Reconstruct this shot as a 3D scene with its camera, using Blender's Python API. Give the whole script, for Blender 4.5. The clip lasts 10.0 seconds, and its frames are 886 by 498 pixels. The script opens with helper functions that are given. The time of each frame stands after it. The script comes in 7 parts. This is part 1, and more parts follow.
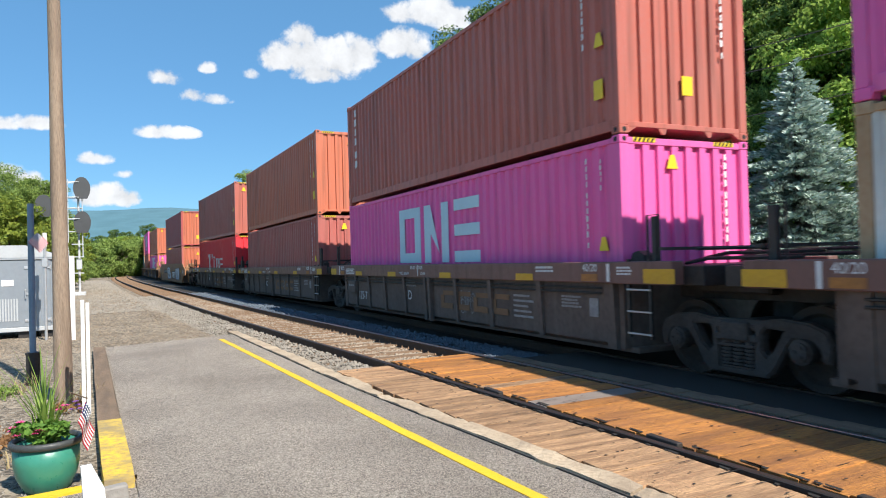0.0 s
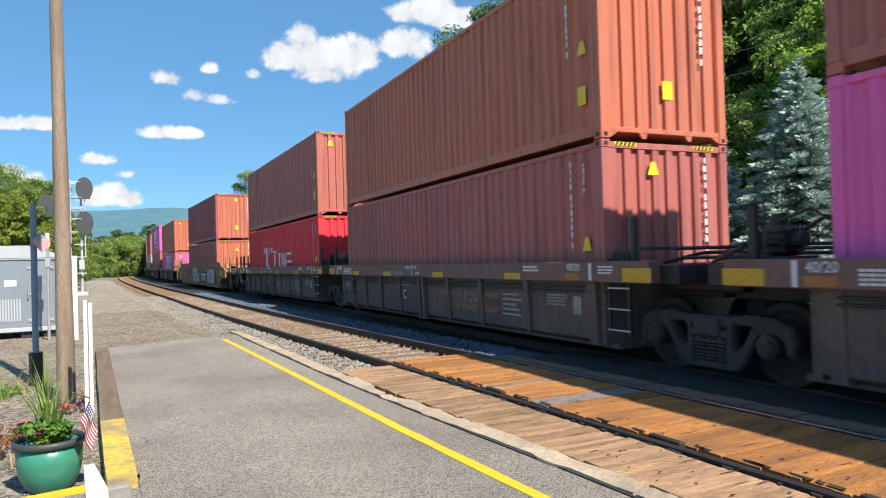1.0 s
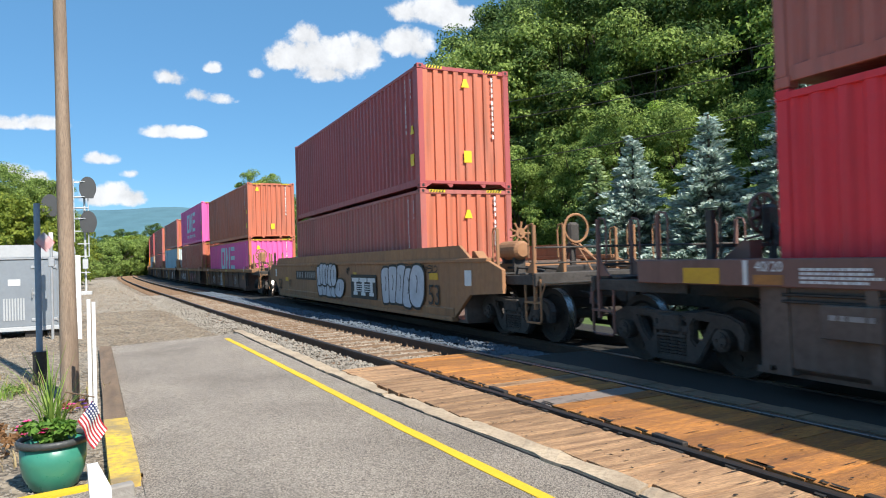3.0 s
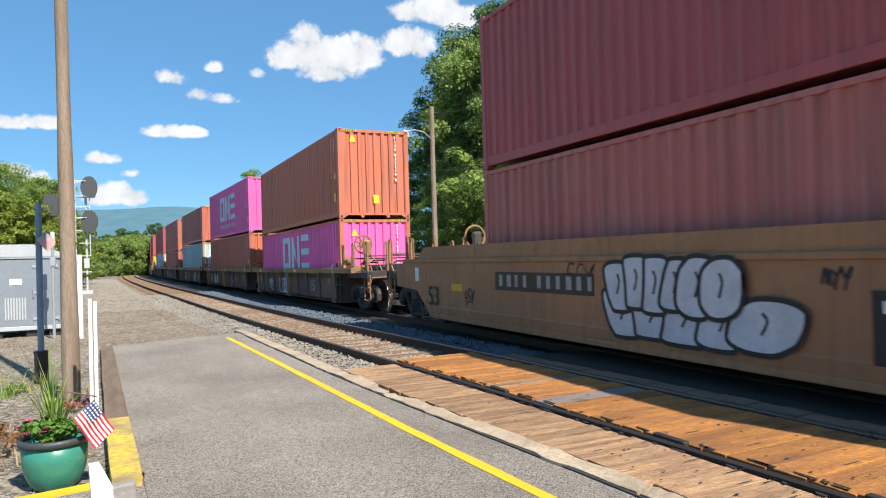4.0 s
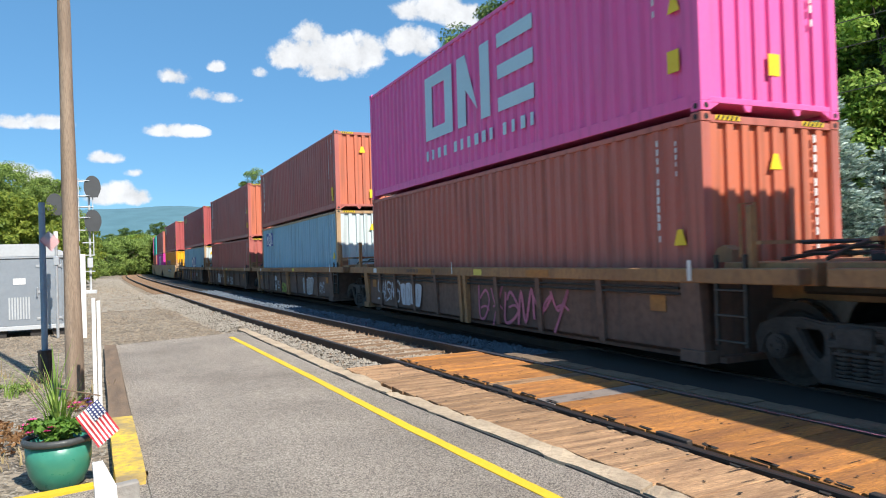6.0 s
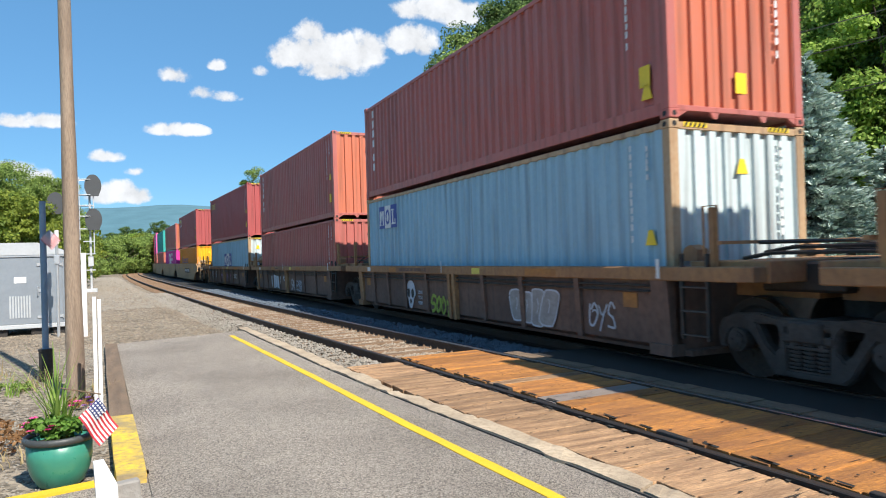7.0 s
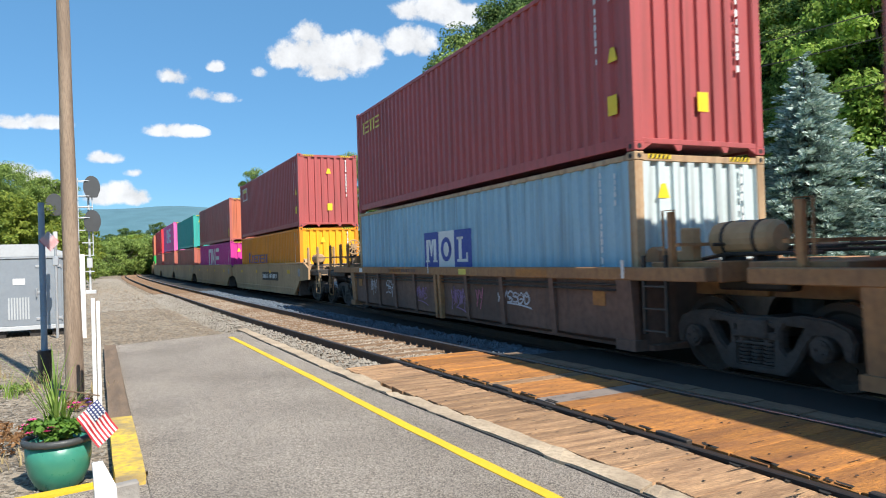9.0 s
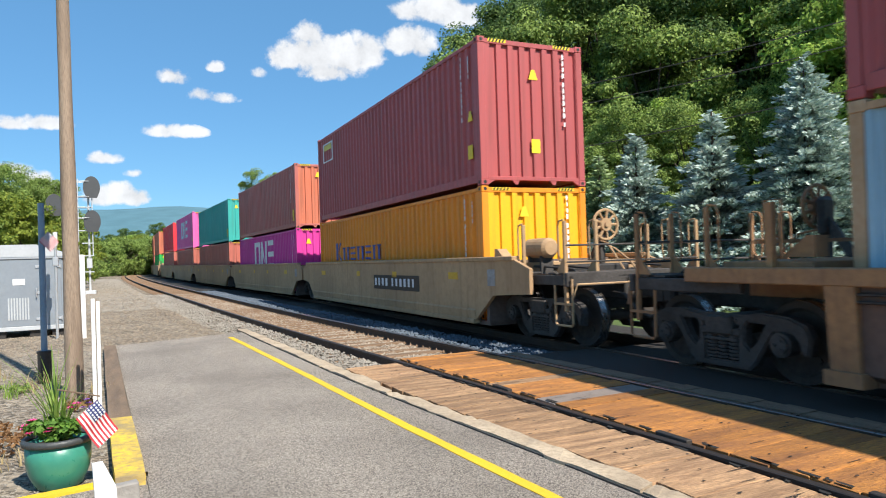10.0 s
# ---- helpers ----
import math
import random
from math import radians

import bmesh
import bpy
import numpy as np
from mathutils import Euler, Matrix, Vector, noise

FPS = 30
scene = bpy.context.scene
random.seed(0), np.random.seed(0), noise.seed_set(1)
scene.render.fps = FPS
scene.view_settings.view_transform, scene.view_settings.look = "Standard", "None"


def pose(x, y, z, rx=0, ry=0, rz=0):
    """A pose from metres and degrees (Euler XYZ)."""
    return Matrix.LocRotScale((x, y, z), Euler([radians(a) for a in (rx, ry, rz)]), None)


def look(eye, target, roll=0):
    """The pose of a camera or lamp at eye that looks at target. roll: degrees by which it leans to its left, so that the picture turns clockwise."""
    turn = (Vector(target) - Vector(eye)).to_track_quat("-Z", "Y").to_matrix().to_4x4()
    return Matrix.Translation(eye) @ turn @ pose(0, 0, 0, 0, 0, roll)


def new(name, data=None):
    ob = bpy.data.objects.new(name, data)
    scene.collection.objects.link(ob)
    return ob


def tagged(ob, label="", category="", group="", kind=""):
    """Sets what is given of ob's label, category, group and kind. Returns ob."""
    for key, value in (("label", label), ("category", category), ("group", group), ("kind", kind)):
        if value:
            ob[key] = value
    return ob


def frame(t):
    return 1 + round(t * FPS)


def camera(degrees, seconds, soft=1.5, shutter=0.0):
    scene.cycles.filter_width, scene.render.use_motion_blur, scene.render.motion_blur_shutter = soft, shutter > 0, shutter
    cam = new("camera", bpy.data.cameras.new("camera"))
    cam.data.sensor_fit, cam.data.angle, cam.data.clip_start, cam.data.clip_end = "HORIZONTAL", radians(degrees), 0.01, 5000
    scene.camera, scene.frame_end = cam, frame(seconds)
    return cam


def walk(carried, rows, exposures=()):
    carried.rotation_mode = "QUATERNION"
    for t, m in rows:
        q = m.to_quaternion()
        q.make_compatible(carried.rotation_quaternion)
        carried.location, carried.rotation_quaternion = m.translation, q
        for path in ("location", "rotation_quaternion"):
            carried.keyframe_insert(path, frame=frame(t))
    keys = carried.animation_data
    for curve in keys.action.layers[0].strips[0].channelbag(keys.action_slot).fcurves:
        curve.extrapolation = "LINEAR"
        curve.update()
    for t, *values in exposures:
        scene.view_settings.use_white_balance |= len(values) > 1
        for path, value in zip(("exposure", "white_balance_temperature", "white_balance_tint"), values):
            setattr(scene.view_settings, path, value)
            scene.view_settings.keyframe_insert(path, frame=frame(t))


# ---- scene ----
# ---- camera: it stands still on the platform and is held by hand ----
cam = camera(65.33, 10.0, soft=1.05, shutter=0.1)
EYE = Vector((0.0, 0.0, 1.53))


def held(heading, tilt, lean):
    """The camera's pose: heading clockwise from +y, tilt up, lean of the picture, in degrees."""
    return Matrix.Translation(EYE) @ pose(0, 0, 0, 90 + tilt, 0, -heading) @ pose(0, 0, 0, 0, 0, lean)


walk(cam, [(t, held(a, b, c)) for t, a, b, c in (
    (0.0, 25.03, 0.715, -1.50), (0.5, 24.93, 0.73, -1.53), (1.0, 24.86, 0.69, -1.58), (1.5, 24.80, 0.66, -1.60),
    (2.0, 24.74, 0.665, -1.60), (2.5, 24.68, 0.66, -1.59), (4.0, 24.54, 0.605, -1.56), (4.5, 24.49, 0.607, -1.58),
    (5.0, 24.46, 0.61, -1.58), (5.5, 24.38, 0.575, -1.62), (7.0, 24.27, 0.42, -1.64), (7.5, 24.27, 0.39, -1.65),
    (8.0, 24.28, 0.395, -1.69), (8.5, 24.32, 0.44, -1.73), (9.0, 24.35, 0.50, -1.71), (9.5, 24.34, 0.525, -1.73),
    (10.0, 24.36, 0.515, -1.74))], exposures=((0.0, 0.6), (10.0, 0.6)))

# ---- sky, clouds and sun ----
SUN_UP, SUN_SIDE = radians(47), radians(15.5)      # height; turn from straight behind the camera's line towards the train
SUN_WAY = Vector((math.sin(SUN_SIDE) * math.cos(SUN_UP), -math.cos(SUN_SIDE) * math.cos(SUN_UP), math.sin(SUN_UP)))


def far_way(px, py):
    """A direction of the sky: degrees of heading and of height."""
    a, b = radians(px), radians(py)
    return Vector((math.sin(a) * math.cos(b), math.cos(a) * math.cos(b), math.sin(b)))


world = bpy.data.worlds.new("sky")
scene.world = world
world.use_nodes = True
wt = world.node_tree
for n in list(wt.nodes):
    wt.nodes.remove(n)


def wn(kind, **sets):
    n = wt.nodes.new(kind)
    for k, v in sets.items():
        if k == "operation":
            n.operation = v
        elif k == "blend_type":
            n.blend_type = v
        elif k == "data_type":
            n.data_type = v
    return n


def wmath(op, a, b=None, clamp=False):
    n = wn("ShaderNodeMath", operation=op)
    n.use_clamp = clamp
    for i, v in enumerate((a, b)):
        if v is None:
            continue
        if isinstance(v, (int, float)):
            n.inputs[i].default_value = v
        else:
            wt.links.new(v, n.inputs[i])
    return n.outputs[0]


def wvec(op, a, b):
    n = wn("ShaderNodeVectorMath", operation=op)
    for i, v in enumerate((a, b)):
        if isinstance(v, (tuple, Vector)):
            n.inputs[i].default_value = tuple(v)
        else:
            wt.links.new(v, n.inputs[i])
    return n


sky = wn("ShaderNodeTexSky")
sky.sky_type = "NISHITA"
sky.sun_disc = False
sky.sun_elevation = SUN_UP
sky.sun_rotation = math.pi - SUN_SIDE
sky.altitude = 200
sky.air_density, sky.dust_density, sky.ozone_density = 1.0, 0.1, 3.0
coord = wn("ShaderNodeTexCoord").outputs["Generated"]
noise_a = wn("ShaderNodeTexNoise")
noise_a.inputs["Scale"].default_value, noise_a.inputs["Detail"].default_value = 24, 6
noise_a.inputs["Roughness"].default_value = 0.62
wt.links.new(coord, noise_a.inputs["Vector"])
noise_b = wn("ShaderNodeTexNoise")
noise_b.inputs["Scale"].default_value, noise_b.inputs["Detail"].default_value = 75, 5
wt.links.new(coord, noise_b.inputs["Vector"])
# fair-weather clouds: heading, height, half-width, half-height in degrees, thickness
CLOUDS = ((12.3, 16.0, 1.7, 1.3, 1.0), (14.2, 16.1, 2.3, 1.9, 1.0), (16.6, 15.9, 2.3, 1.9, 1.0), (18.4, 16.4, 1.7, 1.5, 1.0), (13.9, 17.7, 1.2, 1.0, 1.0), (15.4, 15.0, 2.4, 1.0, 1.0),
          (21.9, 17.2, 2.0, 1.3, 1.0), (23.2, 16.8, 1.2, 1.0, .98), (22.3, 19.5, 1.7, .9, .85), (24.6, 19.5, 2.3, 1.2, 1.0), (26.4, 19.0, 1.7, 1.2, 1.0),
          (3.4, 14.1, 1.15, .75, .85), (5.4, 12.9, 1.0, .6, .8), (6.9, 12.7, 1.2, .5, .75), (6.5, 15.0, .65, .5, .75), (9.8, 14.7, .6, .45, .65),
          (3.4, 10.05, 2.0, .58, .88), (-7.5, 10.1, 1.2, .55, .85), (-5.4, 10.25, 1.5, .6, .88), (-1.7, 7.9, 1.2, .5, .68), (.45, 6.85, .65, .38, .6),
          (-2.0, 5.0, 1.2, .8, 1.0), (-.5, 5.25, 1.4, .9, 1.0), (.5, 5.0, 1.0, .8, 1.0), (-7.6, 6.7, 1.3, .8, 1.0), (-6.1, 6.1, 1.2, .75, 1.0),
          (-4.8, 5.5, 1.3, .75, .95), (42, 24, 5, 2, 1.0), (-35, 20, 6, 2.5, 1.0), (-60, 14, 7, 2.5, 1), (75, 30, 6, 3, 1),
          (120, 25, 7, 3, 1), (-120, 22, 8, 3, 1), (170, 18, 8, 2.5, 1), (-165, 40, 7, 4, 1), (-80, 45, 7, 4, 1))
cover = None
shade_up = None
for a, b, w, h, thick in CLOUDS:
    d = far_way(a, b)
    right = far_way(a + 90, 0)
    up = right.cross(d)
    u = wmath("DIVIDE", wvec("DOT_PRODUCT", coord, right).outputs["Value"], radians(w))
    v = wmath("DIVIDE", wvec("DOT_PRODUCT", wvec("SUBTRACT", coord, d).outputs[0], up).outputs["Value"], radians(h))
    ahead = wmath("GREATER_THAN", wvec("DOT_PRODUCT", coord, d).outputs["Value"], 0.5)
    # flatter below than above
    below = wmath("MULTIPLY", wmath("MINIMUM", v, 0.0), 0.55)
    rr = wmath("ADD", wmath("MULTIPLY", u, u), wmath("MULTIPLY", wmath("ADD", v, below), wmath("ADD", v, below)))
    fall = wmath("MULTIPLY", wmath("MULTIPLY", wmath("SUBTRACT", 1.0, wmath("MULTIPLY", rr, 0.55)), thick), ahead)
    fall = wmath("MAXIMUM", fall, 0.0)
    cover = fall if cover is None else wmath("MAXIMUM", cover, fall)
grain = wmath("ADD", wmath("MULTIPLY", wmath("SUBTRACT", noise_a.outputs[0], 0.5), 2.6),
              wmath("MULTIPLY", wmath("SUBTRACT", noise_b.outputs[0], 0.5), 0.9))
body = wmath("ADD", wmath("MULTIPLY", cover, 1.25), wmath("MULTIPLY", grain, wmath("GREATER_THAN", cover, 0.001)))
mask = wn("ShaderNodeMapRange")
mask.interpolation_type = "SMOOTHSTEP"
wt.links.new(body, mask.inputs["Value"])
mask.inputs["From Min"].default_value, mask.inputs["From Max"].default_value = 0.22, 0.95
mask_out = wmath("MULTIPLY", mask.outputs[0], 0.97)
lit = wn("ShaderNodeMapRange")
wt.links.new(noise_a.outputs[0], lit.inputs["Value"])
lit.inputs["From Min"].default_value, lit.inputs["From Max"].default_value = 0.3, 0.62
lit.inputs["To Min"].default_value, lit.inputs["To Max"].default_value = 6.2, 8.6
white = wn("ShaderNodeVectorMath", operation="SCALE")
white.inputs[0].default_value = (0.95, 0.97, 1.0)
wt.links.new(lit.outputs[0], white.inputs["Scale"])
blend = wn("ShaderNodeMix", data_type="RGBA")
wt.links.new(mask_out, blend.inputs["Factor"])
tint = wn("ShaderNodeMix", data_type="RGBA", blend_type="MULTIPLY")
tint.inputs["Factor"].default_value = 1.0
wt.links.new(sky.outputs[0], tint.inputs["A"])
tint.inputs["B"].default_value = (0.72, 1.05, 1.28, 1)
deep = wn("ShaderNodeMix", data_type="RGBA")
deep.inputs["Factor"].default_value = 0.5
wt.links.new(tint.outputs["Result"], deep.inputs["A"])
deep.inputs["B"].default_value = (1.25, 3.3, 5.7, 1)
wt.links.new(deep.outputs["Result"], blend.inputs["A"])
wt.links.new(white.outputs[0], blend.inputs["B"])
back = wn("ShaderNodeBackground")
back.inputs["Strength"].default_value = 0.082
wt.links.new(blend.outputs["Result"], back.inputs["Color"])
wt.links.new(back.outputs[0], wn("ShaderNodeOutputWorld").inputs[0])

sun = new("sun", bpy.data.lights.new("sun", "SUN"))
sun.data.energy, sun.data.angle, sun.data.color = 5.0, radians(0.53), (1.0, 0.94, 0.85)
sun.matrix_world = look(SUN_WAY * 100, (0, 0, 0))

# ---- materials ----
MATS = {}


def material(name, base, rough=0.8, metal=0.0, second=None, coarse=1.5, fine=30.0, amount=0.35, bump=0.25, bump_scale=60.0,
             streak=None, streak_amount=0.0, stretch=(1, 1, 1), random_shade=0.0, spec=0.5, speckle=0.0, speckle_scale=80.0):
    """A surface: base colour, broken up at two scales towards a second colour, with grain in its relief."""
    m = bpy.data.materials.new(name)
    m.use_nodes = True
    nt = m.node_tree
    for n in list(nt.nodes):
        nt.nodes.remove(n)
    out = nt.nodes.new("ShaderNodeOutputMaterial")
    bs = nt.nodes.new("ShaderNodeBsdfPrincipled")
    nt.links.new(bs.outputs[0], out.inputs[0])
    tc = nt.nodes.new("ShaderNodeTexCoord")
    mp = nt.nodes.new("ShaderNodeMapping")
    mp.inputs["Scale"].default_value = stretch
    nt.links.new(tc.outputs["Object"], mp.inputs[0])

    def nz(scale, detail=5):
        n = nt.nodes.new("ShaderNodeTexNoise")
        n.inputs["Scale"].default_value, n.inputs["Detail"].default_value = scale, detail
        nt.links.new(mp.outputs[0], n.inputs["Vector"])
        return n.outputs[0]

    def mix(fac, a, b, mode="MIX"):
        n = nt.nodes.new("ShaderNodeMix")
        n.data_type, n.blend_type = "RGBA", mode
        for key, v in (("Factor", fac), ("A", a), ("B", b)):
            sock = [s for s in n.inputs if s.name == key and (s.type == "RGBA") == (key != "Factor")][0]
            if isinstance(v, (int, float)):
                sock.default_value = v
            elif isinstance(v, tuple):
                sock.default_value = (*v[:3], 1)
            else:
                nt.links.new(v, sock)
        return [o for o in n.outputs if o.type == "RGBA"][0]

    def ramp(v, lo, hi, top=1.0):
        n = nt.nodes.new("ShaderNodeMapRange")
        nt.links.new(v, n.inputs[0])
        n.inputs[1].default_value, n.inputs[2].default_value, n.inputs[4].default_value = lo, hi, top
        return n.outputs[0]

    if second is None:
        second = tuple(c * 0.55 for c in base)
    col = mix(ramp(nz(coarse), 0.4, 0.68, amount), base, second)
    col = mix(ramp(nz(fine), 0.42, 0.7, amount * 0.8), col, second)
    if speckle:
        vo = nt.nodes.new("ShaderNodeTexVoronoi")
        vo.inputs["Scale"].default_value = speckle_scale
        nt.links.new(mp.outputs[0], vo.inputs["Vector"])
        sep = nt.nodes.new("ShaderNodeSeparateColor")
        nt.links.new(vo.outputs["Color"], sep.inputs[0])
        mr = nt.nodes.new("ShaderNodeMapRange")
        nt.links.new(sep.outputs[0], mr.inputs[0])
        mr.inputs[3].default_value, mr.inputs[4].default_value = 1 - speckle, 1 + speckle
        hs = nt.nodes.new("ShaderNodeHueSaturation")
        nt.links.new(mr.outputs[0], hs.inputs["Value"])
        nt.links.new(col, hs.inputs["Color"])
        col = hs.outputs[0]
    if streak:
        m2 = nt.nodes.new("ShaderNodeMapping")
        m2.inputs["Scale"].default_value = (3.2, 3.2, 0.16)
        nt.links.new(tc.outputs["Object"], m2.inputs[0])
        n = nt.nodes.new("ShaderNodeTexNoise")
        n.inputs["Scale"].default_value, n.inputs["Detail"].default_value = 2.2, 6
        nt.links.new(m2.outputs[0], n.inputs["Vector"])
        col = mix(ramp(n.outputs[0], 0.5, 0.75, streak_amount), col, streak)
    if random_shade:
        info = nt.nodes.new("ShaderNodeObjectInfo")
        n = ramp(info.outputs["Random"], 0.0, 1.0, 1.0)
        hs = nt.nodes.new("ShaderNodeHueSaturation")
        mr = nt.nodes.new("ShaderNodeMapRange")
        nt.links.new(n, mr.inputs[0])
        mr.inputs[3].default_value, mr.inputs[4].default_value = 1 - random_shade, 1 + random_shade
        nt.links.new(mr.outputs[0], hs.inputs["Value"])
        nt.links.new(col, hs.inputs["Color"])
        col = hs.outputs[0]
    nt.links.new(col, bs.inputs["Base Color"])
    rr = ramp(nz(fine * 0.7), 0.3, 0.7, 1.0)
    r2 = nt.nodes.new("ShaderNodeMapRange")
    nt.links.new(rr, r2.inputs[0])
    r2.inputs[3].default_value, r2.inputs[4].default_value = max(0.05, rough - 0.1), min(1.0, rough + 0.1)
    nt.links.new(r2.outputs[0], bs.inputs["Roughness"])
    bs.inputs["Metallic"].default_value = metal
    bs.inputs["Specular IOR Level"].default_value = spec
    if bump:
        b = nt.nodes.new("ShaderNodeBump")
        b.inputs["Strength"].default_value, b.inputs["Distance"].default_value = bump, 0.02
        nt.links.new(nz(bump_scale, 4), b.inputs["Height"])
        nt.links.new(b.outputs[0], bs.inputs["Normal"])
    MATS[name] = m
    return m


def leaf_material(name, base, second, through_light=0.35):
    """Leaves: each clump with its own green, some light through them."""
    m = bpy.data.materials.new(name)
    m.use_nodes = True
    nt = m.node_tree
    for n in list(nt.nodes):
        nt.nodes.remove(n)
    out = nt.nodes.new("ShaderNodeOutputMaterial")
    geo = nt.nodes.new("ShaderNodeNewGeometry")
    tc = nt.nodes.new("ShaderNodeTexCoord")
    nz = nt.nodes.new("ShaderNodeTexNoise")
    nz.inputs["Scale"].default_value = 0.55
    nt.links.new(tc.outputs["Object"], nz.inputs["Vector"])
    add = nt.nodes.new("ShaderNodeMath")
    add.operation = "ADD"
    nt.links.new(geo.outputs["Random Per Island"], add.inputs[0])
    nt.links.new(nz.outputs[0], add.inputs[1])
    mr = nt.nodes.new("ShaderNodeMapRange")
    nt.links.new(add.outputs[0], mr.inputs[0])
    mr.inputs[1].default_value, mr.inputs[2].default_value = 0.4, 1.4
    mx = nt.nodes.new("ShaderNodeMix")
    mx.data_type = "RGBA"
    nt.links.new(mr.outputs[0], mx.inputs[0])
    mx.inputs[6].default_value, mx.inputs[7].default_value = (*base, 1), (*second, 1)
    df = nt.nodes.new("ShaderNodeBsdfPrincipled")
    df.inputs["Roughness"].default_value = 0.6
    df.inputs["Specular IOR Level"].default_value = 0.25
    tr = nt.nodes.new("ShaderNodeBsdfTranslucent")
    ms = nt.nodes.new("ShaderNodeMixShader")
    ms.inputs[0].default_value = through_light
    nt.links.new(mx.outputs[2], df.inputs["Base Color"])
    nt.links.new(mx.outputs[2], tr.inputs["Color"])
    nt.links.new(df.outputs[0], ms.inputs[1])
    nt.links.new(tr.outputs[0], ms.inputs[2])
    nt.links.new(ms.outputs[0], out.inputs[0])
    MATS[name] = m
    return m


def paint(name, base, fade=None, streak_amount=0.35):
    return material(name, base, 0.5, 0.0, fade or tuple(c * 0.72 + 0.02 for c in base), 0.8, 14, 0.5, 0.06, 25,
                    (0.085, 0.045, 0.03), streak_amount * 1.5, spec=0.35)


asphalt = material("asphalt", (0.395, 0.34, 0.28), 0.92, 0, (0.20, 0.17, 0.14), 0.6, 60, 0.6, 1.0, 140, speckle=0.7, speckle_scale=125)
gravel_mat = material("gravel", (0.27, 0.225, 0.165), 0.95, 0, (0.15, 0.115, 0.08), 0.6, 9, 0.85, 1.0, 30, speckle=0.65, speckle_scale=24)
ballast_mat = material("ballast_stone", (0.32, 0.29, 0.245), 0.95, 0, (0.16, 0.135, 0.105), 2.0, 25, 0.6, 0.5, 60)
# ballast stone with the bluish train shade mixed into its colour
shade_stone = material("shade_tinted_ballast", (0.12, 0.15, 0.185), 0.95, 0, (0.065, 0.08, 0.10), 2.0, 25, 0.6, 0.5, 60)
# oily ballast and paving: colours deepened to carry the train's shadow
shade_ballast = material("oily_shade_darkened_ballast", (0.034, 0.031, 0.028), 0.95, 0, (0.016, 0.015, 0.014), 1.5, 25, 0.7, 1.0, 45)
shade_darkened_paving = material("shade_darkened_paving", (0.030, 0.026, 0.023), 0.95, 0, (0.018, 0.015, 0.013), 1.0, 60, 0.6, 0.6, 120)
grass_mat = material("meadow", (0.10, 0.15, 0.03), 0.95, 0, (0.05, 0.085, 0.02), 0.5, 9, 0.8, 1.0, 30)
concrete = material("kerb_concrete", (0.54, 0.43, 0.30), 0.9, 0, (0.22, 0.165, 0.115), 1.6, 28, 0.65, 0.7, 50)
kerb_dark = material("kerb_underside", (0.06, 0.055, 0.05), 0.95)
yellow_paint = material("yellow_paint", (0.80, 0.52, 0.02), 0.7, 0, (0.62, 0.40, 0.04), 2.0, 40, 0.45, 0.4, 150)
worn_yellow = material("worn_yellow_paint", (0.78, 0.52, 0.05), 0.75, 0, (0.27, 0.21, 0.12), 3.0, 16, 0.95, 0.5, 60)
old_timber = material("old_timber", (0.24, 0.165, 0.105), 0.9, 0, (0.12, 0.085, 0.06), 1.5, 24, 0.7, 0.6, 40, stretch=(6, 1, 6))
plank_pale = material("pale_plank", (0.52, 0.315, 0.165), 0.85, 0, (0.22, 0.125, 0.068), 1.3, 18, 0.9, 0.7, 30, stretch=(1, 7, 4), random_shade=0.2, speckle=0.16, speckle_scale=14)
plank_orange = material("rust_stained_plank", (0.52, 0.215, 0.045), 0.85, 0, (0.25, 0.105, 0.04), 1.1, 16, 0.9, 0.7, 30, stretch=(1, 6, 4), random_shade=0.2, speckle=0.16, speckle_scale=14)
plank_grey = material("grey_patch_plank", (0.25, 0.21, 0.185), 0.85, 0, (0.17, 0.13, 0.10), 1.3, 16, 0.6, 0.4, 30, stretch=(1, 7, 4))
tie_mat = material("tie_wood", (0.27, 0.165, 0.095), 0.95, 0, (0.12, 0.08, 0.05), 1.2, 18, 0.8, 0.6, 35, stretch=(1, 6, 6))
rail_side = material("rail_rust", (0.055, 0.038, 0.03), 0.75, 0.2, (0.10, 0.055, 0.03), 3, 40, 0.5, 0.3, 80)
rail_top = material("rail_head", (0.34, 0.32, 0.31), 0.35, 0.9, (0.20, 0.17, 0.15), 3, 30, 0.4, 0.05, 60)
rail_top_dull = material("rail_head_dull", (0.06, 0.052, 0.047), 0.5, 0.6, (0.07, 0.05, 0.04), 3, 30, 0.5, 0.05, 60)
near_black = material("flangeway_gap", (0.02, 0.018, 0.016), 0.9)
iron = material("black_iron", (0.035, 0.033, 0.032), 0.6, 0.3, (0.07, 0.055, 0.045), 2, 20, 0.5, 0.3, 60)
truck_iron = material("cast_steel", (0.075, 0.066, 0.060), 0.75, 0.1, (0.028, 0.024, 0.021), 2.5, 22, 0.7, 0.35, 45)
tread = material("wheel_tread", (0.42, 0.40, 0.38), 0.3, 0.95, (0.25, 0.22, 0.2), 3, 30, 0.4)
wheel_mat = material("wheel_rust", (0.05, 0.038, 0.03), 0.8, 0.1, (0.025, 0.02, 0.017), 3, 25, 0.6, 0.3, 50)
casting_mat = material("corner_casting", (0.16, 0.07, 0.05), 0.7, 0.1, (0.08, 0.045, 0.03), 6, 40, 0.6, 0.3, 60)
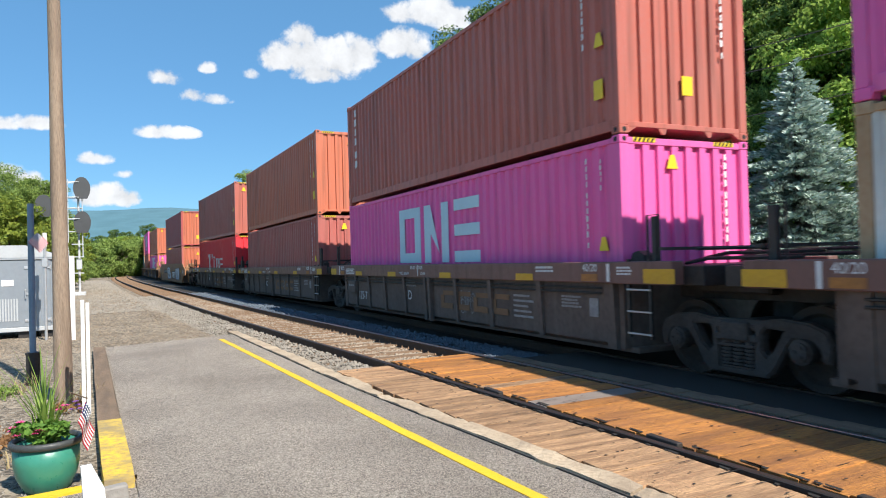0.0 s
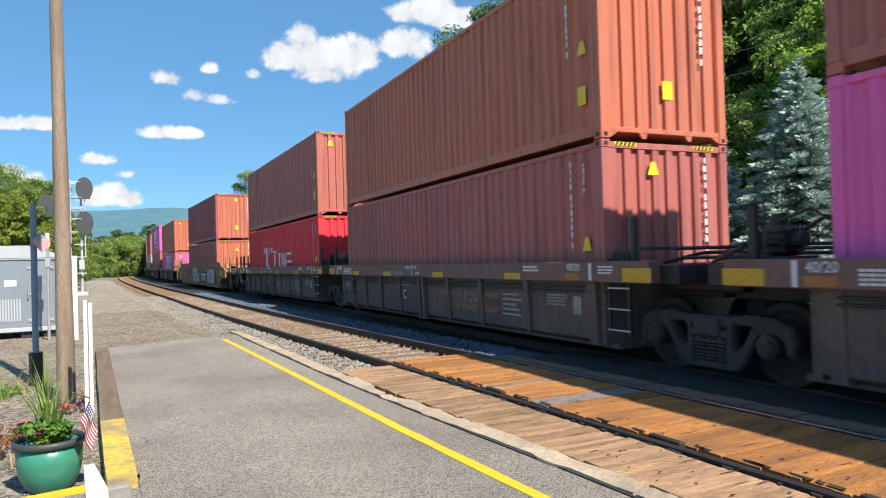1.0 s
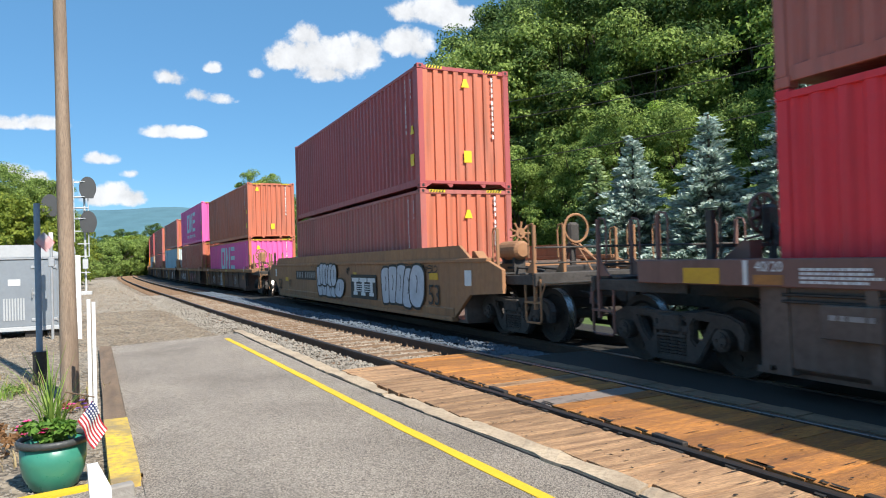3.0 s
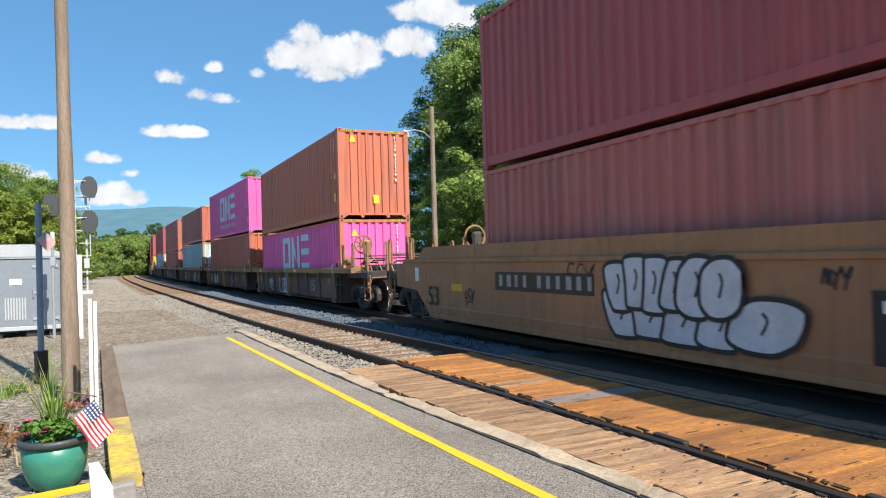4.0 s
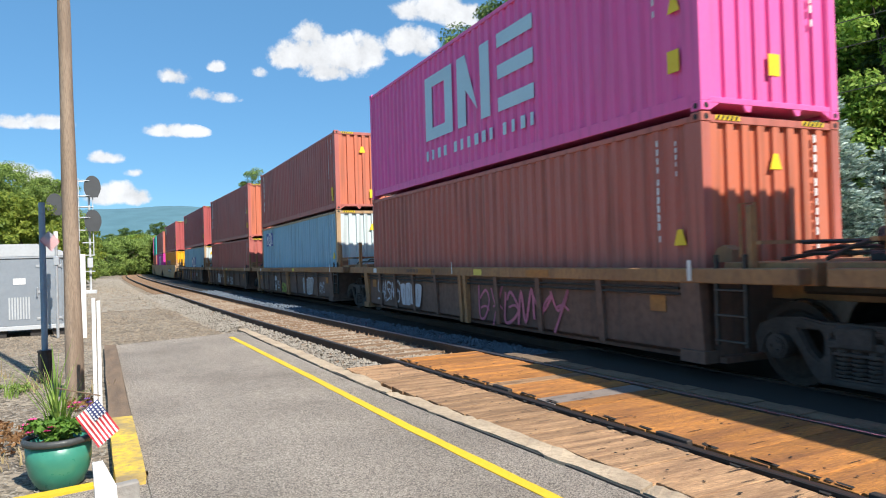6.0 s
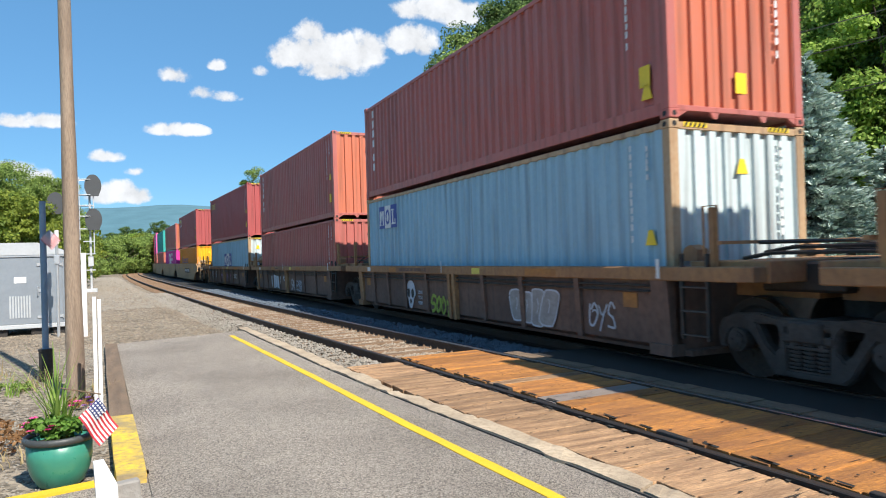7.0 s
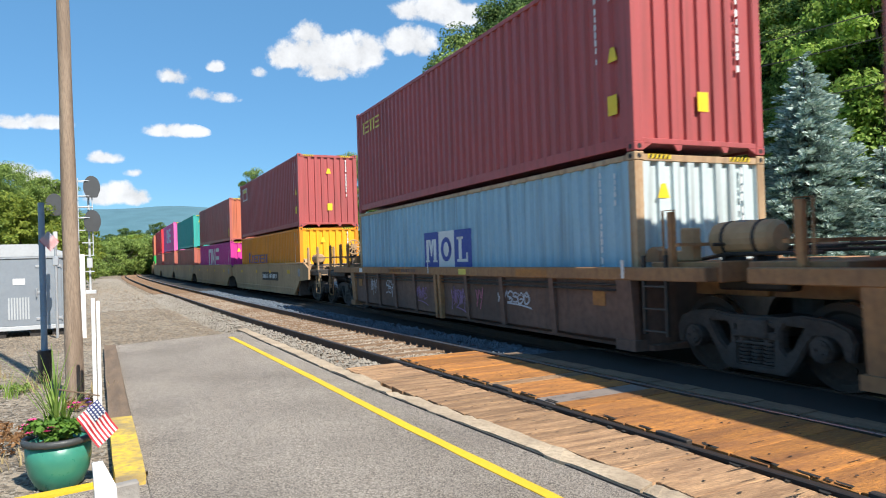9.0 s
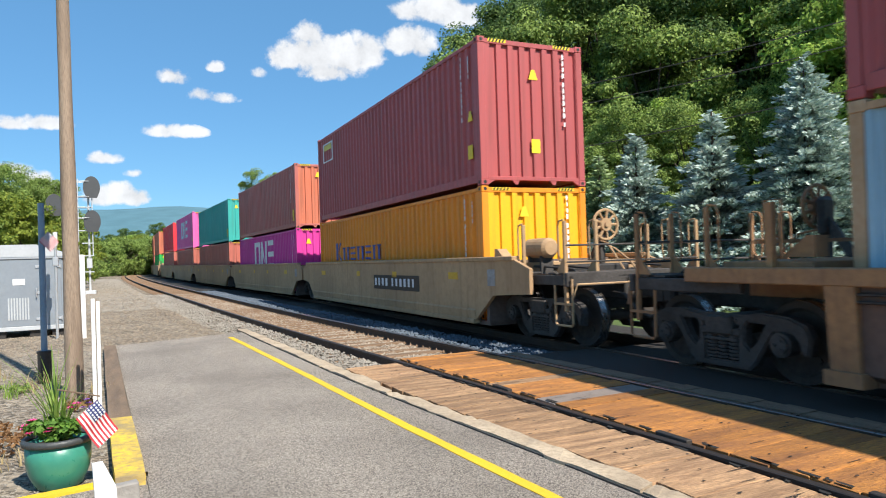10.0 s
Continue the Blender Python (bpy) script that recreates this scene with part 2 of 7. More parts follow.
pole_wood = material("weathered_pole", (0.38, 0.285, 0.205), 0.9, 0, (0.15, 0.105, 0.075), 1.0, 18, 0.75, 0.7, 20, stretch=(9, 9, 0.8))
blue_pole = material("blue_steel", (0.20, 0.29, 0.38), 0.5, 0.1, (0.12, 0.16, 0.21), 2, 20, 0.4, 0.05)
white_paint = material("white_paint", (0.80, 0.80, 0.78), 0.6, 0, (0.60, 0.58, 0.54), 2, 20, 0.35, 0.1)
galvanised = material("galvanised_steel", (0.55, 0.56, 0.57), 0.45, 0.6, (0.42, 0.43, 0.44), 3, 25, 0.4, 0.08)
alu = material("grey_enamel", (0.30, 0.33, 0.36), 0.4, 0.3, (0.22, 0.24, 0.265), 1.2, 16, 0.3, 0.04)
pale_alu = material("pale_enamel_roof", (0.52, 0.54, 0.55), 0.5, 0.15, (0.35, 0.36, 0.37), 1.2, 16, 0.3, 0.04)
black_disc = material("signal_black", (0.065, 0.068, 0.072), 0.6)
glaze = material("green_glaze", (0.045, 0.235, 0.165), 0.35, 0, (0.03, 0.18, 0.125), 4, 30, 0.4, 0.03)
pot_rim = material("dark_rim", (0.05, 0.055, 0.055), 0.5)
soil = material("soil", (0.06, 0.04, 0.025), 0.95)
pink_petal = material("pink_petal", (0.75, 0.10, 0.30), 0.6)
violet_petal = material("violet_petal", (0.30, 0.12, 0.45), 0.6)
flag_red = material("flag_red", (0.50, 0.03, 0.045), 0.7)
flag_white = material("flag_white", (0.78, 0.78, 0.78), 0.7)
flag_blue = material("flag_blue", (0.03, 0.045, 0.16), 0.7)
sticker = material("yellow_sticker", (0.82, 0.58, 0.02), 0.5, 0, (0.7, 0.48, 0.03), 4, 30, 0.3, 0)
orange_plate = material("orange_reflector", (0.62, 0.33, 0.02), 0.5, 0, (0.5, 0.25, 0.02), 4, 30, 0.4, 0)
white_mark = material("white_marking", (0.72, 0.72, 0.72), 0.6, 0, (0.55, 0.55, 0.55), 4, 30, 0.4, 0)
dull_mark = material("dull_marking", (0.36, 0.34, 0.33), 0.7, 0, (0.2, 0.18, 0.17), 4, 20, 0.6, 0)
pale_blue_mark = material("pale_blue_lettering", (0.50, 0.68, 0.76), 0.5, 0, (0.42, 0.58, 0.66), 2, 20, 0.4, 0)
blue_mark = material("deep_blue_sign", (0.02, 0.05, 0.32), 0.5, 0, (0.03, 0.06, 0.25), 3, 20, 0.4, 0)
yellow_mark = material("faded_yellow_logo", (0.70, 0.58, 0.10), 0.6, 0, (0.5, 0.4, 0.1), 4, 30, 0.4, 0)
black_mark = material("black_marking", (0.015, 0.015, 0.015), 0.6)
graffiti_white = material("graffiti_white", (0.55, 0.57, 0.62), 0.6, 0, (0.35, 0.36, 0.4), 3, 20, 0.5, 0)
graffiti_green = material("graffiti_green", (0.33, 0.42, 0.05), 0.6, 0, (0.2, 0.27, 0.04), 3, 20, 0.5, 0)
graffiti_violet = material("graffiti_violet", (0.30, 0.17, 0.33), 0.6, 0, (0.2, 0.12, 0.22), 3, 20, 0.5, 0)
graffiti_pink = material("graffiti_pink", (0.55, 0.16, 0.25), 0.6, 0, (0.3, 0.1, 0.16), 3, 20, 0.5, 0)
leaf_broad = leaf_material("broad_leaf", (0.048, 0.105, 0.023), (0.36, 0.47, 0.12), 0.4)
leaf_dark = leaf_material("dark_leaf", (0.022, 0.055, 0.018), (0.17, 0.26, 0.075), 0.36)
leaf_bright = leaf_material("bright_leaf", (0.15, 0.28, 0.045), (0.46, 0.60, 0.13), 0.5)
leaf_yellow = leaf_material("yellowing_leaf", (0.10, 0.165, 0.028), (0.32, 0.37, 0.06), 0.45)
leaf_spruce = leaf_material("blue_spruce_needle", (0.14, 0.21, 0.17), (0.57, 0.67, 0.60), 0.2)
leaf_spruce_green = leaf_material("green_spruce_needle", (0.13, 0.20, 0.09), (0.44, 0.55, 0.28), 0.25)
blade_mat = leaf_material("grass_blade", (0.11, 0.20, 0.03), (0.30, 0.42, 0.09))
dry_blade = leaf_material("dry_grass", (0.35, 0.25, 0.11), (0.50, 0.40, 0.22))
bark = material("bark", (0.10, 0.075, 0.055), 0.95, 0, (0.05, 0.038, 0.03), 2, 20, 0.6, 0.8, 20, stretch=(6, 6, 1))
# blue-green here is painted aerial haze over the woods
hill_mat = material("haze_tinted_hill", (0.085, 0.185, 0.225), 1.0, 0, (0.06, 0.14, 0.17), 0.02, 0.3, 0.7, 0)

# ---- mesh helpers ----
def mesh_ob(name, verts, faces, mat, parent=None, label="", kind="", place=None):
    me = bpy.data.meshes.new(name)
    me.from_pydata([tuple(v) for v in verts], [], faces)
    me.materials.append(mat)
    ob = new(name, me)
    if parent is not None:
        ob.parent = parent
    if place is not None:
        ob.matrix_basis = place
    if label or kind:
        tagged(ob, label, kind=kind)
    return ob


def part(name, bm, mat, parent, label="", place=None):
    me = bpy.data.meshes.new(name)
    bm.to_mesh(me)
    bm.free()
    me.materials.append(mat)
    ob = new(name, me)
    ob.parent = parent
    if place is not None:
        ob.matrix_basis = place
    if label:
        tagged(ob, label)
    return ob


def shared(name, me, mat, parent, place=None, label=""):
    """One more object on a mesh that others use too, with its own paint."""
    ob = new(name, me)
    ob.parent = parent
    if place is not None:
        ob.matrix_basis = place
    if mat is not None:
        ob.material_slots[0].link = "OBJECT"
        ob.material_slots[0].material = mat
    if label:
        tagged(ob, label)
    return ob


def as_mesh(name, bm, mat):
    me = bpy.data.meshes.new(name)
    bm.to_mesh(me)
    bm.free()
    me.materials.append(mat)
    return me


def box(bm, x0, x1, y0, y1, z0, z1, bevel=0.0):
    vs = bmesh.ops.create_cube(bm, size=1.0, matrix=Matrix.Translation(((x0 + x1) / 2, (y0 + y1) / 2, (z0 + z1) / 2))
                               @ Matrix.Diagonal((abs(x1 - x0), abs(y1 - y0), abs(z1 - z0), 1)))["verts"]
    if bevel:
        es = list({e for v in vs for e in v.link_edges})
        bmesh.ops.bevel(bm, geom=es, offset=bevel, segments=1, affect="EDGES")
    return bm


def cyl(bm, a, b, r, seg=12, r2=None):
    a, b = Vector(a), Vector(b)
    d = b - a
    m = Matrix.Translation((a + b) / 2) @ d.to_track_quat("Z", "Y").to_matrix().to_4x4()
    bmesh.ops.create_cone(bm, cap_ends=True, segments=seg, radius1=r, radius2=r if r2 is None else r2, depth=d.length, matrix=m)
    return bm


def prism(bm, outline, axis, a, b):
    """Extrude a closed outline (pairs) along an axis: 'x' takes (y, z), 'y' takes (x, z), 'z' takes (x, y)."""
    def put(p, d):
        return {"x": (d, p[0], p[1]), "y": (p[0], d, p[1]), "z": (p[0], p[1], d)}[axis]
    va = [bm.verts.new(put(p, a)) for p in outline]
    vb = [bm.verts.new(put(p, b)) for p in outline]
    n = len(outline)
    fs = [bm.faces.new(va), bm.faces.new(vb[::-1])]
    for i in range(n):
        fs.append(bm.faces.new((va[i], vb[i], vb[(i + 1) % n], va[(i + 1) % n])))
    bmesh.ops.recalc_face_normals(bm, faces=fs)
    return bm


def thing(name, label, category, group="", kind="", place=None):
    ob = new(name)
    ob.empty_display_size = 0.3
    tagged(ob, label, category, group, kind)
    if place is not None:
        ob.matrix_basis = place
    return ob


def tube(bm, pts, r, seg=6):
    """A bent rod through points, one skin from end to end."""
    pts = [Vector(p) for p in pts]
    side = None
    rings = []
    for i, p in enumerate(pts):
        d = (pts[min(i + 1, len(pts) - 1)] - pts[max(i - 1, 0)]).normalized()
        if side is None:
            side = d.orthogonal().normalized()
        side = (side - d * side.dot(d)).normalized() if (side - d * side.dot(d)).length > 1e-4 else d.orthogonal().normalized()
        up = d.cross(side)
        rings.append([bm.verts.new(p + (side * math.cos(k * 2 * math.pi / seg) + up * math.sin(k * 2 * math.pi / seg)) * r) for k in range(seg)])
    for a, b in zip(rings[:-1], rings[1:]):
        for k in range(seg):
            bm.faces.new((a[k], a[(k + 1) % seg], b[(k + 1) % seg], b[k]))
    bm.faces.new(rings[0][::-1])
    bm.faces.new(rings[-1])
    return bm


# ---- the two tracks in plan: y along the line, x across ----
NEAR_RAIL = ((-60, 7.0), (-30, 5.65), (-10, 4.62), (0, 4.13), (5, 3.87), (10, 3.54), (15, 3.14), (20, 2.78), (25, 2.48), (30, 2.22),
             (40, 1.67), (50, 1.14), (70, .25), (90, -.45), (105, -.72), (125, -.5), (148, .55), (166, 2.2), (200, 6.8), (240, 14.5), (300, 30))
TRAIN_LINE = ((-120, 9.6), (-60, 7.95), (-30, 7.6), (-10, 7.47), (0, 7.44), (10, 7.43), (15, 7.42), (20, 7.40), (25, 7.36), (30, 7.26),
              (40, 6.8), (50, 6.22), (60, 5.75), (75, 5.15), (90, 4.62), (105, 4.32), (125, 4.55), (148, 5.6), (166, 7.2), (200, 11.6),
              (240, 19), (300, 34.5), (360, 54))


class Line:
    """A smooth line in plan, with its length along it; s = 0 beside the camera."""
    def __init__(self, ctrl):
        c = np.array(ctrl, float)
        self.y = np.arange(c[0, 0], c[-1, 0] + .01, 1.0)
        x = np.interp(self.y, c[:, 0], c[:, 1])
        k = np.hanning(17)[1:-1]
        k /= k.sum()
        xp = np.concatenate([2 * x[0] - x[7:0:-1], x, 2 * x[-1] - x[-2:-9:-1]])
        self.x = np.convolve(xp, k, "valid")
        d = np.hypot(np.diff(self.x), np.diff(self.y))
        self.s = np.concatenate([[0], np.cumsum(d)])
        self.s -= np.interp(0, self.y, self.s)

    def at(self, s):
        return float(np.interp(s, self.s, self.x)), float(np.interp(s, self.s, self.y))

    def x_at(self, y):
        return float(np.interp(y, self.y, self.x))


near = Line(NEAR_RAIL)
train_line = Line(TRAIN_LINE)
GAUGE = 1.51            # between rail centres


def sag(y):
    """The main track falls away a little beyond the crossing."""
    return -min(.14, .006 * max(0.0, y - 14))


def rail(name, line, side, y0, y1, top, parent, label):
    """A rail of I section along a line, with a worn running band on its head."""
    prof = [(-.07, -.175), (.07, -.175), (.07, -.163), (.010, -.145), (.010, -.045), (.037, -.035), (.037, -.006), (.026, 0), (-.026, 0), (-.037, -.006),
            (-.037, -.035), (-.010, -.045), (-.010, -.145), (-.07, -.163)]
    verts, faces = [], []
    ys = np.concatenate([np.arange(y0, 40, 1.0), np.arange(40, y1, 2.5)])
    n = len(prof)
    for y in ys:
        x = line.x_at(y) + side
        drop = sag(y) if line is train_line else 0.0
        verts += [(x + u, y, w + drop) for u, w in prof]
    mats = []
    for i in range(len(ys) - 1):
        for j in range(n):
            a, b = i * n + j, i * n + (j + 1) % n
            faces.append((a, b, b + n, a + n))
            mats.append(1 if j in (6, 7, 8) else 0)
    ob = mesh_ob(name, verts, faces, rail_side, parent, label)
    ob.data.materials.append(top)
    ob.data.polygons.foreach_set("material_index", mats)
    return ob


# ---- ground: one sheet to the horizon ----
def ground_height(x, y):
    n = near.x_at(min(max(y, -60), 299))
    t = train_line.x_at(min(max(y, -119), 359))
    if x < n - 1.6:
        z = -0.05 + 0.02 * noise.noise((x * .5, y * .5, 0)) - max(0, min(1, (-x - 2) / 6)) * 0.06
    elif x < n - .9:
        z = -0.05 - 0.11 * (x - (n - 1.6)) / .7
    elif x < t + 2.4:
        z = -0.165 + 0.012 * noise.noise((x * 2, y * 2, 3))
    elif x < t + 6:
        z = -0.165 - 0.5 * (x - t - 2.4) / 3.6
    else:
        z = -0.66 + 0.4 * min(1, (x - t - 6) / 20)
    return z


def build_ground():
    xs = np.unique(np.concatenate([-np.geomspace(8, 4000, 22), np.arange(-8, 12, 0.4), np.geomspace(12, 4000, 24)]))
    ys = np.unique(np.concatenate([-np.geomspace(6, 4000, 18), np.arange(-6, 40, 0.6), np.geomspace(40, 4000, 60)]))
    verts = [(x, y, ground_height(x, y)) for y in ys for x in xs]
    faces, mats = [], []
    w = len(xs)
    for j in range(len(ys) - 1):
        for i in range(w - 1):
            faces.append((j * w + i, j * w + i + 1, (j + 1) * w + i + 1, (j + 1) * w + i))
            x, y = (xs[i] + xs[i + 1]) / 2, (ys[j] + ys[j + 1]) / 2
            yc = min(max(y, -60), 299)
            n, t = near.x_at(yc), train_line.x_at(yc)
            if x < -9 or x < n - 7 - max(0, 0.0 * y) or y > 170 and x < n - 4:
                mats.append(2 if y > 30 or x < -14 else 0)
            elif x < n + 1.7:
                mats.append(0)
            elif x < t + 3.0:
                # strip under and beside the train, darkened in colour for its shade
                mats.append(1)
            else:
                mats.append(2)
    ob = mesh_ob("ground", verts, faces, gravel_mat)
    ob.data.materials.append(shade_ballast)
    ob.data.materials.append(grass_mat)
    ob.data.polygons.foreach_set("material_index", mats)
    tagged(ob, "stony brown gravel ground with grass and oily ballast darkened for shade", "ground", kind="structure")
    return ob


ground = build_ground()

near_track = thing("near_track", "dark rusty rails of the siding on worn wooden ties", "track", kind="structure")
rail("rail", near, 0.0, -40, 290, rail_top_dull, near_track, "dark rusty steel rail with a dull head")
rail("rail", near, GAUGE, -40, 290, rail_top, near_track, "dark rusty steel rail with a shiny head")
far_track = thing("far_track", "oily main track rails under the moving train", "track", kind="structure")
rail("rail", train_line, -GAUGE / 2, -100, 350, rail_top, far_track, "worn steel rail with a polished head")
rail("rail", train_line, GAUGE / 2, -100, 350, rail_top, far_track, "worn steel rail with a polished head")

# ---- platform ----
def strip(name, pts_left, pts_right, z0, z1, mat, parent, label="", jag=0.0, bevel=True):
    """A long slab between two edge lines of (x, y)."""
    bm = bmesh.new()
    n = len(pts_left)
    rows = []
    for (lx, ly), (rx, ry) in zip(pts_left, pts_right):
        j1, j2 = random.uniform(-jag, jag), random.uniform(-jag, jag)
        rows.append([bm.verts.new((lx + j1, ly, z0)), bm.verts.new((lx + j1, ly, z1)), bm.verts.new((rx + j2, ry, z1 - random.uniform(0, jag))), bm.verts.new((rx + j2, ry, z0))])
    for a, b in zip(rows[:-1], rows[1:]):
        for i in range(4):
            bm.faces.new((a[i], a[(i + 1) % 4], b[(i + 1) % 4], b[i]))
    bm.faces.new(rows[0])
    bm.faces.new(rows[-1][::-1])
    bmesh.ops.recalc_face_normals(bm, faces=bm.faces)
    return part(name, bm, mat, parent, label)


def edge_x(y):
    """The platform's edge towards the track."""
    return float(np.interp(y, (-12, 3.4, 6.77, 9.0, 15.9), (3.55, 2.84, 2.55, 2.40, 2.09)))


def left_x(y):
    """The platform's edge away from the track."""
    return float(np.interp(y, (-12, 5.42, 7.38, 9.36, 14.08, 14.6), (.75, .07, -.016, -.093, -.272, -.29)))


platform = thing("platform", "worn grey asphalt platform with a yellow edge line", "platform", kind="structure")
PY = list(np.arange(-12, 14.01, 1.0)) + [14.55]
strip("asphalt_slab", [(left_x(y), y) for y in PY], [(edge_x(y) + (.02 if y < 14 else .01), y + (0.9 if y > 14.5 else 0.0)) for y in PY], -.3, 0.0, asphalt, platform)


def line_x(y):
    return float(np.interp(y, (-12, 3.72, 5.97, 8.95, 10.95, 14.48), (3.15, 2.36, 2.22, 2.09, 1.99, 1.81)))


YL = list(np.arange(-12, 14.4, .35)) + [14.55]
strip("edge_line", [(line_x(y) - .05, y) for y in YL], [(line_x(y) + .05, y) for y in YL], -.05, .006, yellow_paint, platform, "yellow painted edge line", jag=.004)
# concrete kerb blocks along the track side
ky = [-12, -9.6, -7.1, -4.8, -2.3, 0.3, 2.6, 3.45, 5.6, 7.3, 9.6, 12.6, 15.9]
for a, b in zip(ky[:-1], ky[1:]):
    ys = list(np.linspace(a + .012, b - .012, 15))
    strip("kerb_block", [(edge_x(y) + .03, y) for y in ys], [(edge_x(y) + .235 - (.08 if 6.9 < y < 7.7 else 0), y + .1) for y in ys], -.25,
          .028 + random.uniform(-.012, .012), concrete, platform, "broken-edged pale concrete kerb block" if a == 7.3 else "", jag=.02)
strip("kerb_base", [(edge_x(y) + .02, y) for y in PY], [(edge_x(y) + .035, y) for y in PY], -.2, .012, kerb_dark, platform, "dark gap beside the kerb")
# timber edging on the other side
edging = thing("timber_edging", "weathered timber edging with a worn yellow end", "edging", kind="structure")
TY = [7.42, 9.0, 10.5, 12.0, 13.3, 14.4]
strip("timber", [(left_x(y) - .21, y) for y in TY], [(left_x(y) - .01, y) for y in TY], -.2, .035, old_timber, edging, jag=.008)
TY = [5.3, 5.8, 6.3, 6.8, 7.4]
strip("timber", [(left_x(y) - .21, y) for y in TY], [(left_x(y) - .01, y) for y in TY], -.2, .06, worn_yellow, edging, "timber with flaking yellow paint", jag=.006)

# ---- timber crossing deck ----
deck = thing("crossing_deck", "rust-stained wooden plank crossing between the rails", "crossing", kind="structure")


def planks(u0, u1, y0, y1, mats, seed, z=-0.008, left_edge=None):
    rnd = random.Random(seed)
    y = y1
    while y > y0:
        w = rnd.choice((.22, .26, .30, .34))
        a, b = y - w + .0045, y
        lx = (left_edge(y) if left_edge else near.x_at(y) + u0) + rnd.uniform(0, .012)
        rx = near.x_at(y) + u1 - rnd.uniform(0, .012)
        skew = .05 * (rx - lx)
        zt = z + rnd.uniform(-.006, .006)
        bm = bmesh.new()
        c = .003
        low = [bm.verts.new(p) for p in ((lx, a, -.14), (rx, a + skew, -.14), (rx, b + skew, -.14), (lx, b, -.14))]
        mid = [bm.verts.new(p) for p in ((lx, a, zt - c), (rx, a + skew, zt - c), (rx, b + skew, zt - c), (lx, b, zt - c))]
        top = [bm.verts.new(p) for p in ((lx + c, a + c, zt), (rx - c, a + c + skew, zt), (rx - c, b - c + skew, zt), (lx + c, b - c, zt))]
        for r0, r1 in ((low, mid), (mid, top)):
            for i in range(4):
                bm.faces.new((r0[i], r0[(i + 1) % 4], r1[(i + 1) % 4], r1[i]))
        bm.faces.new(top)
        m = rnd.choice(mats)
        if mats[0] is plank_orange and (abs(y - 7.3) < .14 or abs(y - 6.35) < .16):
            m = plank_grey if y < 7 else plank_pale
        part("plank", bm, m, deck)
        y -= w


planks(0, -.10, -6, 9.35, (plank_pale,), 3, left_edge=lambda y: edge_x(y) + .30)
planks(.10, GAUGE - .085, -6, 9.75, (plank_orange, plank_orange, plank_orange, plank_orange), 5)
# darker timber colour stands in for deeper train shade on these planks
planks(GAUGE + .075, GAUGE + .34, -6, 9.3, (old_timber,), 8, z=.0)
# paving between the tracks, train shade put into its colour, and flange gaps
gap = [(near.x_at(y), y) for y in np.arange(-6, 9.6, 1.0)]
strip("paving", [(x + GAUGE + .35, y) for x, y in gap], [(6.58, y) for x, y in gap], -.16, -.012, shade_darkened_paving, deck, "paving between the tracks, coloured dark for the train's shade")
strip("paving", [(6.76, y) for x, y in gap], [(8.08, y) for x, y in gap], -.16, -.03, shade_darkened_paving, deck, "paving between the tracks, coloured dark for the train's shade")
# added near-black strips that give the flange gaps their shade
for u0, u1 in ((-.10, -.04), (.04, .102), (GAUGE - .088, GAUGE - .04)):
    strip("flange_filler", [(x + u0, y) for x, y in gap], [(x + u1, y) for x, y in gap], -.17, -.042, near_black, deck, "dark strip standing in for flangeway shade")
# small iron blocks in the flange gap
for y in (6.9, 4.35, 2.6):
    bm = bmesh.new()
    box(bm, near.x_at(y) + .04, near.x_at(y) + .10, y - .18, y + .18, -.1, .022, .006)
    part("flange_block", bm, iron, deck, "black iron block beside the rail")

def plank_wear(count, u0, u1, seed, left=None):
    """Dark knots, bolt holes and short splits: thin uneven flakes lying on the planks."""
    rs = random.Random(seed)
    v, f = [], []
    for _ in range(count):
        y = rs.uniform(1.0, 9.2)
        lo = left(y) if left else near.x_at(y) + u0
        x = rs.uniform(lo, near.x_at(y) + u1)
        split = rs.random() < .45
        a, b = (rs.uniform(.03, .16), rs.uniform(.003, .007)) if split else (rs.uniform(.008, .022), rs.uniform(.007, .016))
        c = len(v)
        for k in range(6):
            w = k * math.pi / 3
            v.append((x + a * math.cos(w) * rs.uniform(.7, 1.2), y + b * math.sin(w) * rs.uniform(.7, 1.2) + .05 * a * math.cos(w), .0015))
        f.append(tuple(range(c, c + 6)))
    ob = mesh_ob("plank_wear", v, f, near_black, deck, kind="stuff")
    return ob


plank_wear(130, 0, -.12, 31, left=lambda y: edge_x(y) + .32)
plank_wear(120, .14, GAUGE - .12, 32)
# splintered plank ends beside the rail
rs = random.Random(33)
v, f = [], []
for side, lo_u, hi_u in ((-1, -.135, -.098), (1, .10, .14)):
    y = 1.0
    while y < 9.3:
        y += rs.uniform(.05, .5)
        ln = rs.uniform(.04, .22)
        x = near.x_at(y)
        c = len(v)
        v += [(x + lo_u, y, .002), (x + hi_u, y + .01, .002), (x + hi_u, y + ln, .002), (x + lo_u + rs.uniform(0, .015), y + ln * .8, .002)]
        f.append((c, c + 1, c + 2, c + 3))
mesh_ob("splintered_edge", v, f, near_black, deck, kind="stuff")

# ties under the siding
bm = bmesh.new()
box(bm, -.53, 2.04, -.11, .11, -.31, -.135, .01)
tie_me = as_mesh("tie", bm, tie_mat)
y = 9.95
rnd = random.Random(4)
while y < 120:
    x = near.x_at(y)
    shared("tie", tie_me, None, near_track, pose(x + rnd.uniform(-.05, .05), y, rnd.uniform(-.012, .008), 0, 0, 3 + rnd.uniform(-1, 1)))
    y += .52
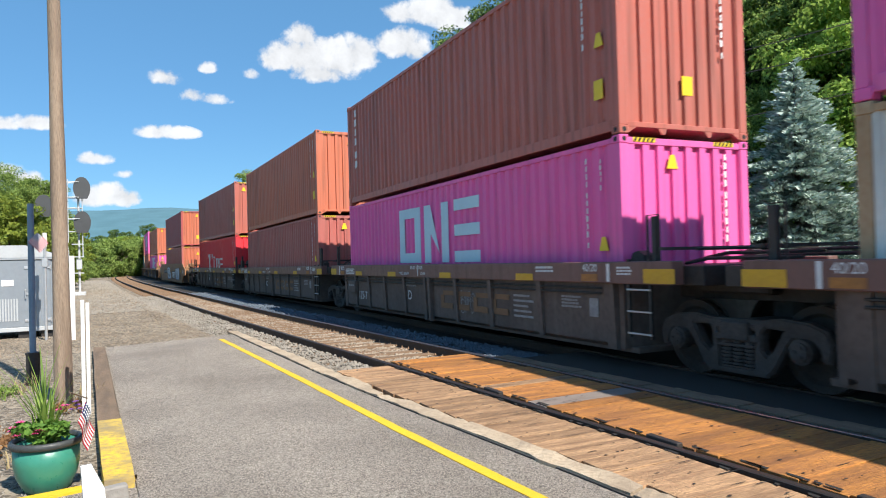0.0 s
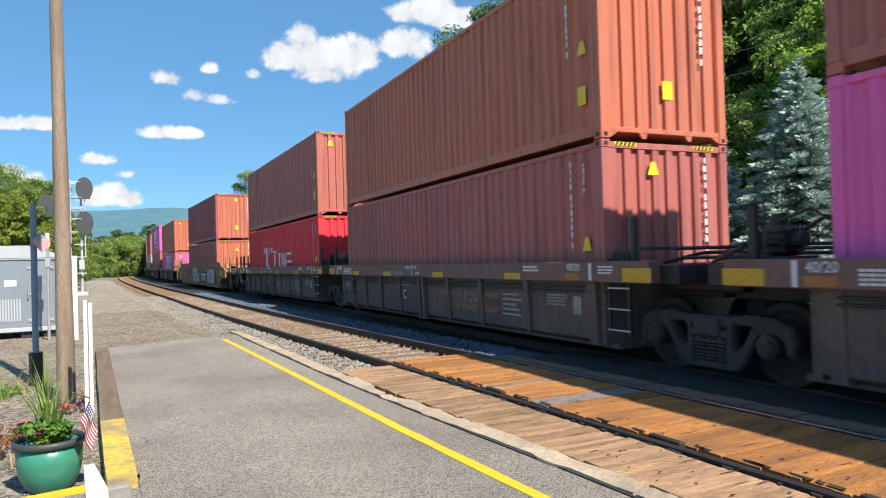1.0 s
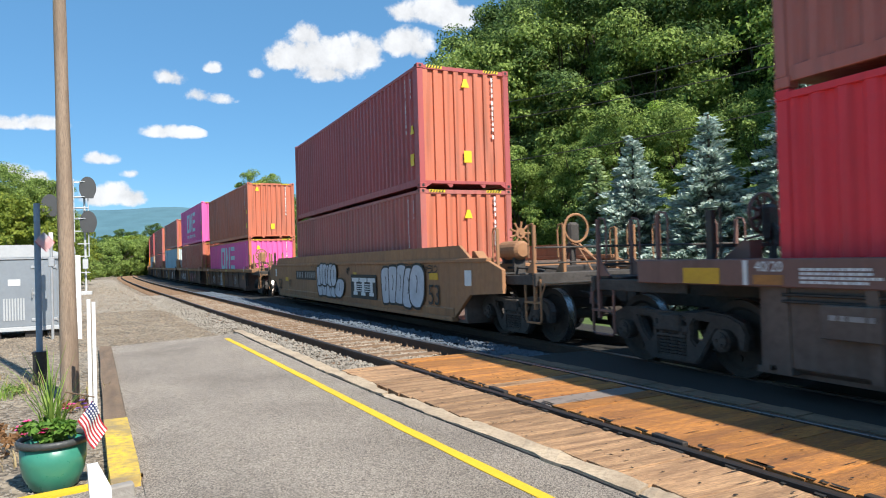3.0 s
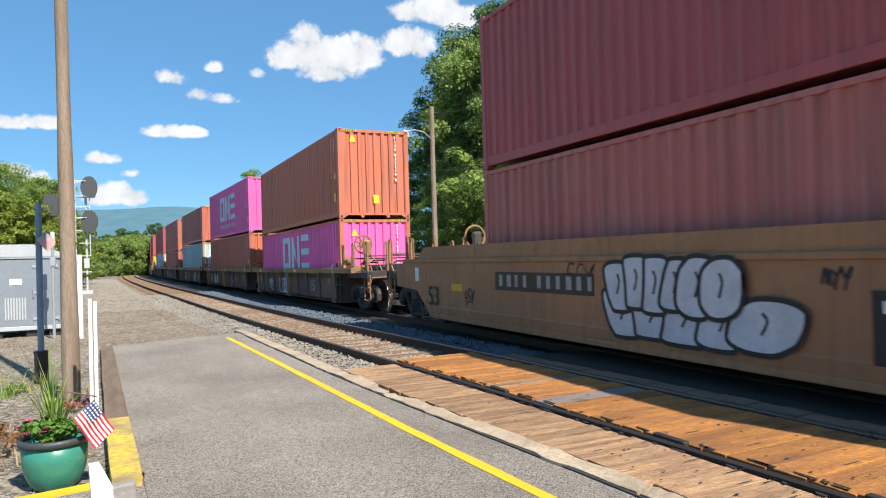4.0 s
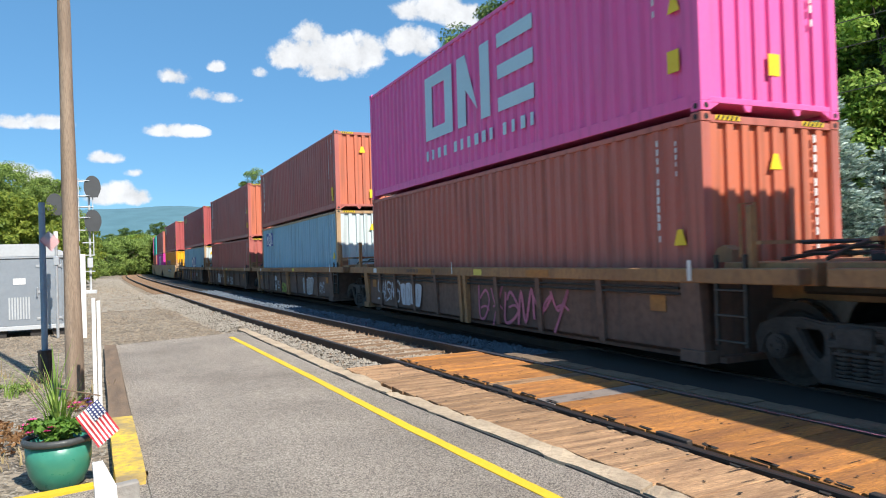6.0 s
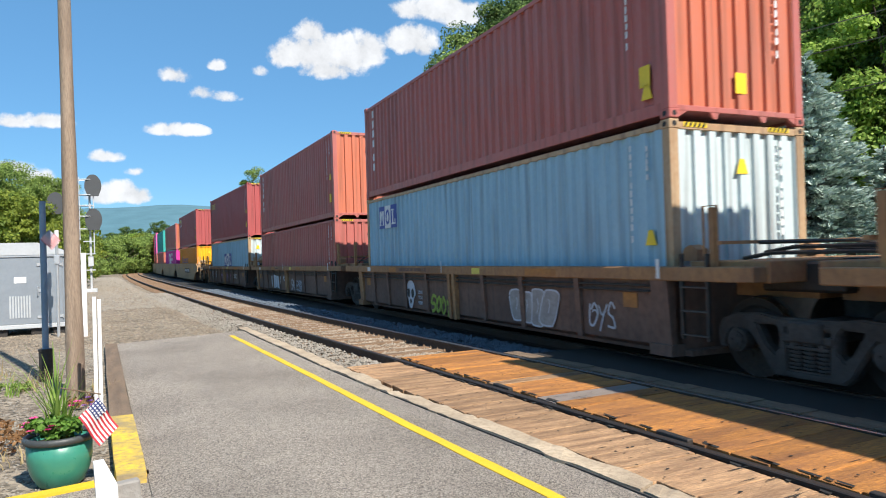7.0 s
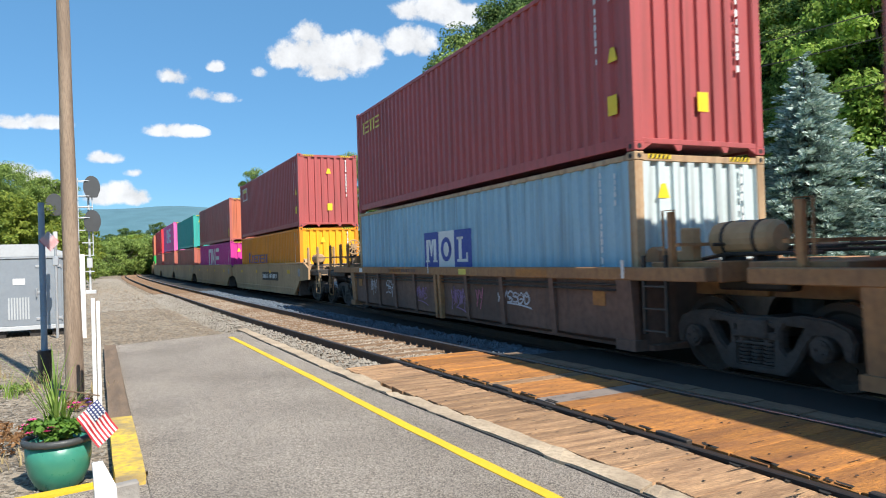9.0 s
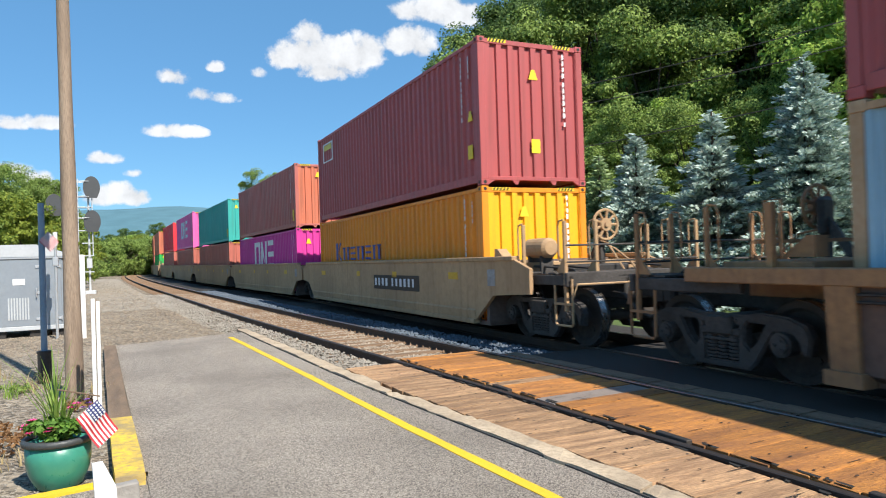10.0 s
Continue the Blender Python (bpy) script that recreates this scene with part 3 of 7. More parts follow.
# spikes and anchors as rusty nibs along the rails
bm_v, bm_f = [], []
y = 9.85
while y < 45:
    for u in (.085, GAUGE - .085, -.085):
        x = near.x_at(y) + u
        b = len(bm_v)
        bm_v += [(x - .02, y - .02, -.15), (x + .02, y - .02, -.15), (x + .02, y + .02, -.15), (x - .02, y + .02, -.15), (x, y, -.095)]
        bm_f += [(b, b + 1, b + 4), (b + 1, b + 2, b + 4), (b + 2, b + 3, b + 4), (b + 3, b, b + 4)]
    y += .26
mesh_ob("rail_spikes", bm_v, bm_f, tie_mat, near_track, kind="stuff")


# ---- loose stones ----
def stones(name, count, spot, size, mat, label, seed):
    """Many small angular stones, each an uneven octahedron, in one mesh."""
    rs = np.random.RandomState(seed)
    base = np.array([(1, 0, 0), (-1, 0, 0), (0, 1, 0), (0, -1, 0), (0, 0, 1), (0, 0, -1)], float)
    fc = np.array([(0, 2, 4), (2, 1, 4), (1, 3, 4), (3, 0, 4), (2, 0, 5), (1, 2, 5), (3, 1, 5), (0, 3, 5)])
    pts = [spot(rs) for _ in range(count)]
    v = np.zeros((count, 6, 3))
    for i, (x, y, z, grow) in enumerate(pts):
        q = base * rs.uniform(.6, 1.35, (6, 1)) + rs.uniform(-.25, .25, (6, 3))
        a = rs.uniform(0, 6.28)
        r = np.array([[math.cos(a), -math.sin(a), 0], [math.sin(a), math.cos(a), 0], [0, 0, .75]])
        v[i] = q @ r.T * size * grow * rs.uniform(.6, 1.3) + (x, y, z)
    f = (fc[None] + 6 * np.arange(count)[:, None, None]).reshape(-1, 3)
    ob = mesh_ob(name, v.reshape(-1, 3).tolist(), f.tolist(), mat)
    return tagged(ob, label, "stones", kind="stuff")


def between(rs):
    y = 9.8 + 30 * rs.random_sample() ** 1.6
    return near.x_at(y) + rs.uniform(.1, GAUGE - .1), y, -.163 + rs.uniform(-.012, .012), 1 + y / 60


def outside(rs):
    y = 9.4 + 30 * rs.random_sample() ** 1.5
    return near.x_at(y) - rs.uniform(.08, 1.2), y, -.15 + rs.uniform(0, .05), 1 + y / 60


def shaded(rs):
    y = 9.4 + 32 * rs.random_sample() ** 1.5
    return near.x_at(y) + GAUGE + rs.uniform(.08, 1.25), y, -.15 + rs.uniform(0, .04), 1 + y / 60


def yard(rs):
    y = 14.4 + 36 * rs.random_sample() ** 1.6
    x = rs.uniform(-7.5, near.x_at(y) - 1.0)
    return x, y, ground_height(x, y) + .004, .5 + y / 45


def far_yard(rs):
    y = 26 + 60 * rs.random_sample() ** 1.4
    x = rs.uniform(near.x_at(y) - 6.5, near.x_at(y) - .9)
    return x, y, ground_height(x, y) + .006, .6 + y / 40


def yard_near(rs):
    y = rs.uniform(4.2, 15)
    x = left_x(y) - .25 - 4.5 * rs.random_sample() ** 1.3
    return x, y, ground_height(x, y) + .003, .55


stones("ballast_stones", 9000, between, .026, material("sandy_stone", (0.36, 0.30, 0.23), 0.95, 0, (0.22, 0.16, 0.11), 3, 25, 0.7, 0.3, 60), "sandy grey ballast stones between the siding rails", 1)
stones("ballast_stones", 9000, outside, .025, ballast_mat, "pale grey ballast stones beside the siding", 2)
# these stones bring their shade tint with them
stones("ballast_stones", 8000, shaded, .030, shade_stone, "ballast stones between the tracks, coloured blue-grey for shade", 3)
stones("gravel_stones", 16000, yard, .024, material("brown_gravel_stone", (0.33, 0.27, 0.20), 0.95, 0, (0.16, 0.12, 0.085), 3, 25, 0.7, 0.3, 60), "brown gravel stones on the yard", 4)
stones("gravel_stones", 12000, far_yard, .026, ballast_mat, "grey gravel stones along the siding", 6)
stones("gravel_stones", 9000, yard_near, .024, ballast_mat, "grey gravel stones beside the platform", 5)

# ---- shipping containers: local y runs from the leading end backwards, x across, z up from the base ----
CL, CW = 12.192, 2.438


def corrugated(length, depth, pitch, z0, z1, inset, slope=.2):
    """A trapezoid corrugated sheet along +y, its outer face at x = 0, its troughs at x = depth."""
    prof = []
    n = max(1, int(round((length - 2 * inset) / pitch)))
    p = (length - 2 * inset) / n
    prof.append((0.0, 0.0))
    prof.append((0.0, inset))
    for i in range(n):
        y = inset + i * p
        prof += [(0.0, y + p * (.5 - slope)), (depth, y + p * .5), (depth, y + p * (1 - slope)), (0.0, y + p)]
    prof.append((0.0, length))
    verts, faces = [], []
    for x, y in prof:
        verts += [(x, y, z0), (x, y, z1)]
    for i in range(len(prof) - 1):
        faces.append((2 * i, 2 * i + 2, 2 * i + 3, 2 * i + 1))
    return verts, faces


def mesh_of(name, verts, faces, mat):
    me = bpy.data.meshes.new(name)
    me.from_pydata(verts, [], faces)
    me.materials.append(mat)
    return me


SIDE_ME, END_ME, FRAME_ME, ROOF_ME = {}, {}, {}, {}


def container_meshes(h):
    key = round(h, 2)
    if key in SIDE_ME:
        return key
    v, f = corrugated(CL - .30, .045, .277, .215, h - .09, .06, .17)
    SIDE_ME[key] = mesh_of("side_panel", v, f, white_paint)
    v, f = corrugated(CW - .24, .050, .262, .15, h - .10, .04, .06)
    END_ME[key] = mesh_of("end_panel", v, f, white_paint)
    bm = bmesh.new()
    for x0, x1 in ((0, .15), (CW - .15, CW)):
        for y0, y1 in ((0, .15), (CL - .15, CL)):
            box(bm, x0 + .004, x1 - .004, y0 + .004, y1 - .004, .118, h - .118, .006)
    for x in (.012, CW - .072):
        box(bm, x + (.012 if x < 1 else -.012), x + .06 + (.012 if x < 1 else -.012), .15, CL - .15, .06, .222, .006)
        box(bm, x, x + .06, .15, CL - .15, h - .105, h - .03, .006)
    for y in (.012, CL - .072):
        box(bm, .15, CW - .15, y, y + .06, .10, .175, .006)
        box(bm, .15, CW - .15, y, y + .06, h - .125, h - .03, .006)
        # gussets below the end sill
        for x, d in ((.15, .16), (CW - .15, -.16)):
            prism(bm, [(x, .10), (x + d, .10), (x, .01)], "y", y, y + .05)
        for x in (.78, CW - .78):
            prism(bm, [(x - .075, .10), (x + .075, .10), (x + .05, .02), (x - .01, .02)], "y", y + .005, y + .04)
    FRAME_ME[key] = as_mesh("frame", bm, white_paint)
    bm = bmesh.new()
    box(bm, .06, CW - .06, .06, CL - .06, h - .075, h - .045)
    box(bm, .06, CW - .06, .06, CL - .06, .10, .15)
    ROOF_ME[key] = as_mesh("roof", bm, white_paint)
    return key


bm = bmesh.new()
box(bm, 0, .162, 0, .178, 0, .118, .010)
CAST_ME = as_mesh("corner_casting", bm, casting_mat)
bm = bmesh.new()
bmesh.ops.create_circle(bm, cap_ends=True, segments=14, radius=.036)
HOLE_ME = as_mesh("casting_hole", bm, black_mark)
bm = bmesh.new()
for i in range(5):
    prism(bm, [(i * .075, 0), (i * .075 + .037, 0), (i * .075 + .065, .055), (i * .075 + .028, .055)], "y", -.002, .002)
HAZARD_ME = as_mesh("hazard_stripes", bm, black_mark)
bm = bmesh.new()
box(bm, -.01, .39, .0025, .006, -.004, .06)
HAZARD_BACK = as_mesh("hazard_plate", bm, sticker)
bm = bmesh.new()
prism(bm, [(-.105, 0), (.105, 0), (.04, .2), (-.04, .2)], "y", -.003, .003)
TRIANGLE_ME = as_mesh("warning_triangle", bm, sticker)
bm = bmesh.new()
box(bm, -.1, .1, -.003, .003, -.14, .14)
PLATE_ME = as_mesh("warning_plate", bm, sticker)


def number_bars(seed, n, upright, size=.085, fat=1.0):
    """Unreadable numbers: a row or column of small bars, facing -y (x along, z up)."""
    rnd = random.Random(seed)
    bm = bmesh.new()
    q = 0.0
    for i in range(n):
        if i in (4, 10):
            q += size * .6
        w = size * rnd.uniform(.3, .5) * fat
        if upright:
            box(bm, -w / 2, w / 2, -.002, .002, -q - size, -q)
            if rnd.random() < .6:
                box(bm, -w / 2 - .01, -w / 2 + .015, -.0015, .0025, -q - size * 1.1, -q + .01)
            q += size * 1.42
        else:
            box(bm, q, q + w, -.002, .002, 0, size)
            q += size * .95
    return bm


SIDE_TURN = pose(0, 0, 0, 0, 0, -90)      # brings a sign that faces -y onto the side that faces -x, its x towards -y


def on_side(y, z, x=.017):
    """A place on the near side: sign x runs towards the leading end, y is from the leading end backwards."""
    return pose(x, y, z) @ SIDE_TURN


def mark(name, bm, mat, parent, place, label=""):
    ob = part(name, bm, mat, parent, label, place)
    if name in ("number_marking", "stencil_marking", "graffiti"):
        tagged(ob, kind="stuff")
    return ob


def ring(bm, x0, x1, z0, z1, t):
    box(bm, x0, x0 + t, -.003, .003, z0, z1)
    box(bm, x1 - t, x1, -.003, .003, z0, z1)
    box(bm, x0 + t, x1 - t, -.003, .003, z0, z0 + t)
    box(bm, x0 + t, x1 - t, -.003, .003, z1 - t, z1)


def emblem_blocks(parent, y, z, s, mat):
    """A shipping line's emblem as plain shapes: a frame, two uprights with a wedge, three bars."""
    bm = bmesh.new()
    t = .27 * s
    ring(bm, 0, 1.02 * s, 0, 1.5 * s, t)
    box(bm, 1.2 * s, 1.2 * s + t, -.003, .003, 0, 1.5 * s)
    box(bm, 2.2 * s - t, 2.2 * s, -.003, .003, 0, 1.5 * s)
    prism(bm, [(1.2 * s + t, 1.5 * s), (1.2 * s + t, .75 * s), (2.2 * s - t - .1 * s, .25 * s)], "y", -.003, .003)
    for k in (0, .63, 1.24):
        box(bm, 2.42 * s, 3.3 * s, -.003, .003, k * s, k * s + t)
    return mark("emblem", bm, mat, parent, on_side(y, z) @ Matrix.Diagonal((1.47, 1, 1, 1)), "large pale block emblem")


def shape_row(bm, x, h, kinds, w):
    """A row of plain slab shapes that stand in for a brand's lettering."""
    for k in kinds:
        if k == "s":
            box(bm, x, x + w * .36, -.003, .003, 0, h)
            prism(bm, [(x + w * .44, h * .5), (x + w * .78, h), (x + w * 1.02, h)], "y", -.003, .003)
            prism(bm, [(x + w * .5, h * .40), (x + w * 1.08, 0), (x + w * .74, 0)], "y", -.003, .003)
            x += w * 1.3
        elif k == "l":
            box(bm, x + w * .22, x + w * .5, -.003, .003, 0, h * .72)
            box(bm, x, x + w * .72, -.003, .003, h * .76, h * .84)
            x += w * 1.15
        elif k == "i":
            box(bm, x + w * .12, x + w * .4, -.003, .003, 0, h * .72)
            box(bm, x, x + w * .52, -.003, .003, h * .64, h * .72)
            x += w * .72
        elif k == "n":
            box(bm, x, x + w * .16, -.003, .003, 0, h * .72)
            box(bm, x + w * .8, x + w * .96, -.003, .003, 0, h * .72)
            prism(bm, [(x + w * .2, h * .72), (x + w * .4, h * .72), (x + w * .75, h * .1), (x + w * .55, h * .1)], "y", -.0025, .0035)
            x += w * 1.15
        elif k == "b":
            for q in (0, .31, .62):
                box(bm, x, x + w * .85, -.003, .003, h * q, h * (q + .1))
            x += w * 1.1
        elif k == "q":
            box(bm, x, x + w * .12, -.003, .003, h * .75, h)
            box(bm, x + w * .2, x + w * .32, -.003, .003, h * .75, h)
            x += w * .5
    return bm


def container(h, mat, label, seed, frame_mat=None, lit_end_mat=None, signs=()):
    """A forty-foot steel container. signs: what is painted or stuck on it."""
    key = container_meshes(h)
    ob = thing("shipping_container", label, "container", "containers on the train")
    frame_mat = frame_mat or mat
    shared("frame", FRAME_ME[key], frame_mat, ob)
    shared("side_panel", SIDE_ME[key], mat, ob, pose(.022, .15, 0))
    shared("side_panel", SIDE_ME[key], mat, ob, pose(CW - .022, .15, 0) @ Matrix.Diagonal((-1, 1, 1, 1)))
    # the sun-facing end can get a brighter colour than the shaded sides
    shared("end_panel", END_ME[key], lit_end_mat or mat, ob, pose(.12, .022, 0) @ pose(0, 0, 0, 0, 0, -90) @ Matrix.Diagonal((-1, 1, 1, 1)))
    shared("end_panel", END_ME[key], mat, ob, pose(.12, CL - .022, 0) @ pose(0, 0, 0, 0, 0, -90))
    shared("roof", ROOF_ME[key], mat, ob)
    for ix, x in ((0, -.002), (1, CW - .160)):
        for y in (-.004, CL - .174):
            for z in (0, h - .118):
                c = shared("corner_casting", CAST_ME, frame_mat, ob, pose(x, y, z))
                if y < 1:
                    shared("casting_hole", HOLE_ME, None, c, pose(.08, -.003, .06, 90, 0, 0))
                if ix == 0 and y < 1:
                    shared("casting_hole", HOLE_ME, None, c, pose(-.003, .09, .06, 90, 0, 90))
    rnd = random.Random(seed)
    if "hazard" in signs:
        for x in (.25, CW - .68):
            shared("hazard_plate", HAZARD_BACK, None, ob, pose(x, .004, h - .088), "yellow and black hazard stripes")
            shared("hazard_stripes", HAZARD_ME, None, ob, pose(x, .002, h - .086))
    if "triangle" in signs:
        shared("warning_triangle", TRIANGLE_ME, None, ob, pose(rnd.choice((.5, .95, 1.25)), .016, h * rnd.uniform(.72, .86)), "yellow warning triangle")
    if "plate" in signs:
        shared("warning_plate", PLATE_ME, None, ob, pose(1.27, .016, h * rnd.uniform(.2, .3)), "yellow height warning plate")
        shared("warning_plate", PLATE_ME, None, ob, on_side(.45, h * .24, .014), "yellow height warning plate")
    if "tri_side" in signs:
        shared("warning_triangle", TRIANGLE_ME, None, ob, on_side(.42, h * (.45 if h > 2.7 else .12), .014), "yellow warning triangle")
    if "numbers" in signs:
        mark("number_marking", number_bars(seed, 11, True, .09), white_mark, ob, pose(CW - .46, .016, h * .93), "unreadable white number in a column")
        mark("number_marking", number_bars(seed + 1, 11, True, .08), white_mark, ob, on_side(.78, h * .92, .014), "unreadable white number in a column")
        mark("number_marking", number_bars(seed + 2, 5, True, .06), white_mark, ob, on_side(.45, h * .9, .014))
    if "rear_column" in signs:
        mark("number_marking", number_bars(seed + 3, 6, True, .19, 1.9), white_mark, ob, on_side(11.5, h * .93, .014), "unreadable white emblem in a column")
    return ob


# paints
P = {
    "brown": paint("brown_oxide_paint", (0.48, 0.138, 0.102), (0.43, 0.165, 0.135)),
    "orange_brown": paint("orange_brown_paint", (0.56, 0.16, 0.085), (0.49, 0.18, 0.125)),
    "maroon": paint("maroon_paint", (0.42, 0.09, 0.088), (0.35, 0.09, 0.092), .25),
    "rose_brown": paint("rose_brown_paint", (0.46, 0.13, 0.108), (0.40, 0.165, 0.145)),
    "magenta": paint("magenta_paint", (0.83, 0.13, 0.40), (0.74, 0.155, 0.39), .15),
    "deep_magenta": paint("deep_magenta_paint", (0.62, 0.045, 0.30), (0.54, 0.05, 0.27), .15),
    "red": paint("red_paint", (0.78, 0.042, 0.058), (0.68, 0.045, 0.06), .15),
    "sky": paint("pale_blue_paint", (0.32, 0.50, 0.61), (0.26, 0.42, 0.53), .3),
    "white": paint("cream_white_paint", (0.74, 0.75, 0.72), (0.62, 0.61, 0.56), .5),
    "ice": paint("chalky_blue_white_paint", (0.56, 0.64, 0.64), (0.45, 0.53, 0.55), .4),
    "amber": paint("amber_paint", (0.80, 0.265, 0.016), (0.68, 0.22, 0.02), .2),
    # the amber above with sunshine painted in, for the leading end
    "amber_sunlit": paint("sunlit_amber_paint", (0.85, 0.43, 0.014), (0.74, 0.36, 0.02), .15),
    "teal": paint("teal_paint", (0.045, 0.40, 0.35), (0.05, 0.32, 0.29), .2),
    "green": paint("bright_green_paint", (0.03, 0.40, 0.08), (0.03, 0.33, 0.08), .2),
    "rust": paint("rusty_white_paint", (0.47, 0.33, 0.20), (0.34, 0.17, 0.07), .5),
    "car_brown": paint("car_brown_paint", (0.20, 0.105, 0.088), (0.155, 0.085, 0.07), .4),
    "car_dark": material("car_grime", (0.15, 0.108, 0.088), 0.8, 0.0, (0.07, 0.051, 0.043), 0.9, 12, 0.6, 0.15, 30, (0.20, 0.17, 0.14), .35),
    "rust_patch": material("worn_orange_paint", (0.46, 0.20, 0.05), 0.8, 0, (0.28, 0.13, 0.05), 4, 25, 0.8, 0.1),
    "dull_yellow": material("dull_yellow_plate", (0.66, 0.38, 0.02), 0.6, 0, (0.50, 0.27, 0.03), 4, 25, 0.5, 0),
    "car_mud": material("muddy_side_sheet", (0.185, 0.108, 0.078), 0.8, 0.0, (0.085, 0.052, 0.042), 0.7, 10, 0.7, 0.15, 30, (0.07, 0.055, 0.048), .6),
    "car_rust": material("rusty_chord", (0.40, 0.21, 0.09), 0.8, 0.0, (0.20, 0.105, 0.06), 0.9, 12, 0.7, 0.2, 30, (0.12, 0.07, 0.05), .4),
    "car_tan": material("faded_tan_paint", (0.46, 0.295, 0.155), 0.75, 0.0, (0.31, 0.19, 0.10), 0.6, 9, 0.6, 0.12, 30, (0.22, 0.12, 0.06), .5),
    "car_ochre": material("faded_ochre_paint", (0.37, 0.185, 0.085), 0.75, 0.0, (0.25, 0.125, 0.065), 0.6, 9, 0.6, 0.12, 30, (0.16, 0.09, 0.05), .5),
}

# ---- bogies ----
bm = bmesh.new()
# cast side frame in (y, z): an arched bar with two windows and a spring nest
outer = [(-1.24, .36), (-1.27, .55), (-1.20, .68), (-.98, .76), (-.62, .785), (-.36, .745), (.36, .745), (.62, .785), (.98, .76), (1.20, .68), (1.27, .55), (1.24, .36),
         (1.14, .36), (1.10, .50), (1.02, .575), (.80, .575), (.72, .49), (.62, .34), (.52, .19), (.42, .12), (-.42, .12), (-.52, .19), (-.62, .34), (-.72, .49), (-.80, .575),
         (-1.02, .575), (-1.10, .50), (-1.14, .36)]
windows = ([(-.66, .655), (-.42, .665), (-.37, .60), (-.37, .42), (-.43, .36), (-.53, .44)], [(.66, .655), (.42, .665), (.37, .60), (.37, .42), (.43, .36), (.53, .44)],
           [(-.27, .625), (.27, .625), (.25, .205), (-.25, .205)])
edges = []
for loop in (outer, *windows):
    vs = [bm.verts.new((0, q[0], q[1])) for q in loop]
    edges += [bm.edges.new((vs[i], vs[(i + 1) % len(vs)])) for i in range(len(vs))]
bmesh.ops.triangle_fill(bm, edges=edges, use_beauty=True)
bmesh.ops.dissolve_limit(bm, angle_limit=.01, verts=bm.verts, edges=bm.edges)
got = bmesh.ops.extrude_face_region(bm, geom=list(bm.faces))
bmesh.ops.translate(bm, vec=(.12, 0, 0), verts=[q for q in got["geom"] if isinstance(q, bmesh.types.BMVert)])
bmesh.ops.recalc_face_normals(bm, faces=bm.faces)
rim_edges = [e for e in bm.edges if len(e.link_faces) == 2 and abs(e.verts[0].co.x) < .001 and abs(e.verts[1].co.x) < .001 and e.calc_face_angle(0) > .8]
bmesh.ops.bevel(bm, geom=rim_edges, offset=.022, segments=2, affect="EDGES")
FRAME_TRUCK = as_mesh("side_frame", bm, truck_iron)
bm = bmesh.new()
prof = []
for i in range(7):
    prof += [(.052, .215 + i * .042), (.078, .222 + i * .042), (.078, .244 + i * .042), (.052, .250 + i * .042)]
seg = 12
vs = [[bm.verts.new((r * math.cos(2 * math.pi * i / seg), r * math.sin(2 * math.pi * i / seg), z)) for r, z in prof] for i in range(seg)]
for i in range(seg):
    for j in range(len(prof) - 1):
        bm.faces.new((vs[i][j], vs[(i + 1) % seg][j], vs[(i + 1) % seg][j + 1], vs[i][j + 1]))
bmesh.ops.recalc_face_normals(bm, faces=bm.faces)
SPRING_ME = as_mesh("spring", bm, truck_iron)
bm = bmesh.new()
box(bm, -.02, .12, -.3, .3, .50, .58, .01)
for z in (.43, .655):
    box(bm, -.012, .10, -.25, .25, z, z + .035, .006)
for y in (-.17, .17):
    box(bm, -.016, .10, y - .03, y + .03, .43, .52, .006)
SEAT_ME = as_mesh("spring_seat", bm, truck_iron)
bm = bmesh.new()
cyl(bm, (-.05, 0, 0), (.10, 0, 0), .135, 16)
cyl(bm, (-.075, 0, 0), (-.05, 0, 0), .10, 14)
for i in range(3):
    a = i * 2.094
    cyl(bm, (-.09, .055 * math.cos(a), .055 * math.sin(a)), (-.07, .055 * math.cos(a), .055 * math.sin(a)), .02, 6)
CAP_ME = as_mesh("bearing_cap", bm, truck_iron)
bm = bmesh.new()
R = .46
ringp = [(-.075, .0), (-.075, .12), (-.03, .16), (-.025, .34), (-.065, .38), (-.065, R), (.045, R + .005), (.07, R + .028), (.075, R - .05), (.03, .36), (.02, .16), (.075, .12), (.075, 0)]
n = 28
vs = [[bm.verts.new((u, r * math.cos(2 * math.pi * i / n), r * math.sin(2 * math.pi * i / n))) for u, r in ringp[1:-1]] for i in range(n)]
for i in range(n):
    for j in range(len(ringp) - 3):
        bm.faces.new((vs[i][j], vs[i][j + 1], vs[(i + 1) % n][j + 1], vs[(i + 1) % n][j]))
bm.faces.new([v[0] for v in vs])
bm.faces.new([v[-1] for v in vs][::-1])
# three dark balance pockets show the turning
for i in range(3):
    a = i * 2.094
    cyl(bm, (-.045, .25 * math.cos(a), .25 * math.sin(a)), (-.02, .25 * math.cos(a), .25 * math.sin(a)), .045, 8)
bmesh.ops.recalc_face_normals(bm, faces=bm.faces)
WHEEL_ME = as_mesh("wheel", bm, wheel_mat)
WHEEL_ME.materials.append(tread)
for p in WHEEL_ME.polygons:
    c = p.center
    if abs(c.x - .0) < .06 and math.hypot(c.y, c.z) > R - .03 and abs(p.normal.x) < .5:
        p.material_index = 1
bm = bmesh.new()
cyl(bm, (-1.05, 0, 0), (1.05, 0, 0), .085, 12)
AXLE_ME = as_mesh("axle", bm, wheel_mat)
bm = bmesh.new()
box(bm, -1.15, 1.15, -.2, .2, .5, .72, .02)
cyl(bm, (0, 0, .72), (0, 0, .92), .3, 16)
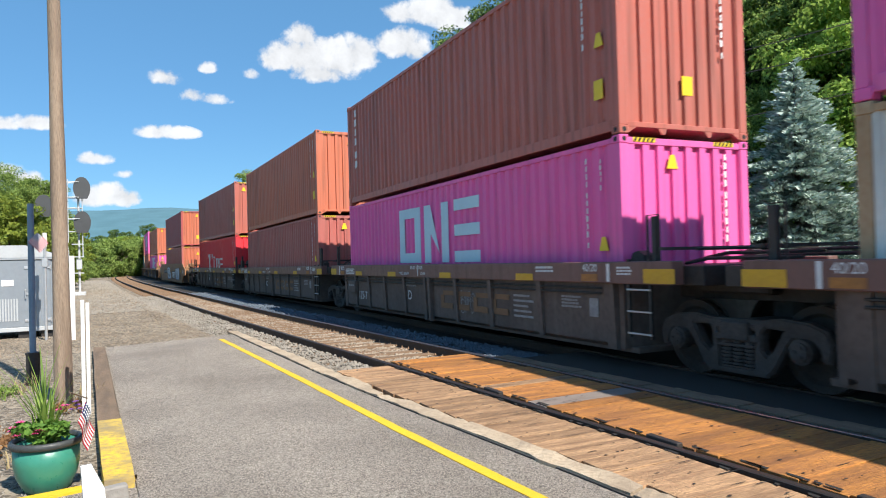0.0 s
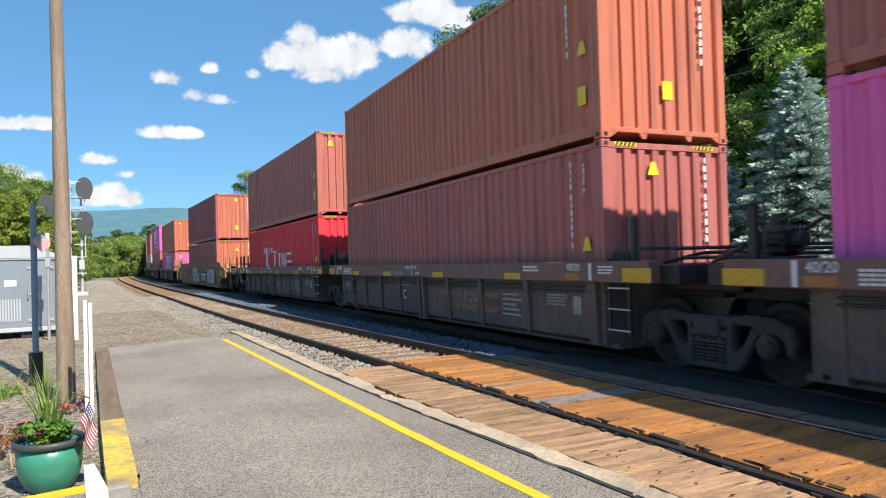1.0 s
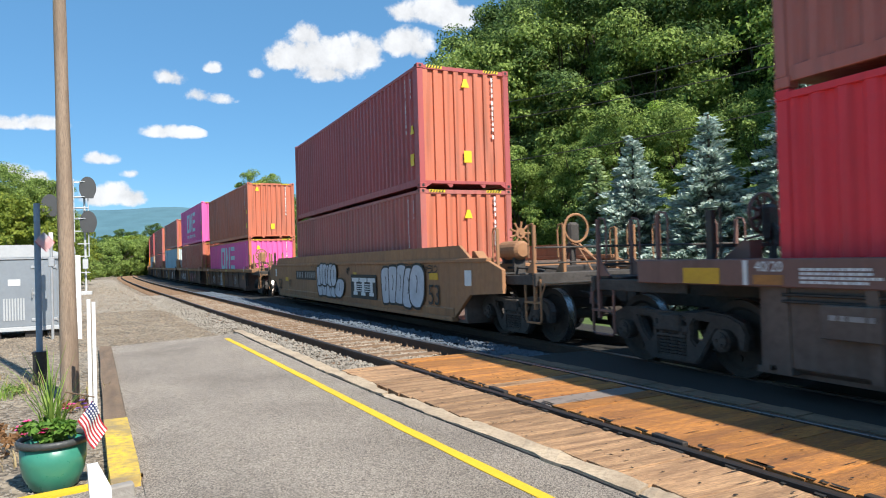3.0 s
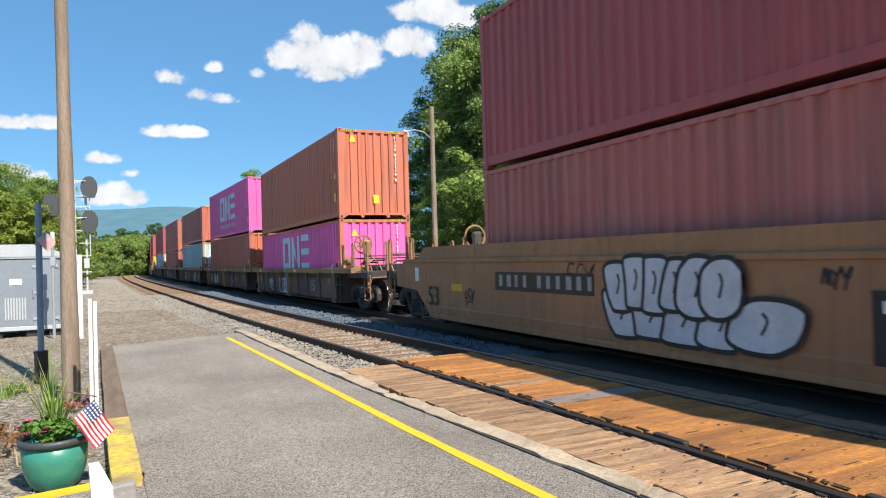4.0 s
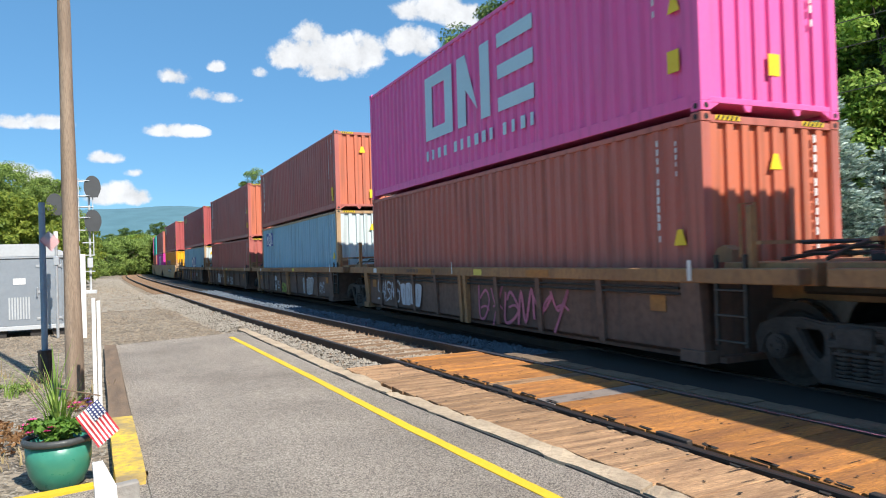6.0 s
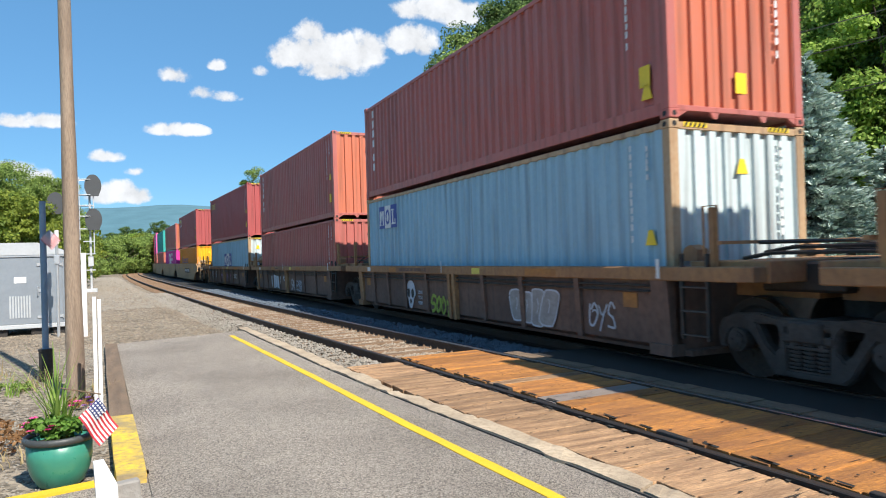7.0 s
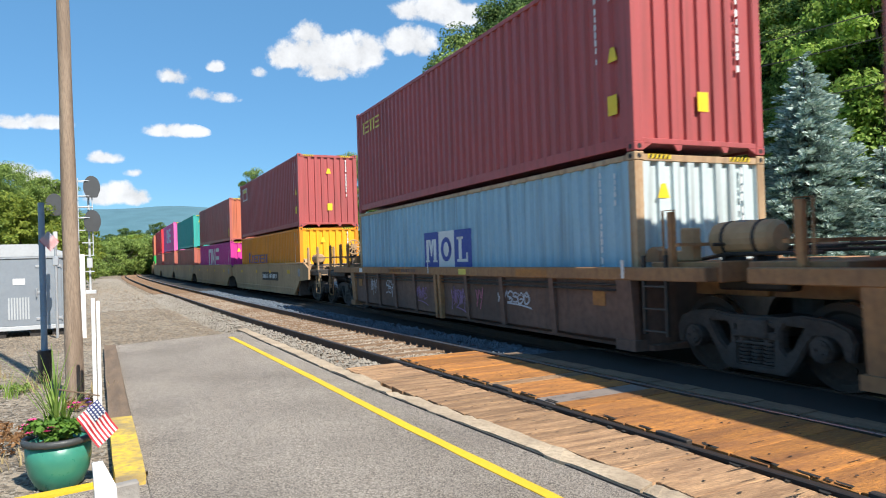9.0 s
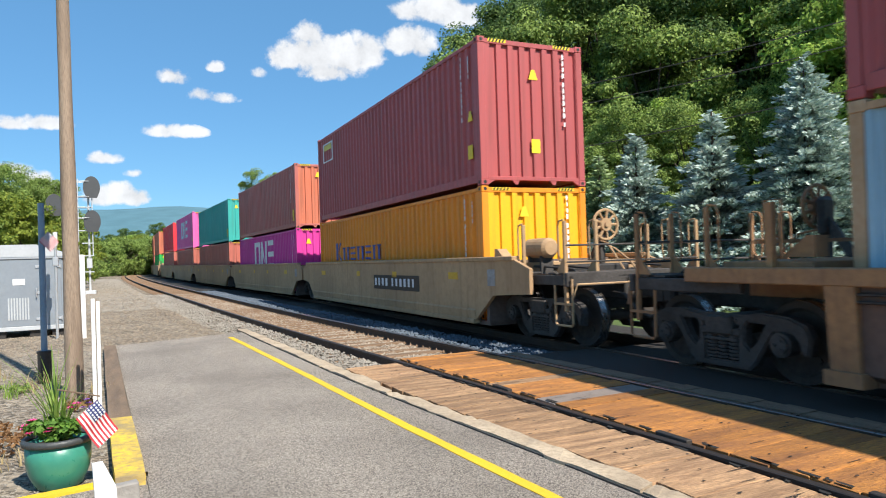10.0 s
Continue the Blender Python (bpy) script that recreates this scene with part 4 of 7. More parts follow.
BOLSTER_ME = as_mesh("bolster", bm, truck_iron)
SPIN = []          # wheel sets, to be turned


def bogie(parent, y):
    t = new("bogie")
    t.parent = parent
    t.matrix_basis = pose(0, y, 0)
    tagged(t, "grimy cast steel two-axle bogie")
    shared("side_frame", FRAME_TRUCK, None, t, pose(-1.10, 0, 0) @ Matrix.Diagonal((1, .94, 1, 1)))
    shared("side_frame", FRAME_TRUCK, None, t, pose(1.10, 0, 0, 0, 0, 180))
    for d in (-.16, 0, .16):
        shared("spring", SPRING_ME, None, t, pose(-1.04, d, 0))
    shared("spring_seat", SEAT_ME, None, t, pose(-1.10, 0, 0))
    shared("spring_seat", SEAT_ME, None, t, pose(1.10, 0, 0, 0, 0, 180))
    shared("bolster", BOLSTER_ME, None, t)
    for ay in (-.86, .86):
        shared("bearing_cap", CAP_ME, None, t, pose(-1.10, ay, R))
        shared("bearing_cap", CAP_ME, None, t, pose(1.10, ay, R, 0, 0, 180))
        w = shared("wheel_set", WHEEL_ME, None, t, pose(-.755, ay, R), "steel wheels with bright treads")
        SPIN.append((w, -.755, ay))
        shared("wheel_set", WHEEL_ME, None, t, pose(.755, ay, R, 0, 0, 180))
        shared("axle", AXLE_ME, None, t, pose(0, ay, R))
    return t


def rod(bm, *pts, r=.016):
    return tube(bm, [Vector(p) for p in pts], r)


def written(text, size, mat, parent, place, label=""):
    cu = bpy.data.curves.new("lettering", "FONT")
    cu.body, cu.size, cu.extrude = text, size, .002
    tmp = bpy.data.objects.new("lettering", cu)
    scene.collection.objects.link(tmp)
    dg = bpy.context.evaluated_depsgraph_get()
    me = bpy.data.meshes.new_from_object(tmp.evaluated_get(dg))
    bpy.data.objects.remove(tmp)
    me.materials.clear()
    me.materials.append(mat)
    return shared("lettering", me, None, parent, place @ pose(0, 0, 0, 90, 0, 0), label)


def stroke(bm, pts, r, lift=0.0):
    """One sprayed line of width 2 r through points, rounded between them."""
    fine = []
    n = len(pts)
    for i in range(n - 1):
        p0, p1, p2, p3 = pts[max(i - 1, 0)], pts[i], pts[i + 1], pts[min(i + 2, n - 1)]
        for k in range(5):
            q = k / 5
            fine.append(tuple(.5 * (2 * b + (c - a) * q + (2 * a - 5 * b + 4 * c - d) * q * q + (3 * b - a - 3 * c + d) * q ** 3) for a, b, c, d in zip(p0, p1, p2, p3)))
    fine.append(tuple(pts[-1]))
    rows = []
    for i, (u, v) in enumerate(fine):
        a, b = fine[max(i - 1, 0)], fine[min(i + 1, len(fine) - 1)]
        d = Vector((b[0] - a[0], b[1] - a[1]))
        d = d.normalized() if d.length > 1e-6 else Vector((1, 0))
        rows.append([bm.verts.new((u - d.y * r, -lift, v + d.x * r)), bm.verts.new((u + d.y * r, -lift, v - d.x * r))])
    for a, b in zip(rows[:-1], rows[1:]):
        bm.faces.new((a[0], a[1], b[1], b[0]))
    return bm


def scribble(parent, y, z, w, h, mat, seed, r=.012, x=-1.5, loops=3):
    """A sprayed tag: slanted looping strokes that spell nothing, with a flourish under them."""
    rnd = random.Random(seed)
    bm = bmesh.new()
    cell = w / loops
    for k in range(loops):
        x0 = cell * k
        kind = rnd.randrange(4)
        base = (((.05, 0), (.25, 1), (.5, .1), (.7, .95), (.95, .05)), ((.9, .85), (.4, 1), (.15, .6), (.75, .45), (.8, .1), (.1, .05)),
                ((.1, 1), (.15, .05), (.6, .0), (.95, .5), (.5, .95), (.25, .6)), ((.05, .9), (.5, .45), (.9, 1), (.55, .5), (.35, -.15)))[kind]
        pts = [(x0 + cell * (u * 1.1 + .12 * v + rnd.uniform(-.1, .1)), h * (v * .9 + .05 + rnd.uniform(-.1, .1))) for u, v in base]
        stroke(bm, pts, r * rnd.uniform(.7, 1.1), .0005 * k)
        if rnd.random() < .6:
            u, v = x0 + cell * rnd.uniform(.1, .5), h * rnd.uniform(.3, .6)
            stroke(bm, [(u, v), (u + cell * .4, v + h * .08), (u + cell * .7, v - h * .05)], r * .7, .0005 * k + .0003)
    drop = min(.34 * h, z - .38)
    if loops > 3 and drop > .04:
        stroke(bm, [(w * .35, -h * .02), (w * .8, -drop * .4), (w * 1.08, -drop)], r * .8, .004)
    return mark("graffiti", bm, mat, parent, on_side(y, z, x), "sprayed graffiti scrawl")


def throw_up(parent, y, z, w, h, seed, x, fill, rim, lobes=5, edge=.03):
    """A sprayed block of swollen lobes: a filled body each, with a rim line round it."""
    rnd = random.Random(seed)
    for i in range(lobes):
        c = w * (i + .5) / lobes
        top, low = h * rnd.uniform(.88, 1.0), h * rnd.uniform(0, .1)
        half = w / lobes * rnd.uniform(.62, .8)
        lean = rnd.uniform(-.08, .16) * h
        pts = []
        for k in range(20):
            a = k * math.pi / 10
            ca, sa = math.cos(a), math.sin(a)
            zz = (top + low) / 2 + (top - low) / 2 * math.copysign(abs(sa) ** .6, sa)
            pts.append((c + half * math.copysign(abs(ca) ** .6, ca) * (1 - .25 * math.sin(2 * a + i)) + lean * (zz / h - .5), zz))
        lift = .0022 * i
        if fill:
            bm = bmesh.new()
            prism(bm, pts, "y", -lift - .001, -lift)
            mark("graffiti", bm, fill, parent, on_side(y, z, x), "sprayed graffiti lobe")
        bm = bmesh.new()
        stroke(bm, pts + pts[:2], edge * .5, lift + .0015)
        stroke(bm, [(c - half * .1, low + (top - low) * .35), (c + half * .1, low + (top - low) * .6), (c - half * .05, low + (top - low) * .75)], edge * .35, lift + .0016)
        mark("graffiti", bm, rim, parent, on_side(y, z, x))


# ---- well cars: local origin under the containers' leading face, x = 0 on the track's centre ----
FRONT, REAR = -1.75, CL + 1.75         # bogie centres
HW = 1.46                             # half width over the side posts


def lathe_y(bm, c, prof, seg):
    """A turned body along y: (radius, y) pairs round the axis through c."""
    vs = [[bm.verts.new((c[0] + r * math.cos(2 * math.pi * i / seg), c[1] + y, c[2] + r * math.sin(2 * math.pi * i / seg))) for r, y in prof] for i in range(seg)]
    for i in range(seg):
        for k in range(len(prof) - 1):
            bm.faces.new((vs[i][k], vs[(i + 1) % seg][k], vs[(i + 1) % seg][k + 1], vs[i][k + 1]))
    bmesh.ops.remove_doubles(bm, verts=bm.verts, dist=1e-4)
    bmesh.ops.recalc_face_normals(bm, faces=bm.faces)
    return bm


def valve_stack(ob, y):
    """A black brake valve on its bracket: a ribbed body, domed caps and bent pipes."""
    bm = bmesh.new()
    box(bm, -.95, -.45, y - .3, y + .3, 1.36, 1.44, .01)
    box(bm, -.85, -.55, y - .16, y + .16, 1.44, 1.78, .04)
    for k in range(4):
        box(bm, -.88, -.52, y - .19, y + .19, 1.48 + k * .075, 1.505 + k * .075, .008)
    part("valve_body", bm, iron, ob, "black ribbed brake valve")
    for dy, z, r in ((-.26, 1.62, .11), (.26, 1.6, .12), (0, 1.84, .12)):
        bm = bmesh.new()
        if dy:
            cyl(bm, (-.7, y + dy * .5, z), (-.7, y + dy * 1.25, z), r, 14, r * .8)
            cyl(bm, (-.7, y + dy * .72, z), (-.7, y + dy * .8, z), r * 1.2, 14)
        else:
            cyl(bm, (-.7, y, 1.76), (-.7, y, 1.92), r, 14, r * .7)
        part("valve_cap", bm, iron, ob)
    bm = bmesh.new()
    rod(bm, (-.62, y - .2, 1.7), (-.6, y - .5, 1.86), (-.5, y - .75, 1.8), (-.45, y - .85, 1.4), r=.024)
    rod(bm, (-.8, y - .1, 1.84), (-.78, y - .45, 1.95), (-.74, y - .7, 1.78), (-.7, y - .8, 1.4), r=.02)
    rod(bm, (-.82, y + .2, 1.6), (-.9, y + .5, 1.5), (-.95, y + .75, 1.38), r=.024)
    part("valve_pipe", bm, iron, ob)


def word_bars(seed, rows, width, size):
    """Lines of unreadable small writing: short bars with word gaps."""
    rnd = random.Random(seed)
    bm = bmesh.new()
    for k in range(rows):
        q, end = 0.0, width * rnd.uniform(.75, 1)
        while q < end:
            w = size * rnd.uniform(1.2, 3.2)
            box(bm, q, min(q + w, end + .02), -.002, .002, -k * size * 1.6, -k * size * 1.6 + size)
            q += w + size * .55
    return bm


def ribbed_car(chord, dark, label, seed, front_end=False, rear_end=False, letter="", plates=True, tank=None, valves=False):
    """A unit of an articulated well car: a heavy top chord, a sunken ribbed side under it, end platforms."""
    ob = thing("well_car", label, "railcar", "cars of the train")
    rnd = random.Random(seed)
    for s in (-1, 1):
        bm = bmesh.new()
        a, b = sorted((s * (HW + .04), s * (HW - .16)))
        short = chord is P["car_brown"]
        box(bm, a, b, -1.85 if front_end else -1.2 if short else -1.45, CL + (1.9 if rear_end else 1.08 if short else 1.35), 1.13, 1.42 if chord is P["car_brown"] else 1.30, .012)
        part("top_chord", bm, chord, ob)
        bm = bmesh.new()
        xo, xi = s * (HW - .05), s * (HW - .09)
        prism(bm, [(xo, 1.15), (xi, 1.15), (xi - s * .02, .30), (s * 1.2, .22), (s * 1.2, .26), (xo - s * .02, .32)], "y", -.02, CL + .02)
        part("side_sheet", bm, dark, ob)
    bm = bmesh.new()
    box(bm, -1.25, 1.25, -.3, CL + .3, .2, .27)
    for yy in (-.1, CL + .1):
        box(bm, -1.35, 1.35, yy - .05, yy + .05, .25, 1.2)
    part("well_floor", bm, dark, ob)
    # ribs
    rib = bmesh.new()
    prism(rib, [(-HW - .02, 1.15), (-HW + .06, 1.15), (-HW + .06, .30), (-HW + .03, .28)], "y", -.06, .06)
    rib_me = as_mesh("rib", rib, dark)
    for i, yy in enumerate((1.75, 3.35, 4.75, 7.45, 8.75, 9.95, 11.05)):
        shared("rib", rib_me, None, ob, pose(0, yy, 0))
        shared("rib", rib_me, None, ob, pose(0, yy, 0, 0, 0, 180))
    bm = bmesh.new()
    for dy in ((-.16, -.04), (.06, .18)):
        prism(bm, [(-HW - .05, 1.15), (-HW + .06, 1.15), (-HW + .06, .22), (-HW - .01, .22)], "y", 6.05 + dy[0], 6.05 + dy[1])
    part("centre_post", bm, chord if chord is P["car_rust"] else dark, ob)
    for yy in (-.02, CL - .06):
        bm = bmesh.new()
        if chord is P["car_brown"]:
            yy = .06 if yy < 1 else CL - .16
            prism(bm, [(-HW + .02, 1.15), (-HW + .2, 1.15), (-HW + .2, .24), (-HW + .06, .24)], "y", yy - .09, yy + .09)
        else:
            prism(bm, [(-HW - .03, 1.15), (-HW + .2, 1.15), (-HW + .2, .22), (-HW + .04, .22)], "y", yy - .13, yy + .17)
            prism(bm, [(-HW - .02, .34), (-HW + .2, .34), (-HW + .2, .2), (-HW - .02, .2)], "y", yy - .18, yy + .21)
        part("corner_post", bm, chord if chord is P["car_rust"] and yy > 1 else dark, ob)
    # pipes under the chord
    bm = bmesh.new()
    for z in (1.06, .99):
        cyl(bm, (-HW + .01, .2, z), (-HW + .01, CL - .2, z), .016, 6)
    part("brake_pipe", bm, iron, ob)
    # end platforms
    for yy, sg in ((-.35, -1), (CL + .35, 1)):
        bm = bmesh.new()
        y0, y1 = sorted((yy, yy + sg * 1.15))
        box(bm, -HW + .16, HW - .16, y0, y1, 1.12, 1.36, .01)
        box(bm, -.55, .55, y0, y1 + (.3 if sg > 0 else 0), .92, 1.12, .01)
        part("end_platform", bm, iron if chord is P["car_brown"] else chord, ob)
        bm = bmesh.new()
        rod(bm, (-HW + .1, yy + sg * .5, 1.42), (-HW + .1, yy + sg * .5, 2.0), (-HW + .1, yy + sg * .3, 2.0), (-HW + .1, yy + sg * .3, 1.42))
        box(bm, -HW + .07, -HW + .15, yy + sg * .44 - .04, yy + sg * .44 + .04, 1.2, 1.98, .006)
        box(bm, -HW + .05, HW - .05, yy + sg * .55, yy + sg * .62, 1.55, 1.59)
        part("handrail", bm, iron if chord is P["car_brown"] else chord, ob)
    # ladder at the leading corner
    bm = bmesh.new()
    box(bm, -HW - .03, -HW + .01, -.42, -.38, .45, 1.45)
    box(bm, -HW - .03, -HW + .01, -.82, -.78, .45, 1.45)
    part("ladder_rail", bm, iron, ob)
    for z in (.5, .78, 1.06):
        bm = bmesh.new()
        cyl(bm, (-HW - .03, -.82, z), (-HW - .03, -.38, z), .013, 6)
        part("rung", bm, galvanised if chord is P["car_brown"] else truck_iron, ob)
    bogie(ob, FRONT)
    # articulation castings and pipes over the bogie
    bm = bmesh.new()
    box(bm, -.75, .75, -1.95, -.9, 1.0, 1.34, .03)
    cyl(bm, (0, -1.75, .72), (0, -1.75, 1.36), .28, 16)
    part("articulation_joint", bm, iron, ob)
    # brake pipes laid over the joint, with bent hoses
    bm = bmesh.new()
    for x, z in ((-.9, 1.44), (-.55, 1.5), (.2, 1.46), (.75, 1.52)):
        rod(bm, (x, -2.5, z), (x, -1.2, z), (x + .12, -.7, z - .06), r=.024)
    rod(bm, (-1.1, -1.2, 1.56), (1.1, -1.2, 1.56), r=.022)
    part("brake_pipe", bm, iron, ob)
    for x in (-1.05, 1.05):
        bm = bmesh.new()
        prism(bm, [(-.32, 1.36), (-.02, 1.36), (-.1, 1.52), (-.2, 1.56), (-.32, 1.5)], "x", x - .09, x + .09)
        part("container_guide", bm, iron if chord is P["car_brown"] else chord, ob)
    if tank:
        bm = bmesh.new()
        lathe_y(bm, (-.72, 0, 1.62), [(0, -1.86), (.15, -1.85), (.205, -1.8), (.215, -1.74), (.215, -1.02), (.205, -.96), (.15, -.91), (0, -.90)], 20)
        part("air_tank", bm, tank, ob, "grimy compressed air tank")
        for y in (-1.62, -1.16):
            bm = bmesh.new()
            lathe_y(bm, (-.72, 0, 1.62), [(.216, y - .025), (.224, y - .02), (.224, y + .02), (.216, y + .025)], 20)
            box(bm, -.9, -.54, y - .025, y + .025, 1.3, 1.46)
            part("tank_strap", bm, iron, ob)
        bm = bmesh.new()
        box(bm, -.80, -.62, -1.42, -1.28, 1.80, 1.842, .004)
        part("tank_label", bm, dull_mark, ob, "pale label on the tank")
        bm = bmesh.new()
        box(bm, -1.12, -.95, -.88, -.68, 1.36, 1.78, .02)
        box(bm, -1.10, -.98, -.68, -.5, 1.36, 1.5, .02)
        part("tank_bracket", bm, P["car_tan"] if tank is not iron else iron, ob)
    if valves:
        valve_stack(ob, CL + 1.0)
    if chord is P["car_rust"]:
        rq = random.Random(seed * 3)
        for yy, w, m in ((rq.uniform(2.2, 4.2), rq.uniform(.3, .6), P["rust_patch"]), (rq.uniform(4.8, 5.6), .16, yellow_mark), (rq.uniform(7, 10), rq.uniform(.2, .4), P["rust_patch"]), (CL - .9, .12, white_mark)):
            bm = bmesh.new()
            box(bm, -w, w, -.002, .002, -.06, .05)
            mark("paint_patch", bm, m, ob, on_side(yy, 1.215, -HW - .043), "patch of worn paint")
        mark("stencil_marking", word_bars(seed, 1, 1.9, .075), P["car_mud"], ob, on_side(9.0, 1.18, -HW - .043), "unreadable dark stencil")
        for yy in (.62, 11.6):
            bm = bmesh.new()
            box(bm, -.14, .14, -.002, .002, -.1, .1)
            mark("paint_patch", bm, P["rust_patch"], ob, on_side(yy, .86, -HW + .046), "patch of worn orange paint")
    if plates:
        for yy in (-.98, 2.1, 5.1, 8.1, 10.6, CL + .82):
            bm = bmesh.new()
            end = yy < 0 or yy > CL
            w = .27 if end else .26
            box(bm, -w, w, -.003, .003, -.09 if end else -.06, .09 if end else .05)
            mark("reflector", bm, P["dull_yellow"], ob, on_side(yy, 1.235 if end else 1.2, -HW - .044), "yellow reflector plate")
    bm = bmesh.new()
    box(bm, -.03, .03, -.003, .003, -.12, .12)
    mark("chord_mark", bm, white_mark, ob, on_side(-.02, 1.275, -HW - .044), "white upright mark")
    bm = bmesh.new()
    box(bm, -.012, .012, -.003, .003, -.12, .12)
    mark("chord_mark", bm, white_mark, ob, on_side(6.5, 1.285, -HW - .044), "white upright mark")
    if letter:
        bm = bmesh.new()
        box(bm, -.03, .03, -.003, .003, -.13, .13)
        mark("chord_mark", bm, white_mark, ob, on_side(CL + .2, 1.275, -HW - .044), "white upright mark")
        for yv in (.55, CL + .08):
            written("40/20", .15, white_mark, ob, on_side(yv, 1.29, -HW - .045), "white load marking")
            bm = bmesh.new()
            box(bm, 0, .36, -.003, .003, 0, .1)
            mark("reflector", bm, P["rust_patch"], ob, on_side(yv + .02, 1.155, -HW - .044), "worn orange plate")
        mark("stencil_marking", word_bars(seed, 4, .85, .026), white_mark, ob, on_side(CL - .45, 1.3, -HW - .044), "unreadable small white stencil")
        mark("stencil_marking", word_bars(seed + 5, 3, .32, .026), white_mark, ob, on_side(-.2, 1.33, -HW - .044), "unreadable small white stencil")
        mark("stencil_marking", word_bars(seed + 6, 2, .5, .034), white_mark, ob, on_side(1.75, 1.33, -HW - .044), "unreadable small white stencil")
        mark("stencil_marking", word_bars(seed + 7, 2, .8, .035), dull_mark, ob, on_side(7.5, .98, -HW + .047), "unreadable small white stencil")
        mark("stencil_marking", word_bars(seed + 8, 4, .5, .03), dull_mark, ob, on_side(1.2, .9, -HW + .047), "unreadable small white stencil")
        bm = bmesh.new()
        box(bm, -.1, .1, -.002, .002, -.13, .13)
        mark("data_panel", bm, dull_mark, ob, on_side(.42, .78, -HW + .046), "pale square data panel")
        bm = bmesh.new()
        box(bm, -.3, .3, -.10, 0, -.16, .16, .01)
        part("storage_box", bm, dark, ob, "brown storage box on the side", on_side(CL - .95, .82, -HW + .046))
        mark("stencil_marking", word_bars(seed + 9, 1, .42, .05), dull_mark, ob, on_side(CL - .75, .84, -HW - .058))
        if letter == "D":
            written("125-T", .3, white_mark, ob, on_side(10.9, .5, -HW + .047), "white painted axle marking")
        written("* WELL LD LMT", .085, white_mark, ob, on_side(7.6, 1.19, -HW - .045), "white load limit marking")
        written("122400", .085, white_mark, ob, on_side(6.35, 1.19, -HW - .045), "white load limit marking")
        written(letter, .3, white_mark, ob, on_side(7.3, .62, -HW + .047), "white unit letter")
        mark("number_marking", number_bars(seed, 9, False, .075), white_mark, ob, on_side(6.9, 1.31, -HW - .045))
        bm = bmesh.new()
        for i, w in enumerate((.5, .62, .45, .55, .6)):
            box(bm, 0, w, -.002, .002, -.085 * i, -.085 * i + .035)
        mark("stencil_marking", bm, dull_mark, ob, on_side(2.6, .86, -HW + .047), "unreadable small white stencil")
        bm = bmesh.new()
        for i in range(4):
            box(bm, i * .72, i * .72 + .55, -.002, .002, 0, .11)
            box(bm, i * .72, i * .72 + .14, -.002, .002, .11, .27)
            box(bm, i * .72 + .1, i * .72 + .6, -.002, .002, .27, .36)
        mark("faded_emblem", bm, material("faded_emblem", (0.24, 0.125, 0.06), 0.8, 0, (0.16, 0.09, 0.05), 3, 20, 0.5, 0) if "faded_emblem" not in MATS else MATS["faded_emblem"], ob, on_side(5.5, .52, -HW + .046), "faded orange block emblem")
    if front_end:
        end_gear(ob, -1, chord, -.85)
    if rear_end:
        bogie(ob, REAR)
        end_gear(ob, 1, chord)
    return ob


